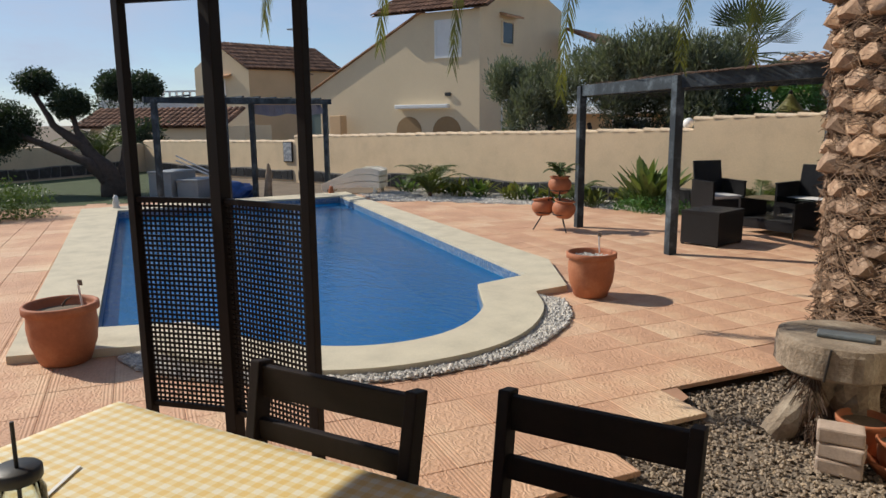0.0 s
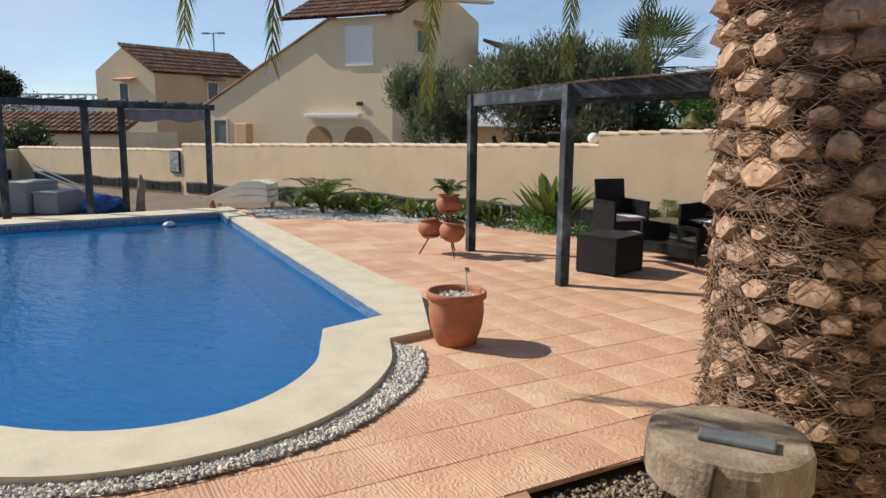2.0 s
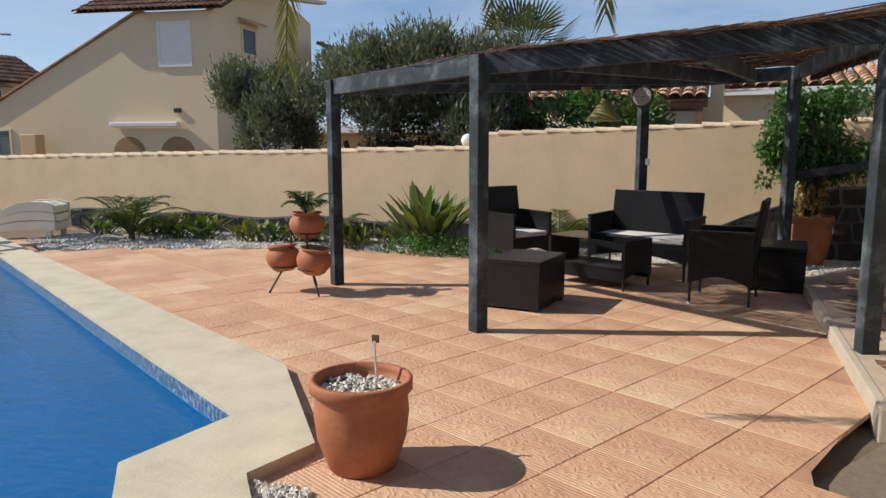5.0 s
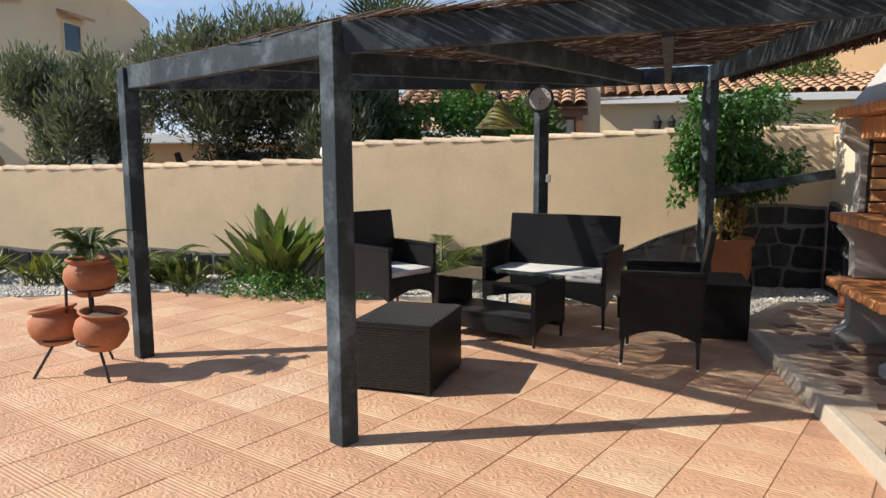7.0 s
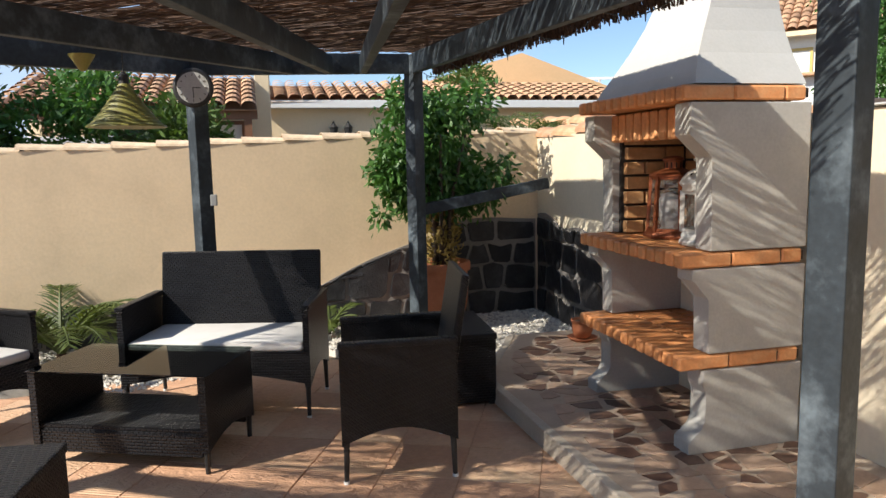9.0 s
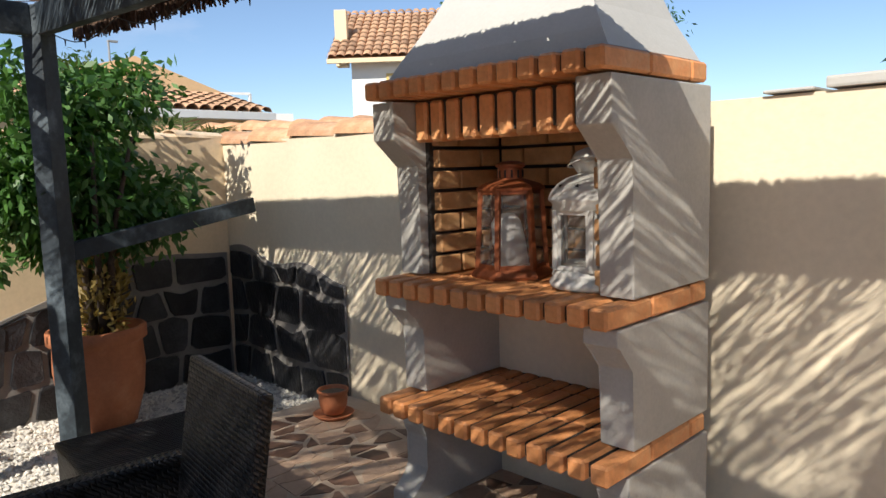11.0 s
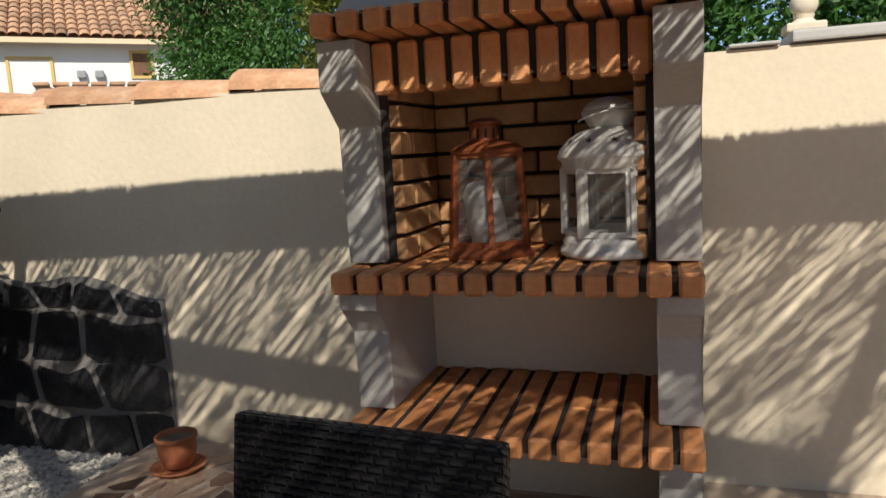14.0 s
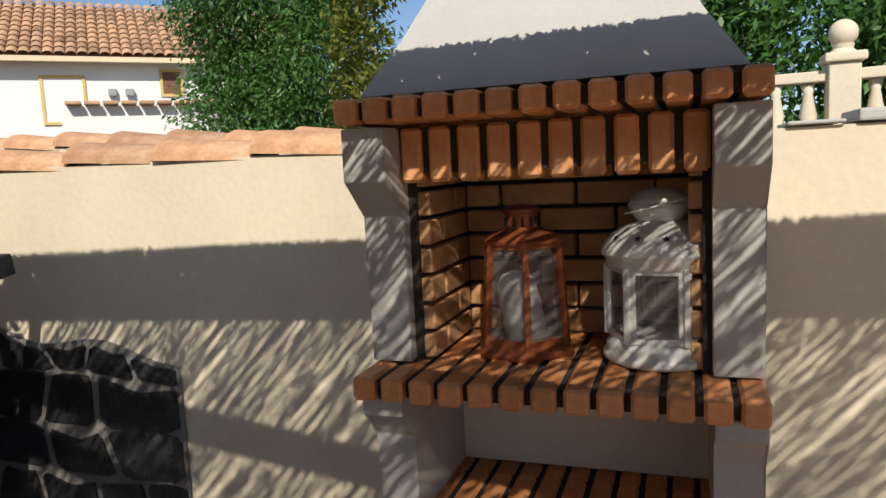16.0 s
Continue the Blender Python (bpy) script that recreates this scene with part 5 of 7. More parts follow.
leaves("crown", [(rng.uniform(-0.15, 0.15), rng.uniform(-0.25, 0.25), rng.uniform(1.5, 3.2), 0.22, 1.2) for _ in range(16)], 4200, 0.075, leaf_mat("lemon_leaves", (0.15, 0.17, 0.025)), t2, seed=22, slim=0.45)
t3 = thing("laurel_hedge", pose(8.0, 10.2, 0), "dense dark green laurel hedge beyond the wall", "hedge")
leaves("foliage", [(rng.uniform(-0.4, 0.3), y * 0.5 - 2.6 + rng.uniform(-0.2, 0.2), rng.uniform(0.4, 3.3), 0.5, 1.0) for y in range(9) for _ in range(6)], 30000, 0.13, M_FICUS, t3, seed=23)
t4 = thing("garden_shrub", pose(3.35, 8.9, 0), "leafy light green shrub beside the side wall", "shrub")
leaves("foliage", [(rng.uniform(-0.35, 0.3), rng.uniform(-0.5, 0.5), rng.uniform(0.9, 2.3), 0.26, 1.0) for _ in range(16)], 4500, 0.085, M_GREEN, t4, seed=24, slim=0.5)
part("trunk", tube(bmesh.new(), [(0, 0, -0.05), (0, 0, 1.5)], [0.05, 0.03], 8), M_TRUNK, t4)

# pruned olive at the end of the pool
po = thing("pruned_olive", pose(-12.42, 9.03, -0.05) @ Matrix.Scale(1.12, 4), "old olive with twisted trunk and clipped ball crowns", "tree")
BOUGHS = [([(0, 0, 0), (0.0, -0.05, 0.45), (-0.45, -0.30, 0.95), (-1.0, -0.60, 1.35), (-1.35, -0.75, 1.95)], [0.30, 0.22, 0.15, 0.08, 0.05]),
         ([(0, 0.05, 0.1), (0.0, 0.25, 0.6), (-0.05, 0.38, 1.2), (-0.2, 0.35, 1.9)], [0.22, 0.13, 0.10, 0.06]),
         ([(0, -0.1, 0.3), (-0.15, -0.35, 0.65), (-0.85, -0.8, 0.95), (-1.55, -1.2, 1.25)], [0.16, 0.13, 0.09, 0.06]),
         ([(-0.35, -0.25, 0.9), (-0.6, -0.32, 1.25), (-0.82, -0.36, 1.6)], [0.10, 0.07, 0.05])]
for pts, radii in BOUGHS:
    fine = []
    for k in range(len(pts) - 1):
        for s in range(5):
            p = Vector(pts[k]).lerp(Vector(pts[k + 1]), s / 5)
            fine.append(p + Vector((noise.noise(p * 3), noise.noise(p * 3 + Vector((5, 0, 0))), 0)) * 0.05)
    fine.append(Vector(pts[-1]))
    rr = [radii[min(int(k / 5), len(radii) - 2)] + (radii[min(int(k / 5), len(radii) - 2) + 1] - radii[min(int(k / 5), len(radii) - 2)]) * (k % 5) / 5 for k in range(len(fine))]
    part("trunk" if pts[0][2] < 0.05 else "limb", tube(bmesh.new(), fine, [0.78 * r * (1 + 0.18 * noise.noise(Vector((k * 0.7, r * 9, 0)))) for k, r in enumerate(rr)], 10), M_TRUNK, po, smooth=True)
for k, (x, y, z, r) in enumerate([(-1.36, -0.74, 2.13, 0.36), (-0.82, -0.34, 1.76, 0.38), (-0.30, 0.30, 2.08, 0.38), (0.16, 0.66, 2.04, 0.38), (-1.85, -1.38, 1.22, 0.74), (-2.4, -1.9, 1.5, 0.6)]):
    rg = random.Random(k)
    leaves("crown", [(x + rg.uniform(-r, r) * 0.4, y + rg.uniform(-r, r) * 0.4, z + rg.uniform(-r, r) * 0.25, r * 0.68, 0.85) for _ in range(9)], int(8500 * (r / 0.4) ** 2), 0.055, M_OLIVED, po, seed=30 + k, slim=0.5, shell=0.55)
bb = thing("round_shrub", pose(-9.7, 6.3, -0.05), "clipped round green shrub on the lawn", "shrub")
leaves("foliage", [(0, -0.2, 0.3, 0.42, 0.85), (0.1, 0.2, 0.28, 0.36, 0.85), (-0.2, -0.5, 0.3, 0.4, 0.85)], 6000, 0.05, M_GREEN, bb, seed=31)
fp2 = small_palm("garden_palm", pose(-13.5, 9.3, 0.6), 15, 1.1, "feathery palm behind the pruned olive", 17, stem=0.65)


# ---------- metal gazebo, table and chairs at the start of the walk ----------
M_BLACKM = mat("black_metal", (0.010, 0.008, 0.007), 0.6, 0.2, 9, 90, 0.1, spec=0.2)
gz = thing("gazebo", pose(0, 4.5, 0), "dark metal gazebo with woven lower side screens", "gazebo")
G1, G2, G3, G4, G5 = (-0.225, 3.99), (0.135, 4.18), (0.626, 4.244), (2.85, 5.27), (2.83, 4.70)
for x, y in (G1, G2, G3, G4, G5):
    w = 0.058 if (x, y) == G2 else 0.04
    into(gz, part("post", boxes([((x, y, 1.1), (w, w, 2.2), (0, 0, 15))], 0.004), M_BLACKM))
for p, q in ((G1, G2), (G2, G3), (G4, G5)):
    for z, h in ((1.95, 0.03), (1.15, 0.022), (0.25, 0.022)):
        into(gz, part("rail", bar(bmesh.new(), (*p, z), (*q, z), 0.022, h), M_BLACKM))
    into(gz, part("rail", bar(bmesh.new(), (*p, 2.18), (*q, 2.18), 0.03, 0.035), M_BLACKM))
    # woven screen: flat strips both ways
    P, Q = Vector((*p, 0)), Vector((*q, 0))
    d = (Q - P)
    n1 = int(d.length / 0.0215)
    bm = bmesh.new()
    side = Vector((-d.y, d.x, 0)).normalized()
    for k in range(1, n1):
        c = P + d * (k / n1) + side * 0.003
        bar(bm, c + Vector((0, 0, 0.255)), c + Vector((0, 0, 1.145)), 0.009, 0.003, up=side)
    for k in range(1, 42):
        z = 0.255 + 0.89 * k / 42
        bar(bm, P + Vector((0, 0, z)), Q + Vector((0, 0, z)), 0.004, 0.0095)
    tagged(into(gz, part("woven_screen", bm, M_BLACKM, label="dark open woven screen")), kind="stuff")
into(gz, part("rail", bar(bmesh.new(), (*G3, 2.19), (*G4, 2.19), 0.035, 0.04), M_BLACKM))
# fabric roof over the table
into(gz, part("canopy", prism(bmesh.new(), [(-0.25, 3.98), (0.16, 4.25), (0.67, 4.32), (2.80, 5.32), (2.86, 4.70), (2.86, 1.2), (0.45, 0.9)], 2.212, 2.224), mat("canopy_fabric", (0.42, 0.38, 0.32), 0.95, 0.08, 3, 200, 0.2), label="taut beige canopy fabric"))


def slat_chair(m):
    t = thing("garden_chair", m, "dark brown wooden slatted garden chair at the table", "chair", "chairs at the garden table")
    for s in (-1, 1):
        part("back_post", bar(bmesh.new(), (s * 0.225, 0.0, 0.40), (s * 0.235, 0.10, 0.90), 0.032, 0.05, up=(0, 1, 0), bevel=0.004), M_WOODD, t)
        part("leg", bar(bmesh.new(), (s * 0.225, 0.04, 0.0), (s * 0.225, 0.0, 0.42), 0.035, 0.04, up=(0, 1, 0), bevel=0.004), M_WOODD, t)
        part("leg", boxes([((s * 0.215, -0.40, 0.21), (0.035, 0.035, 0.42))], 0.004), M_WOODD, t)
        part("side_rail", boxes([((s * 0.22, -0.20, 0.40), (0.025, 0.40, 0.05))], 0.004), M_WOODD, t)
    for z, h in ((0.855, 0.075), (0.745, 0.05), (0.65, 0.045)):
        part("back_slat", bar(bmesh.new(), (-0.225, 0.005 + (z - 0.42) * 0.2, z), (0.225, 0.005 + (z - 0.42) * 0.2, z), 0.02, h, bevel=0.004), M_WOODD, t)
    for k in range(6):
        part("seat_slat", boxes([((0, -0.385 + 0.074 * k, 0.435), (0.46, 0.058, 0.018))], 0.003), M_WOODD, t)
    return t


SLIM = Matrix.Diagonal((0.90, 1, 1, 1))
sc = slat_chair(pose(1.56, 3.515, 0.012, 0, 0, 13.5) @ SLIM)
copy_thing(sc, pose(2.087, 3.735, 0.012, 0, 0, 11.8) @ SLIM)


def gingham():
    m = mat("gingham_oilcloth", (0.74, 0.69, 0.53), 0.45, 0.06, 3, 60, 0.05)
    n, ln = m.node_tree.nodes, m.node_tree.links
    b = n["Principled BSDF"]
    src = b.inputs["Base Color"].links[0].from_socket
    co, sp = n.new("ShaderNodeTexCoord"), n.new("ShaderNodeSeparateXYZ")
    ln.new(co.outputs["Object"], sp.inputs[0])
    last = src
    for ax in (0, 1):
        f, fr, gt, mx = n.new("ShaderNodeMath"), n.new("ShaderNodeMath"), n.new("ShaderNodeMath"), n.new("ShaderNodeMix")
        f.operation, fr.operation, gt.operation = "MULTIPLY", "FRACT", "GREATER_THAN"
        f.inputs[1].default_value, gt.inputs[1].default_value = 28.0, 0.5
        mx.data_type, mx.blend_type = "RGBA", "MULTIPLY"
        mx.inputs["B"].default_value = (0.95, 0.74, 0.28, 1)
        h = n.new("ShaderNodeMath")
        h.operation = "MULTIPLY"
        h.inputs[1].default_value = 0.55
        ln.new(sp.outputs[ax], f.inputs[0])
        ln.new(f.outputs[0], fr.inputs[0])
        ln.new(fr.outputs[0], gt.inputs[0])
        ln.new(gt.outputs[0], h.inputs[0])
        ln.new(h.outputs[0], mx.inputs["Factor"])
        ln.new(last, mx.inputs["A"])
        last = mx.outputs["Result"]
    ln.new(last, b.inputs["Base Color"])
    return m


tb = thing("garden_table", pose(1.60, 3.14, 0.012, 0, 0, 13), "dark wooden garden table under a checked oilcloth", "table")
part("tabletop", boxes([((0, 0, 0.715), (1.22, 0.80, 0.035))], 0.006), M_WOODD, tb)
for sx in (-1, 1):
    for sy in (-1, 1):
        part("leg", boxes([((sx * 0.55, sy * 0.34, 0.35), (0.06, 0.06, 0.70))], 0.005), M_WOODD, tb)
cl2 = thing("tablecloth", pose(1.60, 3.14, 0.75, 0, 0, 13), "yellow and white checked oilcloth with a printed stripe", "tablecloth")
M_CHECK = gingham()
bm = bmesh.new()
bmesh.ops.create_grid(bm, x_segments=40, y_segments=28, size=1.0, matrix=Matrix.Diagonal((0.64, 0.43, 1, 1)))
for v in bm.verts:
    ox, oy = max(0, abs(v.co.x) - 0.605), max(0, abs(v.co.y) - 0.395)
    v.co.z = 0.0025 - 1.0 * max(ox, oy) - 0.02 * (ox + oy) + 0.0012 * noise.noise(v.co * 6)
part("cloth", bm, M_CHECK, cl2, smooth=True)
part("stripe", boxes([((-0.32, 0.05, 0.006), (0.16, 0.008, 0.002), (0, 0, -62))]), M_WHITE, cl2, "white worn crease")
jar = thing("drinking_jar", pose(1.425, 3.01, 0.756), "glass drinking jar with a black lid and straw", "jar")
part("glass", lathe(bmesh.new(), [(0.036, 0), (0.042, 0.01), (0.042, 0.085), (0.034, 0.105), (0.034, 0.112)], 28), M_GLASS, jar, smooth=True)
part("lid", lathe(bmesh.new(), [(0.038, 0.108), (0.040, 0.112), (0.040, 0.128), (0.036, 0.132)], 28), M_IRON, jar, smooth=True)
part("straw", tube(bmesh.new(), [(0, 0, 0.02), (0.006, 0, 0.215)], 0.0035, 8), M_IRON, jar)

# ---------- stump stool and clutter by the palm ----------
st = thing("stump_table", pose(1.965, 6.26, -0.05) @ Matrix.Diagonal((0.81, 0.81, 0.89, 1)), "weathered tree stump table with a thick sawn round top", "stump table")
bm = bmesh.new()
lathe(bm, [(0.30, 0.40), (0.335, 0.42), (0.335, 0.545), (0.325, 0.575), (0.30, 0.582)], 44)
for v in bm.verts:
    a = math.atan2(v.co.y, v.co.x)
    s = 1 + 0.07 * noise.noise(Vector((math.cos(a) * 1.5, math.sin(a) * 1.5, 0))) + 0.025 * noise.noise(Vector((math.cos(a) * 9, math.sin(a) * 9, v.co.z * 4)))
    v.co.x *= s
    v.co.y *= s
part("top", bm, M_LOG, st, "sawn log slab with cracks")
# the split is not cut: a dark strip colours in its depth
part("crack", boxes([((0.02, -0.325, 0.49), (0.012, 0.03, 0.17), (0, 8, 6)), ], 0.003), M_MORTARGAP, st)
for pts, radii in (([(-0.05, 0, 0.42), (-0.12, -0.05, 0.22), (-0.27, -0.22, 0.0)], [0.13, 0.10, 0.075]), ([(0.05, 0.05, 0.42), (0.1, 0.05, 0.2), (0.14, 0.0, 0.0)], [0.15, 0.13, 0.11]), ([(0.0, 0.1, 0.42), (0.0, 0.12, 0.2), (-0.05, 0.22, 0.0)], [0.14, 0.12, 0.1])):
    fine = [Vector(pts[0]).lerp(Vector(pts[1]), s / 5) for s in range(5)] + [Vector(pts[1]).lerp(Vector(pts[2]), s / 5) for s in range(6)]
    bm = tube(bmesh.new(), fine, [radii[0] + (radii[2] - radii[0]) * k / 10 for k in range(11)], 14)
    for v in bm.verts:
        v.co += Vector((noise.noise(v.co * 14), noise.noise(v.co * 14 + Vector((3, 0, 0))), 0)) * 0.02
    part("root", bm, M_LOG, st, "gnarled dry root leg")
rg = random.Random(4)
rows = []
for k in range(260):
    a = rg.uniform(2.6, 4.6)
    p = Vector((0.2 * math.cos(a), 0.2 * math.sin(a), rg.uniform(0.05, 0.42)))
    rows.append((tuple(p), tuple(p + Vector((rg.uniform(-0.08, 0.08), rg.uniform(-0.08, 0.02), -rg.uniform(0.05, 0.16)))), 0.0025))
v, f = sticks(rows, 6)
tagged(mesh_part("dry_fibre", v, f, M_BRUSH, st, "dry hanging twigs"), kind="stuff")
sl = thing("slate_piece", pose(2.00, 6.20, 0.468, 0, 0, 10) @ Matrix.Scale(0.78, 4), "grey slate offcut lying on the stump", "slate")
part("slab", boxes([((0, 0, 0.014), (0.30, 0.12, 0.024), (0, 0, 0))], 0.008), mat("blue_slate", (0.13, 0.15, 0.16), 0.5, 0.3, 9, 60, 0.4), sl)
for k, (dx, dy, z, rz) in enumerate(((0, 0, 0, 4), (0.005, 0.0, 0.09, -3), (-0.005, 0.005, 0.18, 6))):
    bk = thing("garden_brick", pose(2.08 + dx, 5.90 + dy, -0.045 + z * 0.78, 0, 0, 8 + rz) @ Matrix.Diagonal((0.86, 1, 0.78, 1)), "pale weathered concrete brick stacked by the stump", "brick", "stacked bricks")
    part("block", boxes([((0, 0, 0.044), (0.21, 0.11, 0.086))], 0.012), mat("pale_brick_%s" % "abc"[k], (0.44, 0.34, 0.27), 0.9, 0.2, 12, 90, 0.4), bk)
pp = flower_pot(pose(2.285, 6.03, -0.03), 0.095, 0.15, "small terracotta pot standing in a wide saucer")
sa = thing("pot_saucer", pose(2.285, 6.03, -0.05) @ Matrix.Scale(0.85, 4), "wide terracotta bowl under a small pot", "saucer")
part("bowl", lathe(bmesh.new(), [(0.10, 0), (0.15, 0.07), (0.158, 0.075), (0.158, 0.095), (0.148, 0.095), (0.09, 0.018)], 32), M_TERRA, sa, smooth=True)
pq = flower_pot(pose(2.12, 6.12, -0.045), 0.11, 0.19, "dark plant pot half hidden under the stump table")

# ---------- small pot by the barbecue ----------
sp2 = flower_pot(pose(2.60, 13.0, 0.125), 0.075, 0.125, "little terracotta pot on a saucer by the barbecue")
sa2 = thing("pot_saucer", pose(2.60, 13.0, 0.104), "small terracotta saucer on the paved plinth", "saucer")
part("bowl", lathe(bmesh.new(), [(0.075, 0), (0.10, 0.018), (0.105, 0.024), (0.097, 0.024), (0.07, 0.008)], 24), M_TERRA, sa2, smooth=True)

# garden globe lamp on the wall step and one in the hedge
for m in (pose(-2.32, 14.45, 1.27), pose(8.1, 14.3, 2.3)):
    gl2 = thing("globe_lamp", m, "white round garden globe lamp, unlit", "lamp")
    bm = bmesh.new()
    bmesh.ops.create_uvsphere(bm, u_segments=24, v_segments=16, radius=0.095, matrix=pose(0, 0, 0.12))
    part("globe", bm, M_WHITE, gl2, smooth=True)
    part("collar", lathe(bmesh.new(), [(0.05, 0.0), (0.05, 0.03), (0.035, 0.04)], 16), M_IRON, gl2)
    if m.translation.z > 1.5:
        part("pole", tube(bmesh.new(), [(0, 0, -2.4), (0, 0, 0.01)], 0.02, 8), M_IRON, gl2)

# ---------- far end of the pool ----------
fp3 = thing("far_pergola", pose(-9.6, 10.3, 0), "grey timber pergola frame with a folded shade cloth", "pergola")
FPX = [(-9.66, 8.70), (-9.22, 9.82), (-9.75, 10.75), (-9.06, 12.06)]
for x, y in FPX:
    into(fp3, part("post", boxes([((x, y, 0.92), (0.09, 0.09, 1.94), (0, 0, 30))], 0.005), M_WOODG))
TOPZ = 1.88
for p, q in (((-9.75, 8.55), (-9.85, 10.85)), ((-9.22, 9.70), (-9.04, 12.2)), ((-9.75, 8.6), (-9.15, 9.95)), ((-9.85, 10.8), (-9.0, 12.15))):
    into(fp3, part("beam", bar(bmesh.new(), (*p, TOPZ), (*q, TOPZ), 0.05, 0.10, bevel=0.004), M_WOODG))
for k in range(9):
    y = 8.9 + 0.36 * k
    into(fp3, part("slat", bar(bmesh.new(), (-9.95, y + 0.3, TOPZ + 0.065), (-9.0 - 0.0, y + 0.12, TOPZ + 0.065), 0.04, 0.03), M_WOODG))
sc2 = thing("shade_cloth", pose(-9.6, 11.3, 1.5), "faded grey violet shade cloth hanging under the far pergola", "shade cloth")
bm = bmesh.new()
n = 30
for k in range(n + 1):
    s = k / n
    x, y = -9.80 + 0.72 * s, 10.85 + 1.15 * s
    b = 0.03 * math.sin(s * 30)
    a = [bm.verts.new((x + b, y, TOPZ - 0.06)), bm.verts.new((x - b, y, TOPZ - 0.24 - 0.05 * math.sin(math.pi * s * 2) ** 2))]
    if k:
        bm.faces.new((prev[0], a[0], a[1], prev[1]))
    prev = a
into(sc2, part("cloth", bm, mat("violet_grey_cloth", (0.22, 0.22, 0.27), 0.9, 0.15, 8, 60, 0.2)))


def sun_lounger(m):
    t = thing("sun_lounger", m, "stack of folded cream plastic sun loungers", "sun lounger")
    for k in range(3):
        lo = [(-0.66, 0.10 + 0.035 * k), (0.12, 0.16 + 0.135 * k), (0.44, 0.17 + 0.135 * k), (0.60, 0.14 + 0.125 * k)]
        hi = [(y, z + (0.045 if y < -0.5 else 0.122)) for y, z in lo]
        for sx, w in ((-0.27, 0.07), (0.27, 0.07), (0.0, 0.44)):
            drop = 0.0 if w < 0.1 else 0.022
            bm = bmesh.new()
            a = [bm.verts.new((sx - w / 2, y, z - (drop if n > 3 else 0))) for n, (y, z) in enumerate(lo + hi[::-1])]
            b = [bm.verts.new((sx + w / 2, y, z - (drop if n > 3 else 0))) for n, (y, z) in enumerate(lo + hi[::-1])]
            bm.faces.new(a)
            bm.faces.new(b[::-1])
            for n in range(8):
                bm.faces.new((a[n], b[n], b[(n + 1) % 8], a[(n + 1) % 8]))
            bmesh.ops.bevel(bm, geom=list(bm.edges), offset=0.008, segments=2, affect="EDGES")
            part("frame_rail" if w < 0.1 else "lying_panel", bm, M_CREAMC, t)
    for sx in (-1, 1):
        for sy in (-0.58, 0.5):
            part("leg", boxes([((sx * 0.26, sy, 0.13), (0.06, 0.08, 0.26 if sy > 0 else 0.22))], 0.01), M_CREAMC, t)
    return t


sun_lounger(pose(-8.55, 12.4, -0.02, 0, 0, -60))
for x, y, sx, sy, h, rz in ((-11.25, 9.75, 0.55, 0.8, 0.52, 25), (-10.75, 10.05, 0.5, 0.75, 0.36, 25)):
    t = thing("storage_chest", pose(x, y, -0.05, 0, 0, rz), "grey plastic garden storage chest", "chest", "storage chests")
    part("body", boxes([((0, 0, h / 2), (sx, sy, h))], 0.02), M_PLASTICG, t)
    part("lid", boxes([((0, 0, h + 0.02), (sx + 0.03, sy + 0.03, 0.05))], 0.015), M_PLASTICG, t)
pn = thing("pool_poles", pose(-10.3, 10.3, 0), "white and blue telescopic pool poles leaning on the chest", "pool tool")
for a, b in (((-0.75, -0.55, 0.72), (0.3, 0.55, 0.02)), ((-0.8, -0.40, 0.66), (0.25, 0.5, 0.02)), ((-0.65, -0.6, 0.82), (0.2, 0.6, 0.05))):
    part("pole", tube(bmesh.new(), [a, b], 0.016, 8), M_WHITE, pn)
bt = thing("blue_tarpaulin", pose(-10.15, 10.55, -0.05), "crumpled blue pool cover on the ground", "pool cover")
bm = bmesh.new()
bmesh.ops.create_icosphere(bm, subdivisions=3, radius=0.32, matrix=Matrix.Diagonal((1, 1.2, 0.75, 1)))
for v in bm.verts:
    v.co *= 1 + 0.3 * noise.noise(v.co * 6)
    v.co.z = max(v.co.z + 0.1, 0)
part("cover", bm, mat("blue_plastic", (0.02, 0.08, 0.28), 0.4, 0.3, 12, 60, 0.2), bt)
for x, y, h, c in ((-9.35, 7.75, 0.24, M_METALW), (-8.45, 11.65, 0.16, M_TERRA)):
    t = thing("garden_statuette", pose(x, y, 0.05), "small pale stone garden ornament on the coping", "statue")
    part("figure", lathe(bmesh.new(), [(0.06, 0), (0.065, 0.02), (0.05, 0.06), (0.06, h * 0.45), (0.04, h * 0.65), (0.045, h * 0.8), (0.01, h)], 14), c, t, smooth=True)
sk = thing("pool_float", pose(-7.7, 10.3, -0.06), "white floating chlorine dispenser in the pool", "pool float")
part("body", lathe(bmesh.new(), [(0.02, -0.03), (0.09, 0.0), (0.10, 0.02), (0.05, 0.06), (0.01, 0.065)], 20), M_WHITE, sk, smooth=True)
pqz = thing("tile_picture", pose(-12.55, 13.585, 0.72, 0, 0, 3.3), "framed blue and white glazed tile picture on the wall", "tile picture")
part("frame", boxes([((0, 0, 0), (0.36, 0.03, 0.52))], 0.004), M_IRON, pqz)
part("tiles", boxes([((0, -0.018, 0), (0.31, 0.012, 0.47))], 0.002), mat("glazed_tiles", (0.36, 0.38, 0.42), 0.2, 0.7, 14, 40, 0.1, tint=(0.75, 0.75, 0.72)), pqz)
dt = thing("dead_stump", pose(-9.55, 10.9, -0.05), "knotted dry tree stump by the far pergola", "stump")
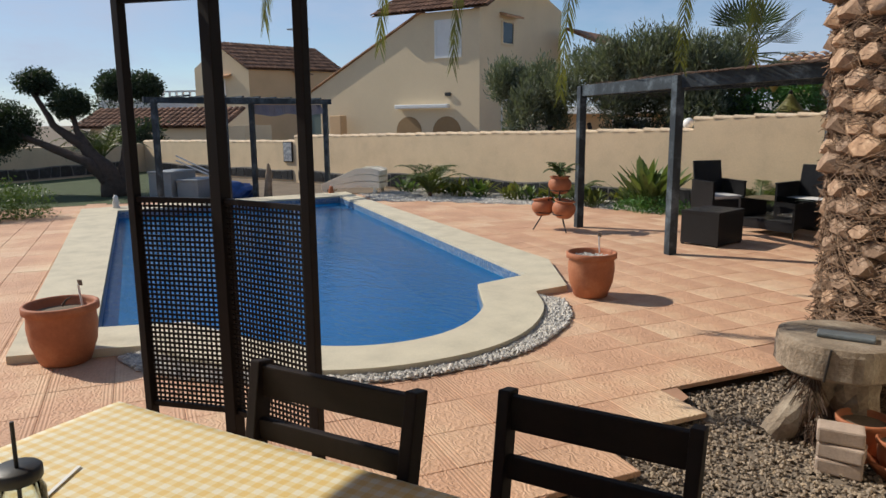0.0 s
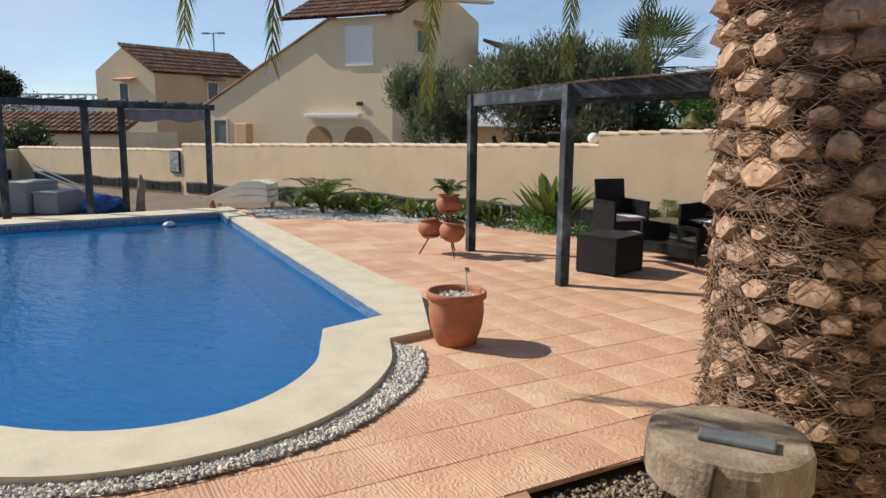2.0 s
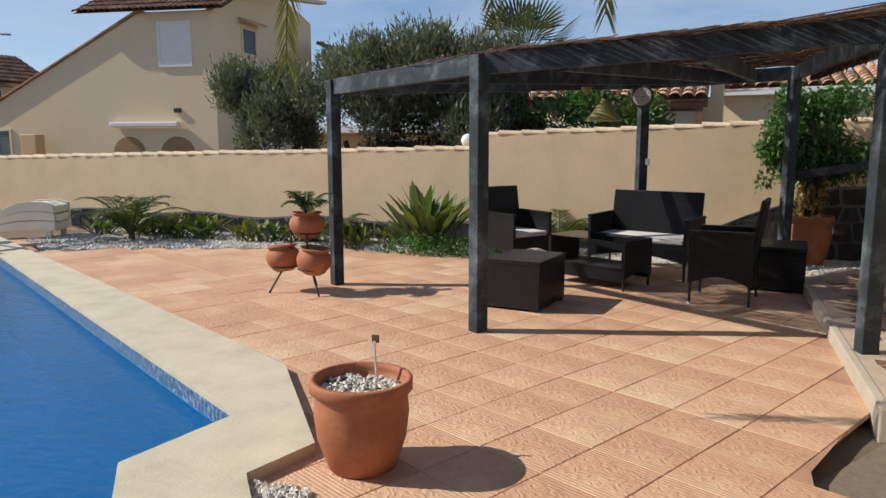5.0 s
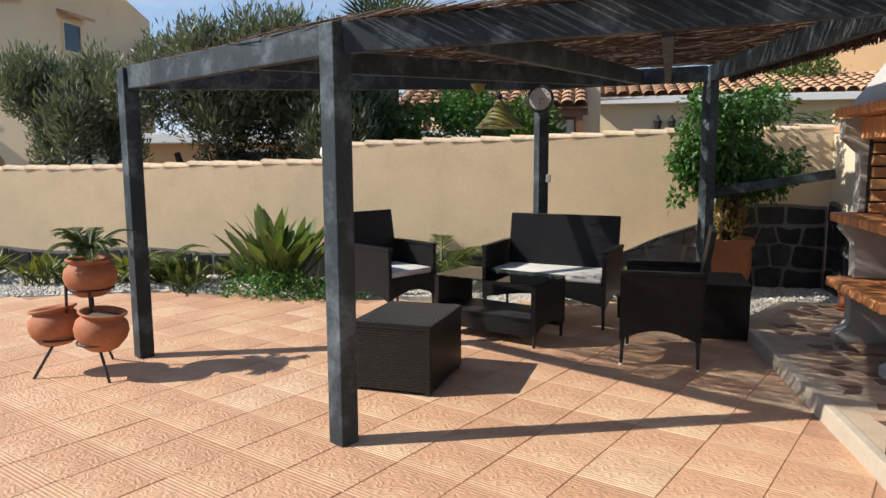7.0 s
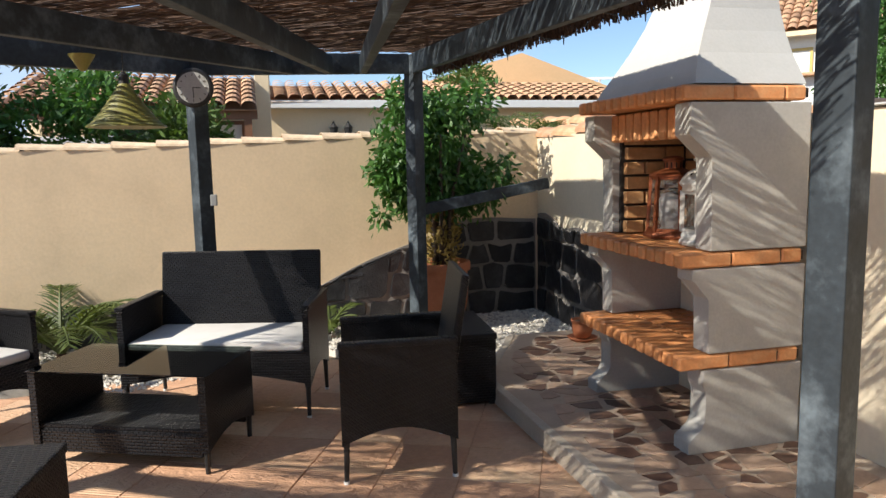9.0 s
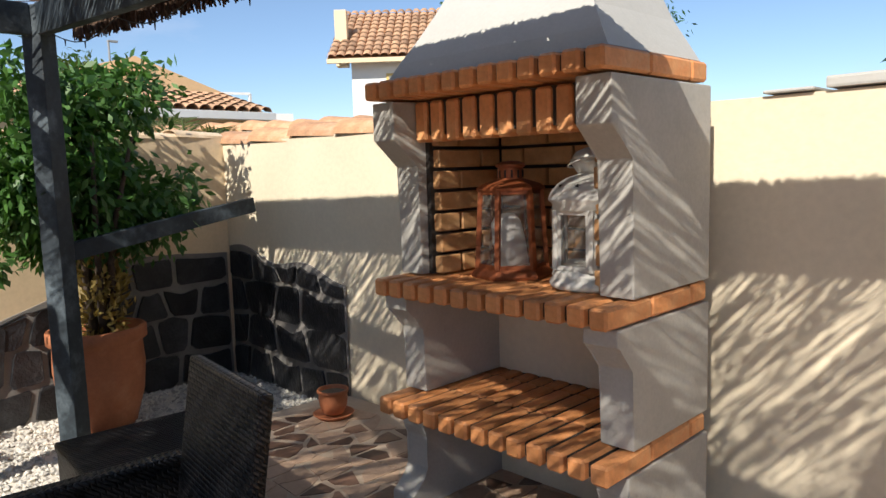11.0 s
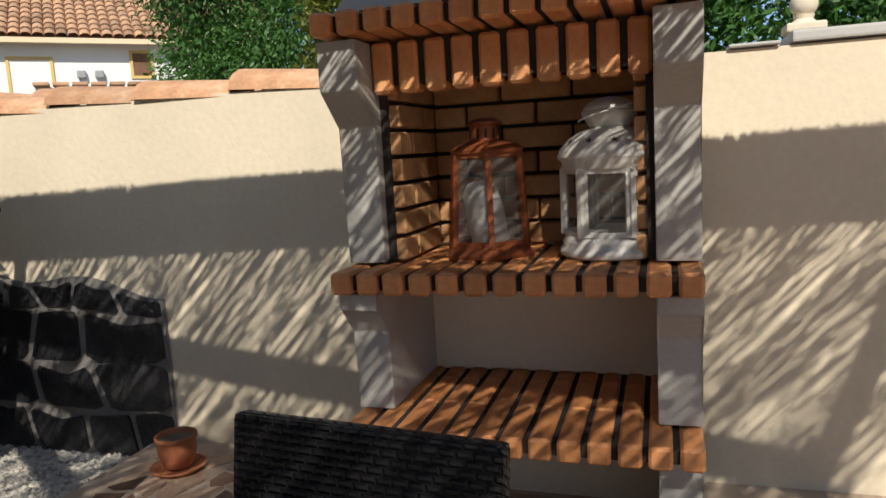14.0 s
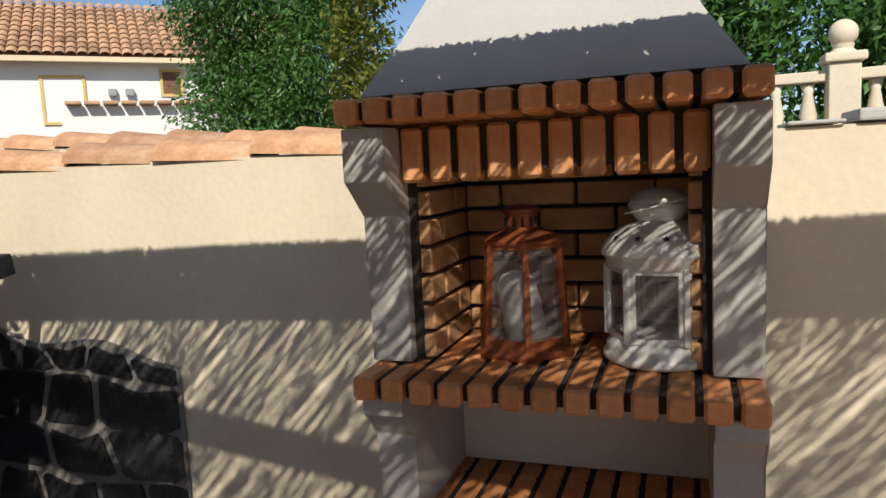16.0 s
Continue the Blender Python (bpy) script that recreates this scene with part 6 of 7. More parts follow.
part("trunk", tube(bmesh.new(), [(0, 0, 0), (0.03, 0, 0.25), (0.0, 0.05, 0.5), (0.03, 0.02, 0.7)], [0.09, 0.075, 0.07, 0.02], 9), M_LOG, dt)

# ---------- houses ----------
def tile_roof(name, p, u, v, cols, rows_n, material, parent, drop=0.03):
    """A roof slope of half-round tiles from the eave corner p, u along the eave, v up the slope; one mesh."""
    p, u, v = Vector(p), Vector(u), Vector(v)
    nrm = u.cross(v).normalized()
    if nrm.z < 0:
        nrm = -nrm
    verts, faces = [], []
    seg = 6
    cw = u.length / cols
    for c in range(cols):
        for r in range(rows_n):
            k = len(verts)
            for e in (0, 1):
                for j in range(seg + 1):
                    a = math.pi * j / seg
                    off = u * ((c + 0.5 - 0.5 * math.cos(a)) / cols)
                    h = 0.42 * cw * math.sin(a) + (drop if e == 0 else 0.0)
                    verts.append(tuple(p + off + v * ((r + e) / rows_n) + nrm * h))
            for j in range(seg):
                faces.append((k + j, k + j + 1, k + seg + 1 + j + 1, k + seg + 1 + j))
    k = len(verts)
    verts += [tuple(q - nrm * 0.02) for q in (p, p + u, p + u + v, p + v)]
    faces.append((k, k + 1, k + 2, k + 3))
    return tagged(mesh_part(name, verts, faces, material, parent, "curved clay roof tiles"), kind="stuff")


def opening(parent, o, du, width, height, z, material=None, frame=None, proud=0.03, arch=False):
    """A window set on a facade: o at its lower corner, du along the wall."""
    du = Vector((*du, 0)).normalized()
    nrm = Vector((du.y, -du.x, 0))
    c = Vector((*o, z))
    bm = bmesh.new()
    if arch:
        pts = [(0, 0), (width, 0), (width, height - width / 2)] + [(width / 2 + width / 2 * math.cos(a), height - width / 2 + width / 2 * math.sin(a)) for a in [math.pi * k / 14 for k in range(1, 14)]] + [(0, height - width / 2)]
    else:
        pts = [(0, 0), (width, 0), (width, height), (0, height)]
    a = [bm.verts.new(c + du * x + Vector((0, 0, y)) - nrm * 0.12) for x, y in pts]
    b = [bm.verts.new(c + du * x + Vector((0, 0, y)) + nrm * proud * 0.5) for x, y in pts]
    bm.faces.new(a)
    bm.faces.new(b)
    for k in range(len(pts)):
        bm.faces.new((a[k], a[(k + 1) % len(pts)], b[(k + 1) % len(pts)], b[k]))
    w = part("window" if not arch else "arch", bm, material or M_DARKW)
    into(parent, w)
    if frame:
        bm = bmesh.new()
        t = 0.07
        for x0, y0, x1, y1 in ((-t, -t, 0, height + t), (width, -t, width + t, height + t), (0, -t, width, 0), (0, height, width, height + t)):
            q = c + du * (x0 + x1) / 2 + Vector((0, 0, (y0 + y1) / 2)) + nrm * proud * 0.5
            box(bm, q, (x1 - x0, proud * 2, y1 - y0), (0, 0, math.degrees(math.atan2(du.y, du.x))))
        fr = part("window_frame", bm, frame)
        fr.parent = w
    return w


def facade(parent, outline, o, du, depth, material, name="wall"):
    """An upright wall slab with the given outline (along, height), its face at o."""
    du = Vector((*du, 0)).normalized()
    back = Vector((-du.y, du.x, 0)) * depth
    bm = bmesh.new()
    a = [bm.verts.new(Vector((*o, 0)) + du * x + Vector((0, 0, z))) for x, z in outline]
    b = [bm.verts.new(Vector((*o, 0)) + du * x + Vector((0, 0, z)) + back) for x, z in outline]
    bm.faces.new(a)
    bm.faces.new(list(reversed(b)))
    for k in range(len(outline)):
        bm.faces.new((a[k], a[(k + 1) % len(outline)], b[(k + 1) % len(outline)], b[k]))
    return into(parent, part(name, bm, material))


# large ochre villa
vil = thing("villa", pose(-17, 25, 0), "two-storey ochre rendered villa with a sweeping gable and tiled roof", "house")
K = Vector((-13.80, 22.93, 0))
FU = Vector((-0.977, -0.213, 0))
SU = Vector((-0.10, 0.995, 0))
L8 = K + FU * 8.5
facade(vil, [(0, -1.0), (8.5, -1.0), (8.5, 5.42), (6.05, 5.42), (0, 2.35)], (L8.x, L8.y), (0.977, 0.213), 0.3, M_HOUSE)
facade(vil, [(0, -1), (6.3, -1), (6.3, 6.0), (3.1, 6.9), (0, 5.42)], (K.x, K.y), (SU.x, SU.y), 0.3, M_HOUSE, "side_wall")
bk = K + FU * 2.45
facade(vil, [(0, -1), (3.0, -1), (3.0, 5.0), (0, 5.0)], (bk.x - 2.6, bk.y + 1.6), (0.977, 0.213), 0.3, M_HOUSEO, "rear_wall")
e0 = K + FU * 4.6 + Vector((0.1, -0.25, 5.42))
tile_roof("roof", e0, -FU * 5.0, Vector((-0.3, 3.2, 1.75)), 26, 9, M_ROOF, vil)
for o in vil.children:
    if o.name.startswith("roof"):
        o.matrix_parent_inverse = vil.matrix_world.inverted()
# tile coping down the sweeping gable
for k in range(17):
    s = (k + 0.5) / 17
    c = K + FU * (2.45 + 6.05 * s) + Vector((0, 0, 5.45 - 3.07 * s + 0.03)) + Vector((-0.02, 0.12, 0))
    into(vil, part("coping_tile", boxes([(c, (0.42, 0.42, 0.05), (0, -27, 12.3))], 0.012), M_ROOFL))
du = (0.977, 0.213)


def at_front(u):
    q = K + FU * u
    return (q.x, q.y)


opening(vil, at_front(1.78), du, 0.98, 1.22, 3.83, M_WHITE, M_WHITE)
# arches are shallow slabs; the shade of their recess is in the colour
opening(vil, at_front(3.62), du, 1.15, 1.75, -0.1, mat("shaded_arch", (0.34, 0.22, 0.11), 0.9, 0.1, 2, 20, 0.1), arch=True)
opening(vil, at_front(1.98), du, 1.22, 1.75, -0.1, mat("shaded_arch_b", (0.34, 0.22, 0.11), 0.9, 0.1, 2, 20, 0.1), arch=True)
opening(vil, at_front(7.95), du, 0.6, 1.1, 0.75, mat("green_shutter", (0.12, 0.16, 0.14), 0.6, 0.1, 4, 40, 0.1), M_HOUSE)
aw = K + FU * 2.35
into(vil, part("awning_box", boxes([((aw.x, aw.y - 0.14, 2.02), (2.35, 0.22, 0.15), (0, 0, 12.3))], 0.03), M_WHITE))
into(vil, part("chimney_pot", boxes([(((K + FU * 5.9).x, (K + FU * 5.9).y - 0.6, 1.35), (0.55, 0.4, 0.75), (0, 0, 12.3))], 0.03), M_HOUSEO))
into(vil, part("vent", boxes([(((K + FU * 1.3).x, (K + FU * 1.3).y - 0.03, 2.45), (0.22, 0.06, 0.13), (0, 0, 12.3))]), M_IRON))
sq = K + SU * 1.55
opening(vil, (sq.x, sq.y), (SU.x, SU.y), 0.75, 0.75, 4.35, M_DARKW, M_HOUSE)
opening(vil, (sq.x - 0.02, sq.y), (SU.x, SU.y), 1.0, 1.0, 1.2, M_DARKW, M_WHITE)
into(vil, part("window_canopy", boxes([((sq.x + 0.12, sq.y + 0.4, 5.35), (0.4, 1.2, 0.08), (0, 18, 4))], 0.01), M_ROOFL))
into(vil, part("eave", boxes([((K.x + 0.10, K.y + 3.1, 6.35), (0.35, 6.6, 0.12), (7, 0, 4))], 0.02), M_HOUSE))
rp = K + Vector((0.0, 4.4, 4.3))
into(vil, part("rear_wing_roof", boxes([((rp.x + 2.2, rp.y + 3.0, 4.2), (4.6, 4.0, 0.12), (0, 24, 5))], 0.01), M_ROOF))

# farther peach house
ph = thing("peach_house", pose(-36, 30, 0), "peach rendered house with a brown tiled gable roof", "house")
C2, GU, LU = Vector((-34.1, 26.48, 0)), Vector((-0.962, -0.273, 0)), Vector((-0.19, 0.982, 0))
q = C2 + GU * 4.25
facade(ph, [(0, -1), (4.25, -1), (4.25, 4.6), (2.1, 6.05), (0, 4.75)], (q.x, q.y), (0.962, 0.273), 0.3, M_HOUSE)
facade(ph, [(0, -1), (8.4, -1), (8.4, 4.95), (0, 4.6)], (C2.x, C2.y), (LU.x, LU.y), 0.3, M_HOUSEO, "side_wall")
a = C2 + Vector((0.25, -0.25, 4.55))
tile_roof("roof", a, LU * 8.9 + Vector((0, 0, 0.3)), GU * 2.4 + Vector((0, 0, 1.6)), 30, 7, M_ROOF, ph)
for o in ph.children:
    if o.name.startswith("roof"):
        o.matrix_parent_inverse = ph.matrix_world.inverted()
q = C2 + GU * 2.5
opening(ph, (q.x, q.y), (0.962, 0.273), 0.6, 0.9, 3.1, M_DARKW, M_WHITE)
q = C2 + LU * 4.0
opening(ph, (q.x, q.y), (LU.x, LU.y), 0.8, 1.0, 3.3, M_DARKW, M_WHITE)
into(ph, part("window_canopy", boxes([((q.x + 0.2, q.y + 0.4, 4.55), (0.5, 1.4, 0.1), (0, 15, 11))], 0.01), M_ROOFL))
q = C2 + GU * 1.9
into(ph, part("window_canopy", boxes([((q.x, q.y - 0.2, 4.25), (1.3, 0.5, 0.1), (15, 0, 15))], 0.01), M_ROOFL))

# low neighbours to the left
ln1 = thing("low_house", pose(-31, 19, 0), "low ochre house with a brown tiled hip roof", "house")
facade(ln1, [(0, -1), (8.5, -1), (8.5, 1.35), (0, 1.35)], (-35.0, 17.6), (0.86, 0.51), 3.0, M_HOUSE)
tile_roof("roof", (-35.6, 16.9, 1.25), Vector((7.2, 4.3, 0)), Vector((-0.9, 1.9, 0.95)), 26, 5, M_ROOF, ln1)
for o in ln1.children:
    if o.name.startswith("roof"):
        o.matrix_parent_inverse = ln1.matrix_world.inverted()
wb2 = thing("white_terrace", pose(-44, 30, 0), "distant white building with a roof terrace balustrade", "house")
facade(wb2, [(0, -1), (12, -1), (12, 3.2), (0, 3.2)], (-52, 25), (0.86, 0.51), 4, M_HOUSEW)
for k in range(22):
    into(wb2, part("baluster", boxes([((-51.8 + 0.46 * k, 25.0 + 0.273 * k, 3.45), (0.12, 0.12, 0.5))]), M_HOUSEW))
into(wb2, part("handrail", bar(bmesh.new(), (-51.9, 25.0, 3.75), (-41.6, 31.1, 3.75), 0.2, 0.12), M_HOUSEW))
lp = thing("street_lamp", pose(-46.9, 39.7, -0.05), "tall street lamp with twin heads behind the houses", "street lamp")
part("pole", tube(bmesh.new(), [(0, 0, 0), (0, 0, 9.2)], [0.09, 0.06], 8), M_PLASTICG, lp)
part("arm", tube(bmesh.new(), [(-0.5, -0.3, 9.1), (0.5, 0.3, 9.2)], 0.04, 6), M_PLASTICG, lp)
for s in (-1, 1):
    part("lamp_head", boxes([((s * 0.55, s * 0.33, 9.15), (0.6, 0.25, 0.12), (0, 0, 30))], 0.03), M_PLASTICG, lp)
# hills with the blue haze of distance put into their colour
hill = bmesh.new()
for k in range(41):
    s = k / 40
    x, y = -420 + 160 * s, 180 + 260 * s
    h = 30 * math.sin(math.pi * s) ** 0.7 * (0.7 + 0.3 * noise.noise(Vector((s * 6, 0, 0)))) + 1
    a = [hill.verts.new((x, y, -2)), hill.verts.new((x, y, h)), hill.verts.new((x - 60, y + 40, -2))]
    if k:
        hill.faces.new((prev[0], a[0], a[1], prev[1]))
        hill.faces.new((prev[1], a[1], a[2], prev[2]))
    prev = a
structure(part("backdrop_hills", hill, mat("hazy_hills", (0.20, 0.25, 0.33), 1.0, 0.1, 0.02, 0.1, 0.0)), "hazy blue hills on the horizon", "hills")
for x, y, z, r in ((-46, 24, 1.0, 2.2), (-40, 21, 0.6, 1.6), (-26, 16.0, 0.5, 1.0), (-50, 44, 4.2, 1.6)):
    t = thing("distant_tree", pose(x, y, -0.05), "dark green tree among the far houses", "tree")
    part("trunk", tube(bmesh.new(), [(0, 0, 0), (0, 0, max(z, 0.6))], [0.15, 0.1], 6), M_TRUNK, t)
    rg = random.Random(int(x))
    leaves("crown", [(rg.uniform(-r, r) * 0.6, rg.uniform(-r, r) * 0.6, z + rg.uniform(0, r) * 0.8, r * 0.55, 0.9) for _ in range(8)], 1800, 0.22, M_OLIVED, t, seed=int(-x))

# low outbuilding behind the olive trees
ob1 = thing("outbuilding", pose(-5.0, 20.0, 0), "low orange rendered outbuilding with a pale flat roof", "house")
facade(ob1, [(0, -0.1), (7.2, -0.1), (7.2, 1.62), (0, 1.62)], (-8.6, 19.6), (0.99, 0.10), 2.6, M_HOUSEO)
into(ob1, part("roof_slab", boxes([((-5.1, 21.2, 1.72), (7.7, 3.2, 0.20), (0, 0, 5.8))], 0.02), M_HOUSEW, label="pale flat roof slab"))
opening(ob1, (-6.6, 19.80), (0.99, 0.10), 0.9, 1.5, -0.05, M_DARKW, M_WHITE)

# houses behind the back wall
nh = thing("neighbour_bungalow", pose(2, 24, 0), "ochre bungalow with pale clay tiled roofs and a timber porch", "house")
facade(nh, [(0, -1), (8.2, -1), (8.2, 2.50), (0, 2.50)], (0.62, 23.6), (1.0, 0.02), 3.0, M_HOUSE)
into(nh, part("eave_board", boxes([((4.6, 23.45, 2.56), (8.3, 0.25, 0.16))], 0.01), M_WHITE))
tile_roof("roof", (0.5, 23.3, 2.62), Vector((8.2, 0.1, 0)), Vector((0, 2.2, 0.55)), 30, 7, M_ROOFL, nh)
tile_roof("porch_roof", (-3.3, 20.2, 2.24), Vector((3.75, 0.2, 0)), Vector((-0.05, 2.6, 0.80)), 15, 8, M_ROOFL, nh)
for o in nh.children:
    if "roof" in o.name:
        o.matrix_parent_inverse = nh.matrix_world.inverted()
M_PORCH = mat("brown_timber", (0.17, 0.075, 0.035), 0.6, 0.25, 6, 50, 0.2)
for a, b in (((-3.3, 20.35, 2.16), (0.45, 20.55, 2.16)), ((-0.95, 20.5, -0.05), (-0.95, 20.5, 2.1)), ((0.30, 20.55, -0.05), (0.30, 20.55, 2.1)), ((-2.6, 20.4, -0.05), (-2.6, 20.4, 2.1))):
    up = (0, 0, 1) if a[2] > 1 else (0, 1, 0)
    into(nh, part("porch_beam", bar(bmesh.new(), a, b, 0.12, 0.14, up=up), M_PORCH))
facade(nh, [(0, -1), (3.9, -1), (3.9, 2.4), (0, 2.4)], (-3.4, 22.2), (1.0, 0.04), 0.3, M_HOUSE, "porch_wall")
opening(nh, (-0.85, 22.3), (1, 0.04), 1.0, 1.6, 0.5, M_HOUSEW, M_PORCH)
opening(nh, (-2.3, 22.24), (1, 0.04), 1.0, 1.3, 0.8, M_HOUSEW, M_PORCH)
into(nh, part("chimney", boxes([((0.55, 22.6, 2.4), (0.28, 0.3, 1.6))], 0.02), M_HOUSE))
for x in (1.95, 2.25):
    lt = part("wall_lantern", lathe(bmesh.new(), [(0.02, 0), (0.06, 0.05), (0.085, 0.22), (0.10, 0.24), (0.03, 0.32), (0.01, 0.38)], 8, (x, 23.48, 1.85)), M_IRON)
    into(nh, lt)
gh = thing("gabled_house", pose(7, 31, 0), "pale peach gabled house with a low clay roof", "house")
facade(gh, [(0, -1), (7.5, -1), (7.5, 3.5), (4.6, 4.6), (0, 3.3)], (3.8, 30.2), (1.0, -0.16), 4.0, M_HOUSEO)
tile_roof("roof", (3.9, 28.6, 3.0), Vector((5.0, -0.6, 0)), Vector((0.3, 2.2, 0.8)), 20, 6, M_ROOFL, gh)
for o in gh.children:
    if "roof" in o.name:
        o.matrix_parent_inverse = gh.matrix_world.inverted()
db = thing("distant_white_house", pose(20, 50, 0), "distant white flat-roofed house with a roof frame", "house")
facade(db, [(0, -1), (9, -1), (9, 5.2), (0, 5.2)], (17.5, 52), (0.95, -0.3), 5.0, M_HOUSEW)
for x0 in (0.6, 2.6, 4.6):
    into(db, part("roof_frame_post", boxes([((19 + x0, 51.6 - 0.3 * x0, 5.8), (0.15, 0.15, 1.2))]), M_HOUSEW))
into(db, part("roof_frame_beam", bar(bmesh.new(), (19.6, 51.4, 6.4), (23.6, 50.2, 6.4), 0.15, 0.15), M_HOUSEW))
for x, y, h in ((11.0, 45.0, 8.6), (14.5, 48.0, 8.4), (15.5, 50.0, 7.4)):
    t = thing("street_lamp", pose(x, y, -0.05), "thin lamp mast on the skyline", "street lamp")
    part("pole", tube(bmesh.new(), [(0, 0, 0), (0, 0, h)], [0.08, 0.05], 6), M_PLASTICG, t)
    part("lamp_head", boxes([((0.2, 0, h), (0.5, 0.2, 0.1))], 0.02), M_PLASTICG, t)
rb = thing("round_bush", pose(5.6, 25.5, 0), "round dark green bush beside the bungalow", "shrub")
leaves("foliage", [(rng.uniform(-0.8, 0.8), rng.uniform(-0.4, 0.4), rng.uniform(2.6, 3.7), 0.6, 0.9) for _ in range(10)], 3500, 0.14, M_GREEN, rb, seed=61)

# white villa behind the barbecue
wv = thing("white_villa", pose(16, 25, 0), "white villa with a pale clay tiled roof", "house")
WA, WU = Vector((13.58, 26.21, 0)), Vector((0.668, -0.744, 0))
facade(wv, [(0, -1), (7.5, -1), (7.5, 4.15), (0, 4.15)], (WA.x, WA.y), (WU.x, WU.y), 4.0, M_HOUSEW)
e = WA + WU * -0.6 + Vector((-0.35, -0.3, 4.15))
tile_roof("roof", e, WU * 8.4, Vector((2.6, 2.35, 1.95)), 34, 11, M_ROOFL, wv)
for o in wv.children:
    if "roof" in o.name:
        o.matrix_parent_inverse = wv.matrix_world.inverted()
into(wv, part("eave_board", bar(bmesh.new(), e + Vector((0.05, 0.05, -0.05)), e + WU * 8.4 + Vector((0.05, 0.05, -0.05)), 0.12, 0.12), M_HOUSE))
M_YEL = mat("yellow_trim", (0.62, 0.45, 0.16), 0.8, 0.08, 2, 30, 0.1)
q = WA + WU * 1.05
opening(wv, (q.x, q.y), (WU.x, WU.y), 0.85, 1.05, 2.65, M_HOUSEW, M_YEL)
q = WA + WU * 3.75
opening(wv, (q.x, q.y), (WU.x, WU.y), 0.42, 0.55, 3.32, M_PORCH, M_YEL)
for s in (2.55, 2.95):
    q = WA + WU * s + Vector((-0.06, -0.06, 3.35))
    into(wv, part("wall_planter", boxes([(q, (0.2, 0.15, 0.18), (0, 0, -48))], 0.03), M_PLASTICG))
q = WA + WU * -0.1
into(wv, part("chimney", boxes([((q.x + 0.4, q.y + 0.7, 4.9), (0.35, 0.35, 1.6), (0, 0, -48))], 0.02), M_HOUSE))
facade(wv, [(0, 1.4), (3.2, 1.4), (3.2, 2.75), (0, 2.75)], (12.45, 23.15), (0.66, -0.75), 0.5, M_HOUSEW, "low_wall")
for k in range(9):
    c = Vector((12.6 + 0.235 * k, 22.95 - 0.267 * k, 2.80))
    into(wv, part("cap_tile", boxes([(c, (0.3, 0.5, 0.07), (0, 0, -48))], 0.02), M_ROOFL))
# seen across the street: set back and turned a little
def set_back(ob, s, turn, lift):
    c = Vector((0.5, 11.25, 1.35))
    ob.matrix_world = Matrix.Translation(c + Vector((0, 0, lift))) @ Matrix.Rotation(radians(turn), 4, "Z") @ Matrix.Scale(s, 4) @ Matrix.Translation(-c) @ ob.matrix_world


set_back(wv, 1.45, 1.9, 0.45)
set_back(t1, 1.5, 0.0, 0.0)
set_back(t2, 1.5, 0.0, 0.0)
# balustrade beside the hedge
bl = thing("balustrade", pose(6.0, 10.2, 0), "cream stone balustrade with a ball-topped pier", "balustrade")
into(bl, part("pier", boxes([((5.96, 10.28, 0.95), (0.19, 0.19, 2.0)), ], 0.01), M_WALLW))
into(bl, part("pier_cap", boxes([((5.96, 10.28, 1.98), (0.25, 0.25, 0.06)), ], 0.015), M_WALLW))
into(bl, part("neck", lathe(bmesh.new(), [(0.09, 0), (0.06, 0.03), (0.07, 0.06)], 20, (5.96, 10.28, 2.01)), M_WALLW))
bm = bmesh.new()
bmesh.ops.create_uvsphere(bm, u_segments=24, v_segments=16, radius=0.09, matrix=pose(5.96, 10.28, 2.14))
into(bl, part("ball", bm, M_WALLW, smooth=True))
into(bl, part("handrail", bar(bmesh.new(), (6.02, 10.75, 1.87), (5.86, 8.2, 1.87), 0.16, 0.07, bevel=0.01), M_WALLW))
for k in range(12):
    y = 10.68 - 0.2 * k
    if abs(y - 10.28) < 0.13:
        continue
    into(bl, part("baluster", lathe(bmesh.new(), [(0.045, 1.45), (0.03, 1.50), (0.055, 1.62), (0.03, 1.76), (0.045, 1.83)], 12, (6.0 - 0.06 * (10.7 - y) / 2.5, y, 0)), M_WALLW, smooth=True))
into(bl, part("plinth", boxes([((5.95, 9.5, 0.72), (0.2, 2.6, 1.46))], 0.01), M_HOUSEW))


set_back(bl, 1.78, 0.0, 0.04)
set_back(t3, 1.55, 0.0, 0.0)

# neighbour's low tiled wall just beyond the cream one
nw = wall_run("wall_neighbour", (3.86, 18.0), (3.86, 11.6), 1.83, 1.55, 0.2, M_WALLW, "neighbour's rendered wall with clay tile coping", 1)

# ---------- beds, gravel, lawn ----------
structure(part("lawn", prism(bmesh.new(), [(-9.9, 5.6), (-10.6, 8.2), (-11.8, 10.4), (-14.0, 12.4), (-19.5, 13.1), (-14.0, -1.0)], -0.20, -0.035), mat("lawn", (0.05, 0.072, 0.022), 0.95, 0.4, 5, 80, 0.6, 0.02)), "patchy green lawn beyond the pool", "lawn")
BED_BACK = [(-8.2, 12.1), (-7.0, 11.65), (-5.0, 12.62), (-3.7, 13.22), (-1.9, 13.25), (0.9, 13.75), (1.72, 12.75), (2.2, 13.35), (2.85, 13.3), (2.85, 14.48), (-2.1, 14.2), (-8.0, 13.85)]
bm = bmesh.new()
prism(bm, BED_BACK, -0.06, 0.004)
structure(part("gravel_bed_back", bm, M_GRAVELW), "white gravel planting bed along the wall", "gravel bed")
NEAR_BED = [(-0.6, 12.9), (0.9, 13.75), (1.72, 12.75), (2.2, 13.35), (2.85, 13.3), (2.85, 14.48), (-0.6, 14.28)]
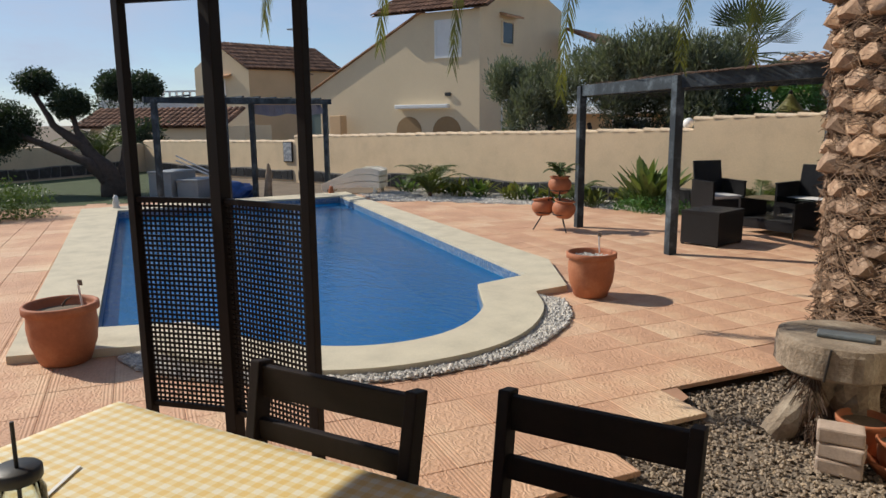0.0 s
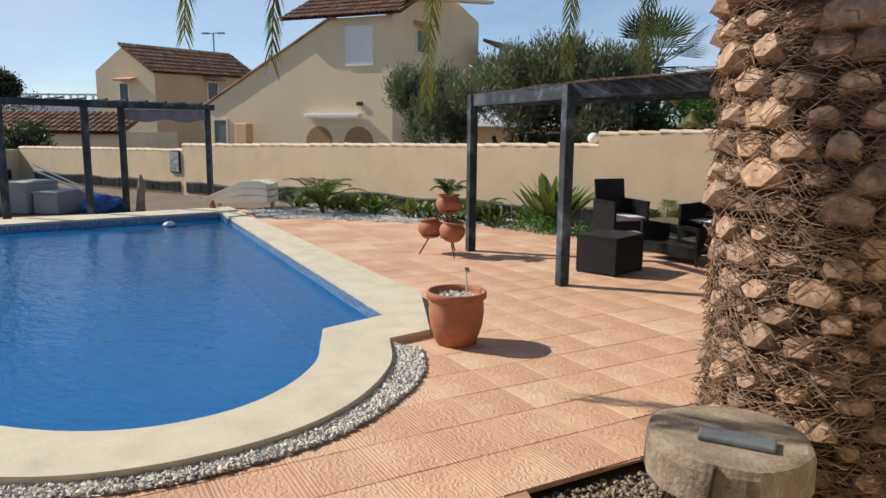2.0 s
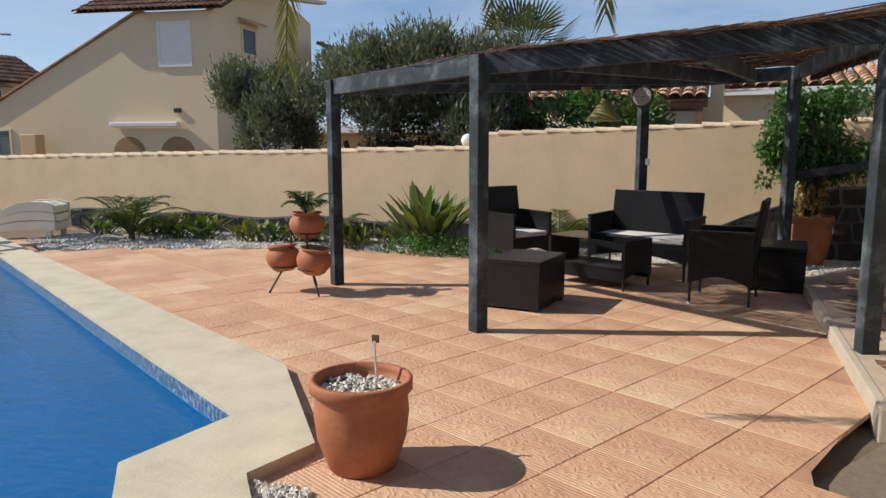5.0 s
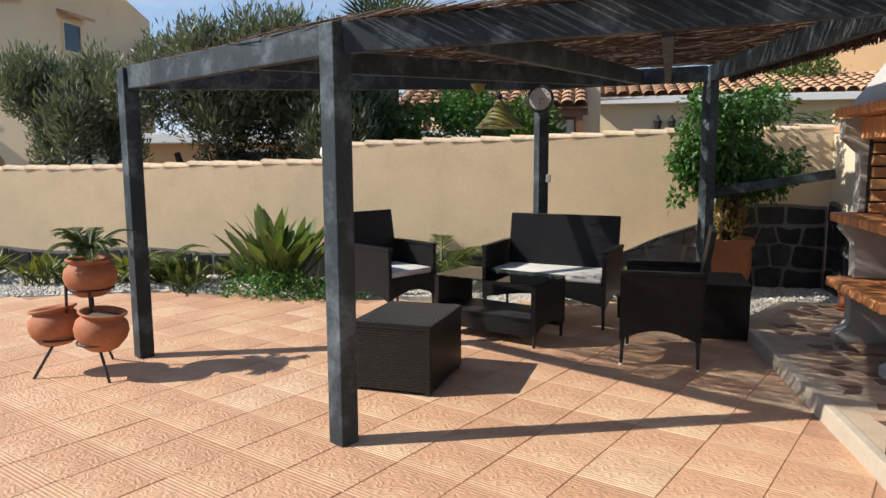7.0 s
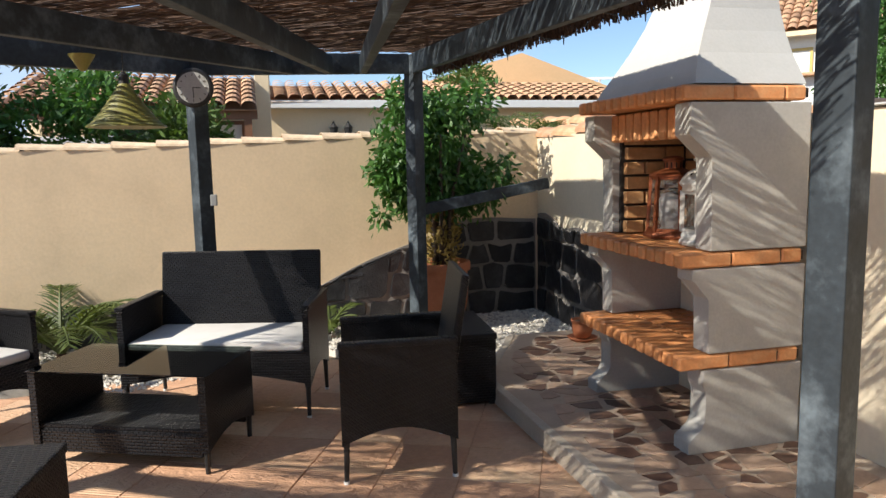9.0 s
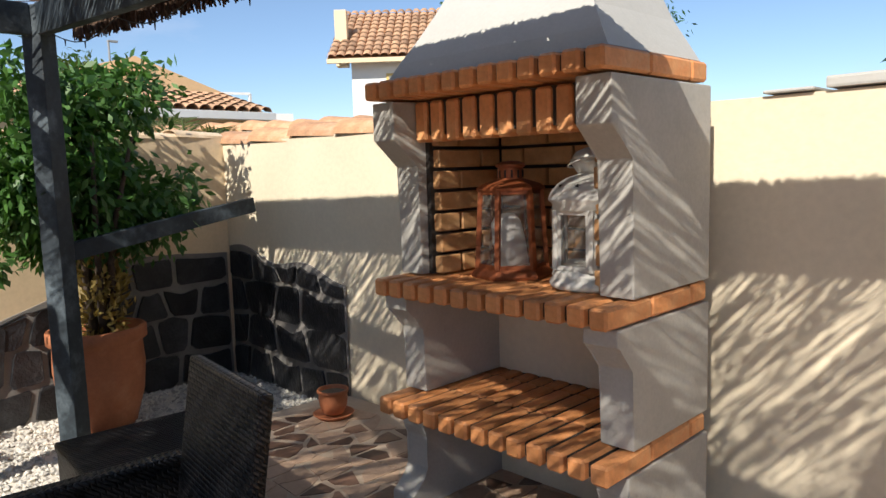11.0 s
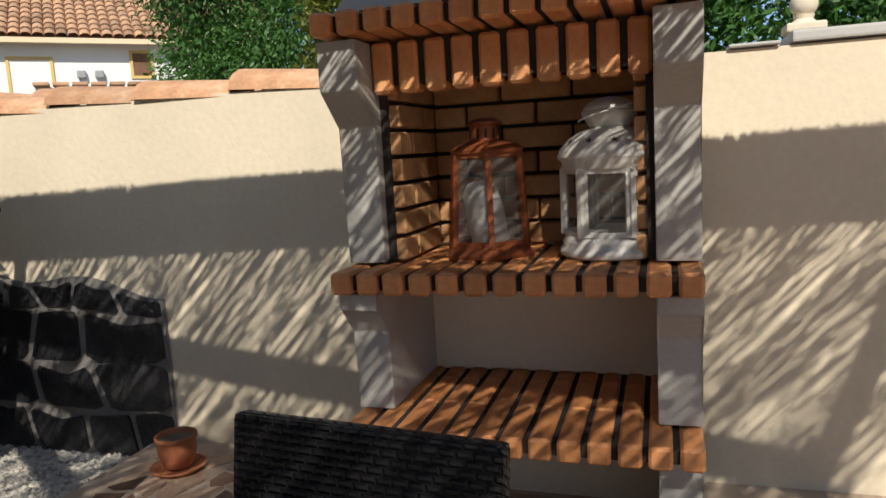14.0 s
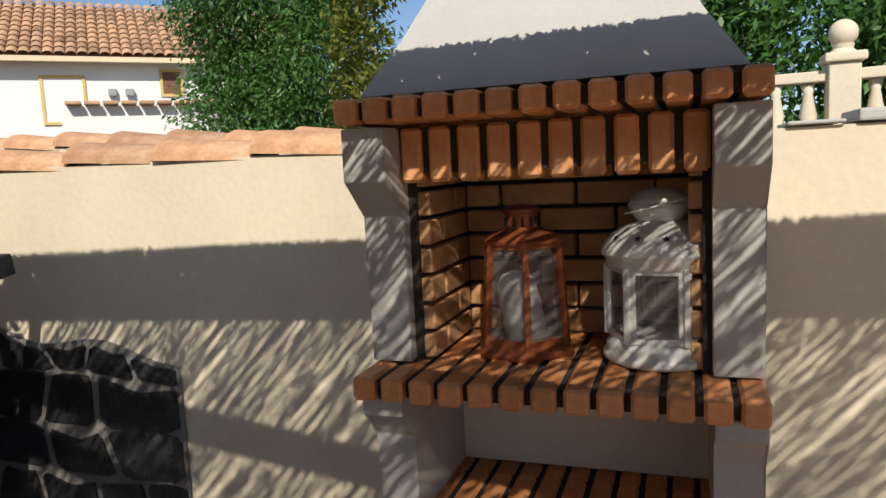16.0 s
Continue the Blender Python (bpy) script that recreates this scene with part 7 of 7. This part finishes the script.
tagged(pebble_mesh("bed_gravel", scatter(NEAR_BED, 9000, 3), 0.017, 0.0, M_GRAVELW), "loose white gravel under the ficus", "gravel", kind="stuff")
tagged(pebble_mesh("bed_gravel", scatter(BED_BACK[:6] + BED_BACK[9:], 11000, 4, holes=(NEAR_BED,)), 0.022, 0.0, M_GRAVELW), "loose white gravel between the border plants", "gravel", kind="stuff")
BED_PALM = [(1.31, 3.4), (2.86, 3.4), (2.86, 9.0), (1.82, 9.0), (1.47, 8.4), (1.47, 6.8), (1.20, 6.26), (1.31, 6.18)]
structure(part("gravel_bed_palm", prism(bmesh.new(), BED_PALM, -0.12, -0.052), M_GRAVELB), "tan gravel bed round the palm", "gravel bed")
tagged(pebble_mesh("palm_gravel", scatter([(1.32, 4.2), (2.86, 4.2), (2.86, 8.2), (1.48, 8.2), (1.48, 6.82), (1.20, 6.27), (1.32, 6.19)], 17000, 5), 0.014, -0.052, M_GRAVELB, heap=0.01), "loose tan gravel round the palm", "gravel", kind="stuff")
# gravel margin round the rounded end of the pool
OUTER = spline([(-0.30, 7.47), (0.02, 7.07), (0.19, 6.55), (0.23, 6.10), (0.15, 5.72), (-0.02, 5.32), (-0.34, 4.93), (-0.80, 4.60), (-1.25, 4.42), (-1.62, 4.42)])
MARGIN = OUTER + [p for p in reversed(COPING[:COPING.index((-2.05, 3.93))])]
structure(part("gravel_margin", flat_fill(MARGIN, None, 0.017), M_GRAVELW, recalc=False), "white gravel margin beside the pool coping", "gravel bed")
tagged(pebble_mesh("pool_gravel", scatter(MARGIN, 9000, 6, holes=(COPING,)), 0.015, 0.016, M_GRAVELW, heap=0.01), "white gravel margin round the pool coping", "gravel", kind="stuff")

# mosaic band under the coping
n = len(WATER)
cx, cy = -4.5, 7.5
bm = bmesh.new()
for k in range(n):
    (x0, y0), (x1, y1) = WATER[k], WATER[(k + 1) % n]
    ln = math.hypot(x1 - x0, y1 - y0)
    q = max(1, int(ln / 0.05))
    ix, iy = -(y1 - y0) / ln * 0.004, (x1 - x0) / ln * 0.004
    if not inside(WATER, (x0 + x1) / 2 + ix * 20, (y0 + y1) / 2 + iy * 20):
        ix, iy = -ix, -iy
    for j in range(q):
        a, b = (j + 0.06) / q, (j + 0.94) / q
        for z0 in (-0.060, -0.012):
            v = [bm.verts.new((x0 + (x1 - x0) * s + ix, y0 + (y1 - y0) * s + iy, z)) for s, z in ((a, z0), (b, z0), (b, z0 + 0.044), (a, z0 + 0.044))]
            bm.faces.new(v)
tagged(into(pool, part("mosaic_band", bm, M_BAND, label="blue and white mosaic waterline")), kind="stuff")

# ---------- slate cladding and wall caps ----------
def slate(owner, origin, du, length, top, sw, sh, seed, name="stone"):
    """Large split slate pieces in wavering courses with broken joints over a wall's foot; top(s): height along it."""
    rg = random.Random(seed)
    o, d = Vector((*origin, 0)), Vector((*du, 0)).normalized()
    nrm = Vector((d.y, -d.x, 0))
    hmax = max(top(length * k / 40) for k in range(41))
    rows_n = max(1, round(hmax / sh))

    def course(r, s):
        """Height of the joint under course r."""
        if r == 0:
            return 0.0
        return hmax * r / rows_n + 0.20 * sh * noise.noise(Vector((s * 2.1, r * 7.3, seed)))

    gap = 0.013
    for r in range(rows_n):
        s0, lean0 = 0.0, 0.0
        while s0 < length - 0.04:
            w = sw * rg.uniform(0.65, 1.35)
            s1 = length if length - (s0 + w) < 0.45 * sw else s0 + w
            lean1 = rg.uniform(-0.16, 0.16) * sh if s1 < length else 0.0
            q = [(s0 - lean0, course(r, s0)), (s1 - lean1, course(r, s1)), (s1 + lean1, course(r + 1, s1)), (s0 + lean0, course(r + 1, s0))]
            mid = ((s0 + s1) / 2, course(r + 1, (s0 + s1) / 2) + rg.uniform(-0.15, 0.15) * sh)
            q.insert(3, mid)
            last = course(r + 2, s0) > top(s0) + 0.5 * sh
            q = [(a, min(b if not last or k < 2 else max(b, top(a)), top(a) + rg.uniform(-0.012, 0.012))) for k, (a, b) in enumerate(q)]
            s0, lean0 = s1, lean1
            if max(q[2][1], q[4][1]) - min(q[0][1], q[1][1]) < 0.055:
                continue
            m = Vector((sum(p[0] for p in q) / 5, sum(p[1] for p in q) / 5))
            cut_back = [Vector(p) + (m - Vector(p)).normalized() * gap * 1.35 for p in q]
            ring = []
            for k in range(5):
                a, b, c = cut_back[k - 1], cut_back[k], cut_back[(k + 1) % 5]
                ring += [b.lerp(a, rg.uniform(0.06, 0.16)), b.lerp(c, rg.uniform(0.06, 0.16))]
            th = rg.uniform(0.016, 0.032)
            bm = bmesh.new()
            lo = [bm.verts.new(o + d * p[0] + Vector((0, 0, p[1]))) for p in ring]
            hi = [bm.verts.new(o + d * (m[0] + (p[0] - m[0]) * 0.965) + Vector((0, 0, m[1] + (p[1] - m[1]) * 0.965)) + nrm * (th + rg.uniform(-0.004, 0.004))) for p in ring]
            bm.faces.new(hi)
            for k in range(10):
                bm.faces.new((lo[k], lo[(k + 1) % 10], hi[(k + 1) % 10], hi[k]))
            ob = part(name, bm, M_SLATE)
            ob.parent = owner
    # mortar behind, following the uneven top
    bm = bmesh.new()
    prev = None
    for k in range(31):
        s = length * k / 30
        t = top(s) + 0.014
        cur = [bm.verts.new(o + d * s + nrm * 0.012), bm.verts.new(o + d * s + nrm * 0.012 + Vector((0, 0, t))), bm.verts.new(o + d * s + Vector((0, 0, t)))]
        if prev:
            bm.faces.new((prev[0], cur[0], cur[1], prev[1]))
            bm.faces.new((prev[1], cur[1], cur[2], prev[2]))
        prev = cur
    ob = part("mortar", bm, M_MORTAR)
    ob.parent = owner


W_HIGH, W_MID, W_LOW, W_BBQ = bpy.data.objects["wall_back_high"], bpy.data.objects["wall_back_mid"], bpy.data.objects["wall_back_low"], bpy.data.objects["wall_barbecue"]
W_LEFT = bpy.data.objects["wall_left"]
slate(W_BBQ, (WX, 14.47), (0, -1), 1.27, lambda s: 0.86 - 0.10 * s + 0.03 * math.sin(9 * s), 0.27, 0.235, 1)


def high_top(s):
    x = -2.13 + s
    return 0.29 + 0.54 * max(0.0, min(1, (x - 0.76) / 1.35)) + 0.015 * math.sin(6 * x)


slate(W_HIGH, BACK_S, (5.0, 0.28), 4.98, high_top, 0.27, 0.22, 2)
slate(W_MID, (-9.2, 13.80), (10.17, 0.60), 7.1, lambda s: 0.28 + 0.03 * math.sin(3 * s), 0.28, 0.28, 3)
slate(W_LOW, (-19.0, 13.24), (7.5, 0.42), 6.6, lambda s: 0.24 + 0.02 * math.sin(3 * s), 0.30, 0.25, 4)
slate(W_LEFT, (-15.4, 1.886), (-6.3, 16.2), 11.8, lambda s: 0.30 + 0.02 * math.sin(3 * s), 0.42, 0.30, 6)
slate(W_MID, (-12.2, 13.626), (10.17, 0.60), 3.0, lambda s: 0.24 + 0.02 * math.sin(3 * s), 0.30, 0.25, 5)


def cap_mesh(length, r, rise, material):
    bm = bmesh.new()
    rings = []
    for e in (0, 1):
        rr = r * (1.0 if e == 0 else 0.86)
        rings.append([[bm.verts.new((length * (e - 0.5), -q * math.cos(math.pi * k / 8), rise * q * math.sin(math.pi * k / 8))) for k in range(9)] for q in (rr, rr - 0.014)])
    for k in range(8):
        bm.faces.new((rings[0][0][k], rings[0][0][k + 1], rings[1][0][k + 1], rings[1][0][k]))
        bm.faces.new((rings[0][1][k + 1], rings[0][1][k], rings[1][1][k], rings[1][1][k + 1]))
        for e in (0, 1):
            bm.faces.new((rings[e][0][k + 1], rings[e][0][k], rings[e][1][k], rings[e][1][k + 1]))
    bmesh.ops.recalc_face_normals(bm, faces=bm.faces)
    me = bpy.data.meshes.new("cap_tile")
    bm.to_mesh(me)
    bm.free()
    me.materials.append(material)
    return me


def caps(owner, p, q, zp, zq, length, r, seed, rise=0.42, material=M_CAPP):
    rg = random.Random(seed)
    me = cap_mesh(length * 1.08, r, rise, material)
    p, q = Vector((*p, zp)), Vector((*q, zq))
    d = q - p
    side = Vector((-d.y, d.x, 0)).normalized()
    n = int(d.length / length)
    ang = math.atan2(d.y, d.x)
    for k in range(n):
        ob = new("cap_tile", me)
        ob.parent = owner
        ob.location = p + d * ((k + 0.5) / n) + side * 0.11 + Vector((0, 0, rg.uniform(-0.006, 0.008)))
        ob.rotation_euler = (rg.uniform(-0.03, 0.03), 0.045 + rg.uniform(-0.015, 0.015) - math.atan2(d.z, d.xy.length), ang + rg.uniform(-0.015, 0.015))


caps(W_HIGH, BACK_S, BACK_R, 1.455, 1.595, 0.31, 0.125, 1)
caps(W_MID, BACK_L, BACK_S, 1.095, 1.275, 0.29, 0.125, 2)
caps(W_LOW, (-19.8, 13.2), BACK_L, 0.895, 0.975, 0.29, 0.125, 3)
caps(W_BBQ, (WX, 14.6), (WX, 11.9), 1.545, 1.53, 0.40, 0.13, 4, 0.68, M_CAP)

caps(nw, (3.86, 18.0), (3.86, 11.6), 1.825, 1.545, 0.40, 0.13, 6, 0.68, M_CAP)

# crumbling plaster cap on the near part of the cream wall
wn2 = bpy.data.objects["wall_barbecue_near"]
bm = bmesh.new()
for y0, y1, h in ((11.0, 10.85, 0.012), (10.82, 9.9, 0.035), (9.85, 8.0, 0.03)):
    box(bm, (WX + 0.11, (y0 + y1) / 2, 1.535 + 0.05 * (11.0 - (y0 + y1) / 2) / 14 + h / 2), (0.26, y0 - y1, h), (0, 0, 0), 0.008)
o = part("plaster_cap", bm, M_CONCW)
o.parent = wn2

# ---------- crazy paving on the plinth ----------
plat = bpy.data.objects["barbecue_platform"]
rg = random.Random(9)
M_KERB = mat("kerb_concrete", (0.46, 0.40, 0.32), 0.85, 0.15, 6, 80, 0.3)
PLAN = [(1.87, 9.05), (2.86, 9.05), (2.86, 13.26), (2.24, 13.26), (1.79, 12.44)]
M_CRAZY = mat("crazy_paving", (0.17, 0.095, 0.065), 0.5, 0.35, 12, 60, 0.25, piece=0.45)
M_CRAZYT = mat("tan_paving", (0.45, 0.31, 0.22), 0.55, 0.2, 9, 60, 0.2, piece=0.2)
gx, gy = 9, 38
pts = {}
for i in range(gx + 1):
    for j in range(gy + 1):
        pts[i, j] = (1.76 + 1.12 * i / gx + rg.uniform(-0.05, 0.05), 9.0 + 4.3 * j / gy + rg.uniform(-0.04, 0.04))
for i in range(gx):
    for j in range(gy):
        q = [pts[i, j], pts[i + 1, j], pts[i + 1, j + 1], pts[i, j + 1]]
        m = (sum(p[0] for p in q) / 4, sum(p[1] for p in q) / 4)
        if not all(inside(PLAN, *p) for p in q) or rg.random() < 0.05:
            continue
        dark = rg.random() < 0.42
        lo, hi = (0.66, 0.88) if dark else (0.88, 0.97)
        k0 = rg.randrange(4)
        a, b, c = Vector(q[k0 - 1]), Vector(q[k0]), Vector(q[(k0 + 1) % 4])
        q[k0:k0 + 1] = [tuple(b.lerp(a, rg.uniform(0.3, 0.6))), tuple(b.lerp(c, rg.uniform(0.3, 0.6)))]
        q = [(m[0] + (p[0] - m[0]) * rg.uniform(lo, hi), m[1] + (p[1] - m[1]) * rg.uniform(lo, hi)) for p in q]
        bm = bmesh.new()
        prism(bm, q, 0.098, 0.1035)
        ob = part("paving_stone", bm, M_CRAZY if dark else M_CRAZYT)
        ob.parent = plat

# smooth concrete kerb along the plinth
for p, q in (((1.812, 9.0), (1.715, 12.42)), ((1.715, 12.42), (2.19, 13.3))):
    o = part("kerb", bar(bmesh.new(), (*p, 0.022), (*q, 0.022), 0.05, 0.168, bevel=0.008), M_KERB)
    o.parent = plat

# ---------- terrace tiles ----------
# moulded relief: scrolls over the middle of each tile, a band of fine ridges along two of its edges
TS, TILE_TURN = 0.3415, radians(-24.4)
tn, tl = M_TILE.node_tree.nodes, M_TILE.node_tree.links
tw, tb2, tco, tsep = tn.new("ShaderNodeTexWave"), tn.new("ShaderNodeBump"), tn.new("ShaderNodeTexCoord"), tn.new("ShaderNodeSeparateXYZ")
tw.wave_type = "RINGS"
tw.inputs["Scale"].default_value, tw.inputs["Distortion"].default_value, tw.inputs["Detail"].default_value, tw.inputs["Detail Scale"].default_value = 9.0, 13.0, 2.0, 1.9
tb2.inputs["Strength"].default_value, tb2.inputs["Distance"].default_value = 0.42, 0.006
tl.new(tco.outputs["Object"], tw.inputs["Vector"])
tl.new(tco.outputs["Object"], tsep.inputs[0])


def tile_math(op, a, b=None):
    q = tn.new("ShaderNodeMath")
    q.operation = op
    for k, v in enumerate((a, b)):
        if isinstance(v, (int, float)):
            q.inputs[k].default_value = v
        elif v is not None:
            tl.new(v, q.inputs[k])
    return q.outputs[0]


across = tile_math("FRACT", tile_math("ADD", tile_math("DIVIDE", tsep.outputs["Y"], TS), 0.5))
band = tile_math("GREATER_THAN", tile_math("ABSOLUTE", tile_math("SUBTRACT", across, 0.5)), 0.33)
ridge = tile_math("ADD", tile_math("MULTIPLY", tile_math("SINE", tile_math("MULTIPLY", across, 113.0)), 0.4), 0.5)
scroll = tile_math("MULTIPLY", tw.outputs["Fac"], tile_math("SUBTRACT", 1.0, band))
tl.new(tile_math("ADD", scroll, tile_math("MULTIPLY", band, ridge)), tb2.inputs["Height"])
old = tn["Principled BSDF"].inputs["Normal"].links[0].from_socket
tl.new(old, tb2.inputs["Normal"])
tl.new(tb2.outputs["Normal"], tn["Principled BSDF"].inputs["Normal"])
terr = bpy.data.objects["terrace_floor"]
bm = bmesh.new()
box(bm, (0, 0, 0), (TS - 0.0022, TS - 0.0022, 0.024))
bmesh.ops.bevel(bm, geom=[e for e in bm.edges if all(v.co.z > 0 for v in e.verts)], offset=0.003, segments=1, affect="EDGES")
tile_me = bpy.data.meshes.new("tile")
bm.to_mesh(tile_me)
bm.free()
tile_me.materials.append(M_TILE)
vv = [tuple(v.co) for v in tile_me.vertices]
ff = [tuple(p.vertices) for p in tile_me.polygons]
rest_v, rest_f = [], []
U0, W0 = -4.23 + TS / 2, 8.47 + TS / 2
ct, sn = math.cos(TILE_TURN), math.sin(TILE_TURN)
rg = random.Random(31)
for i in range(-50, 40):
    for j in range(-20, 60):
        u, w = -4.23 + TS * (i + 0.5), 8.47 + TS * (j + 0.5)
        x, y = u * ct - w * sn, u * sn + w * ct
        if not inside(TERRACE, x, y) or inside(WATER, x, y):
            continue
        corners = [(x + a * ct - b * sn, y + a * sn + b * ct) for a in (-TS / 2, TS / 2) for b in (-TS / 2, TS / 2)]
        if any(inside(WATER, *c) for c in corners) or y < 2.0:
            continue
        z = rg.uniform(-0.0012, 0.0012)
        w += {0: 0.0035, -1: -0.0035}.get(j, 0.0)      # one wider joint across the terrace
        x, y = u * ct - w * sn, u * sn + w * ct
        if -2.1 < x < 2.0 and 6.9 < y < 12.6:
            ob = new("tile", tile_me)
            ob.parent = terr
            ob.location, ob.rotation_euler = (x, y, z), (0, 0, TILE_TURN)
        else:
            k = len(rest_v)
            rest_v += [(u - U0 + a, w - W0 + b, z + c) for a, b, c in vv]
            rest_f += [tuple(k + q for q in f) for f in ff]
rest = tagged(mesh_part("tiles", rest_v, rest_f, M_TILE, terr), kind="stuff")
rest.location, rest.rotation_euler = (U0 * ct - W0 * sn, U0 * sn + W0 * ct, 0), (0, 0, TILE_TURN)
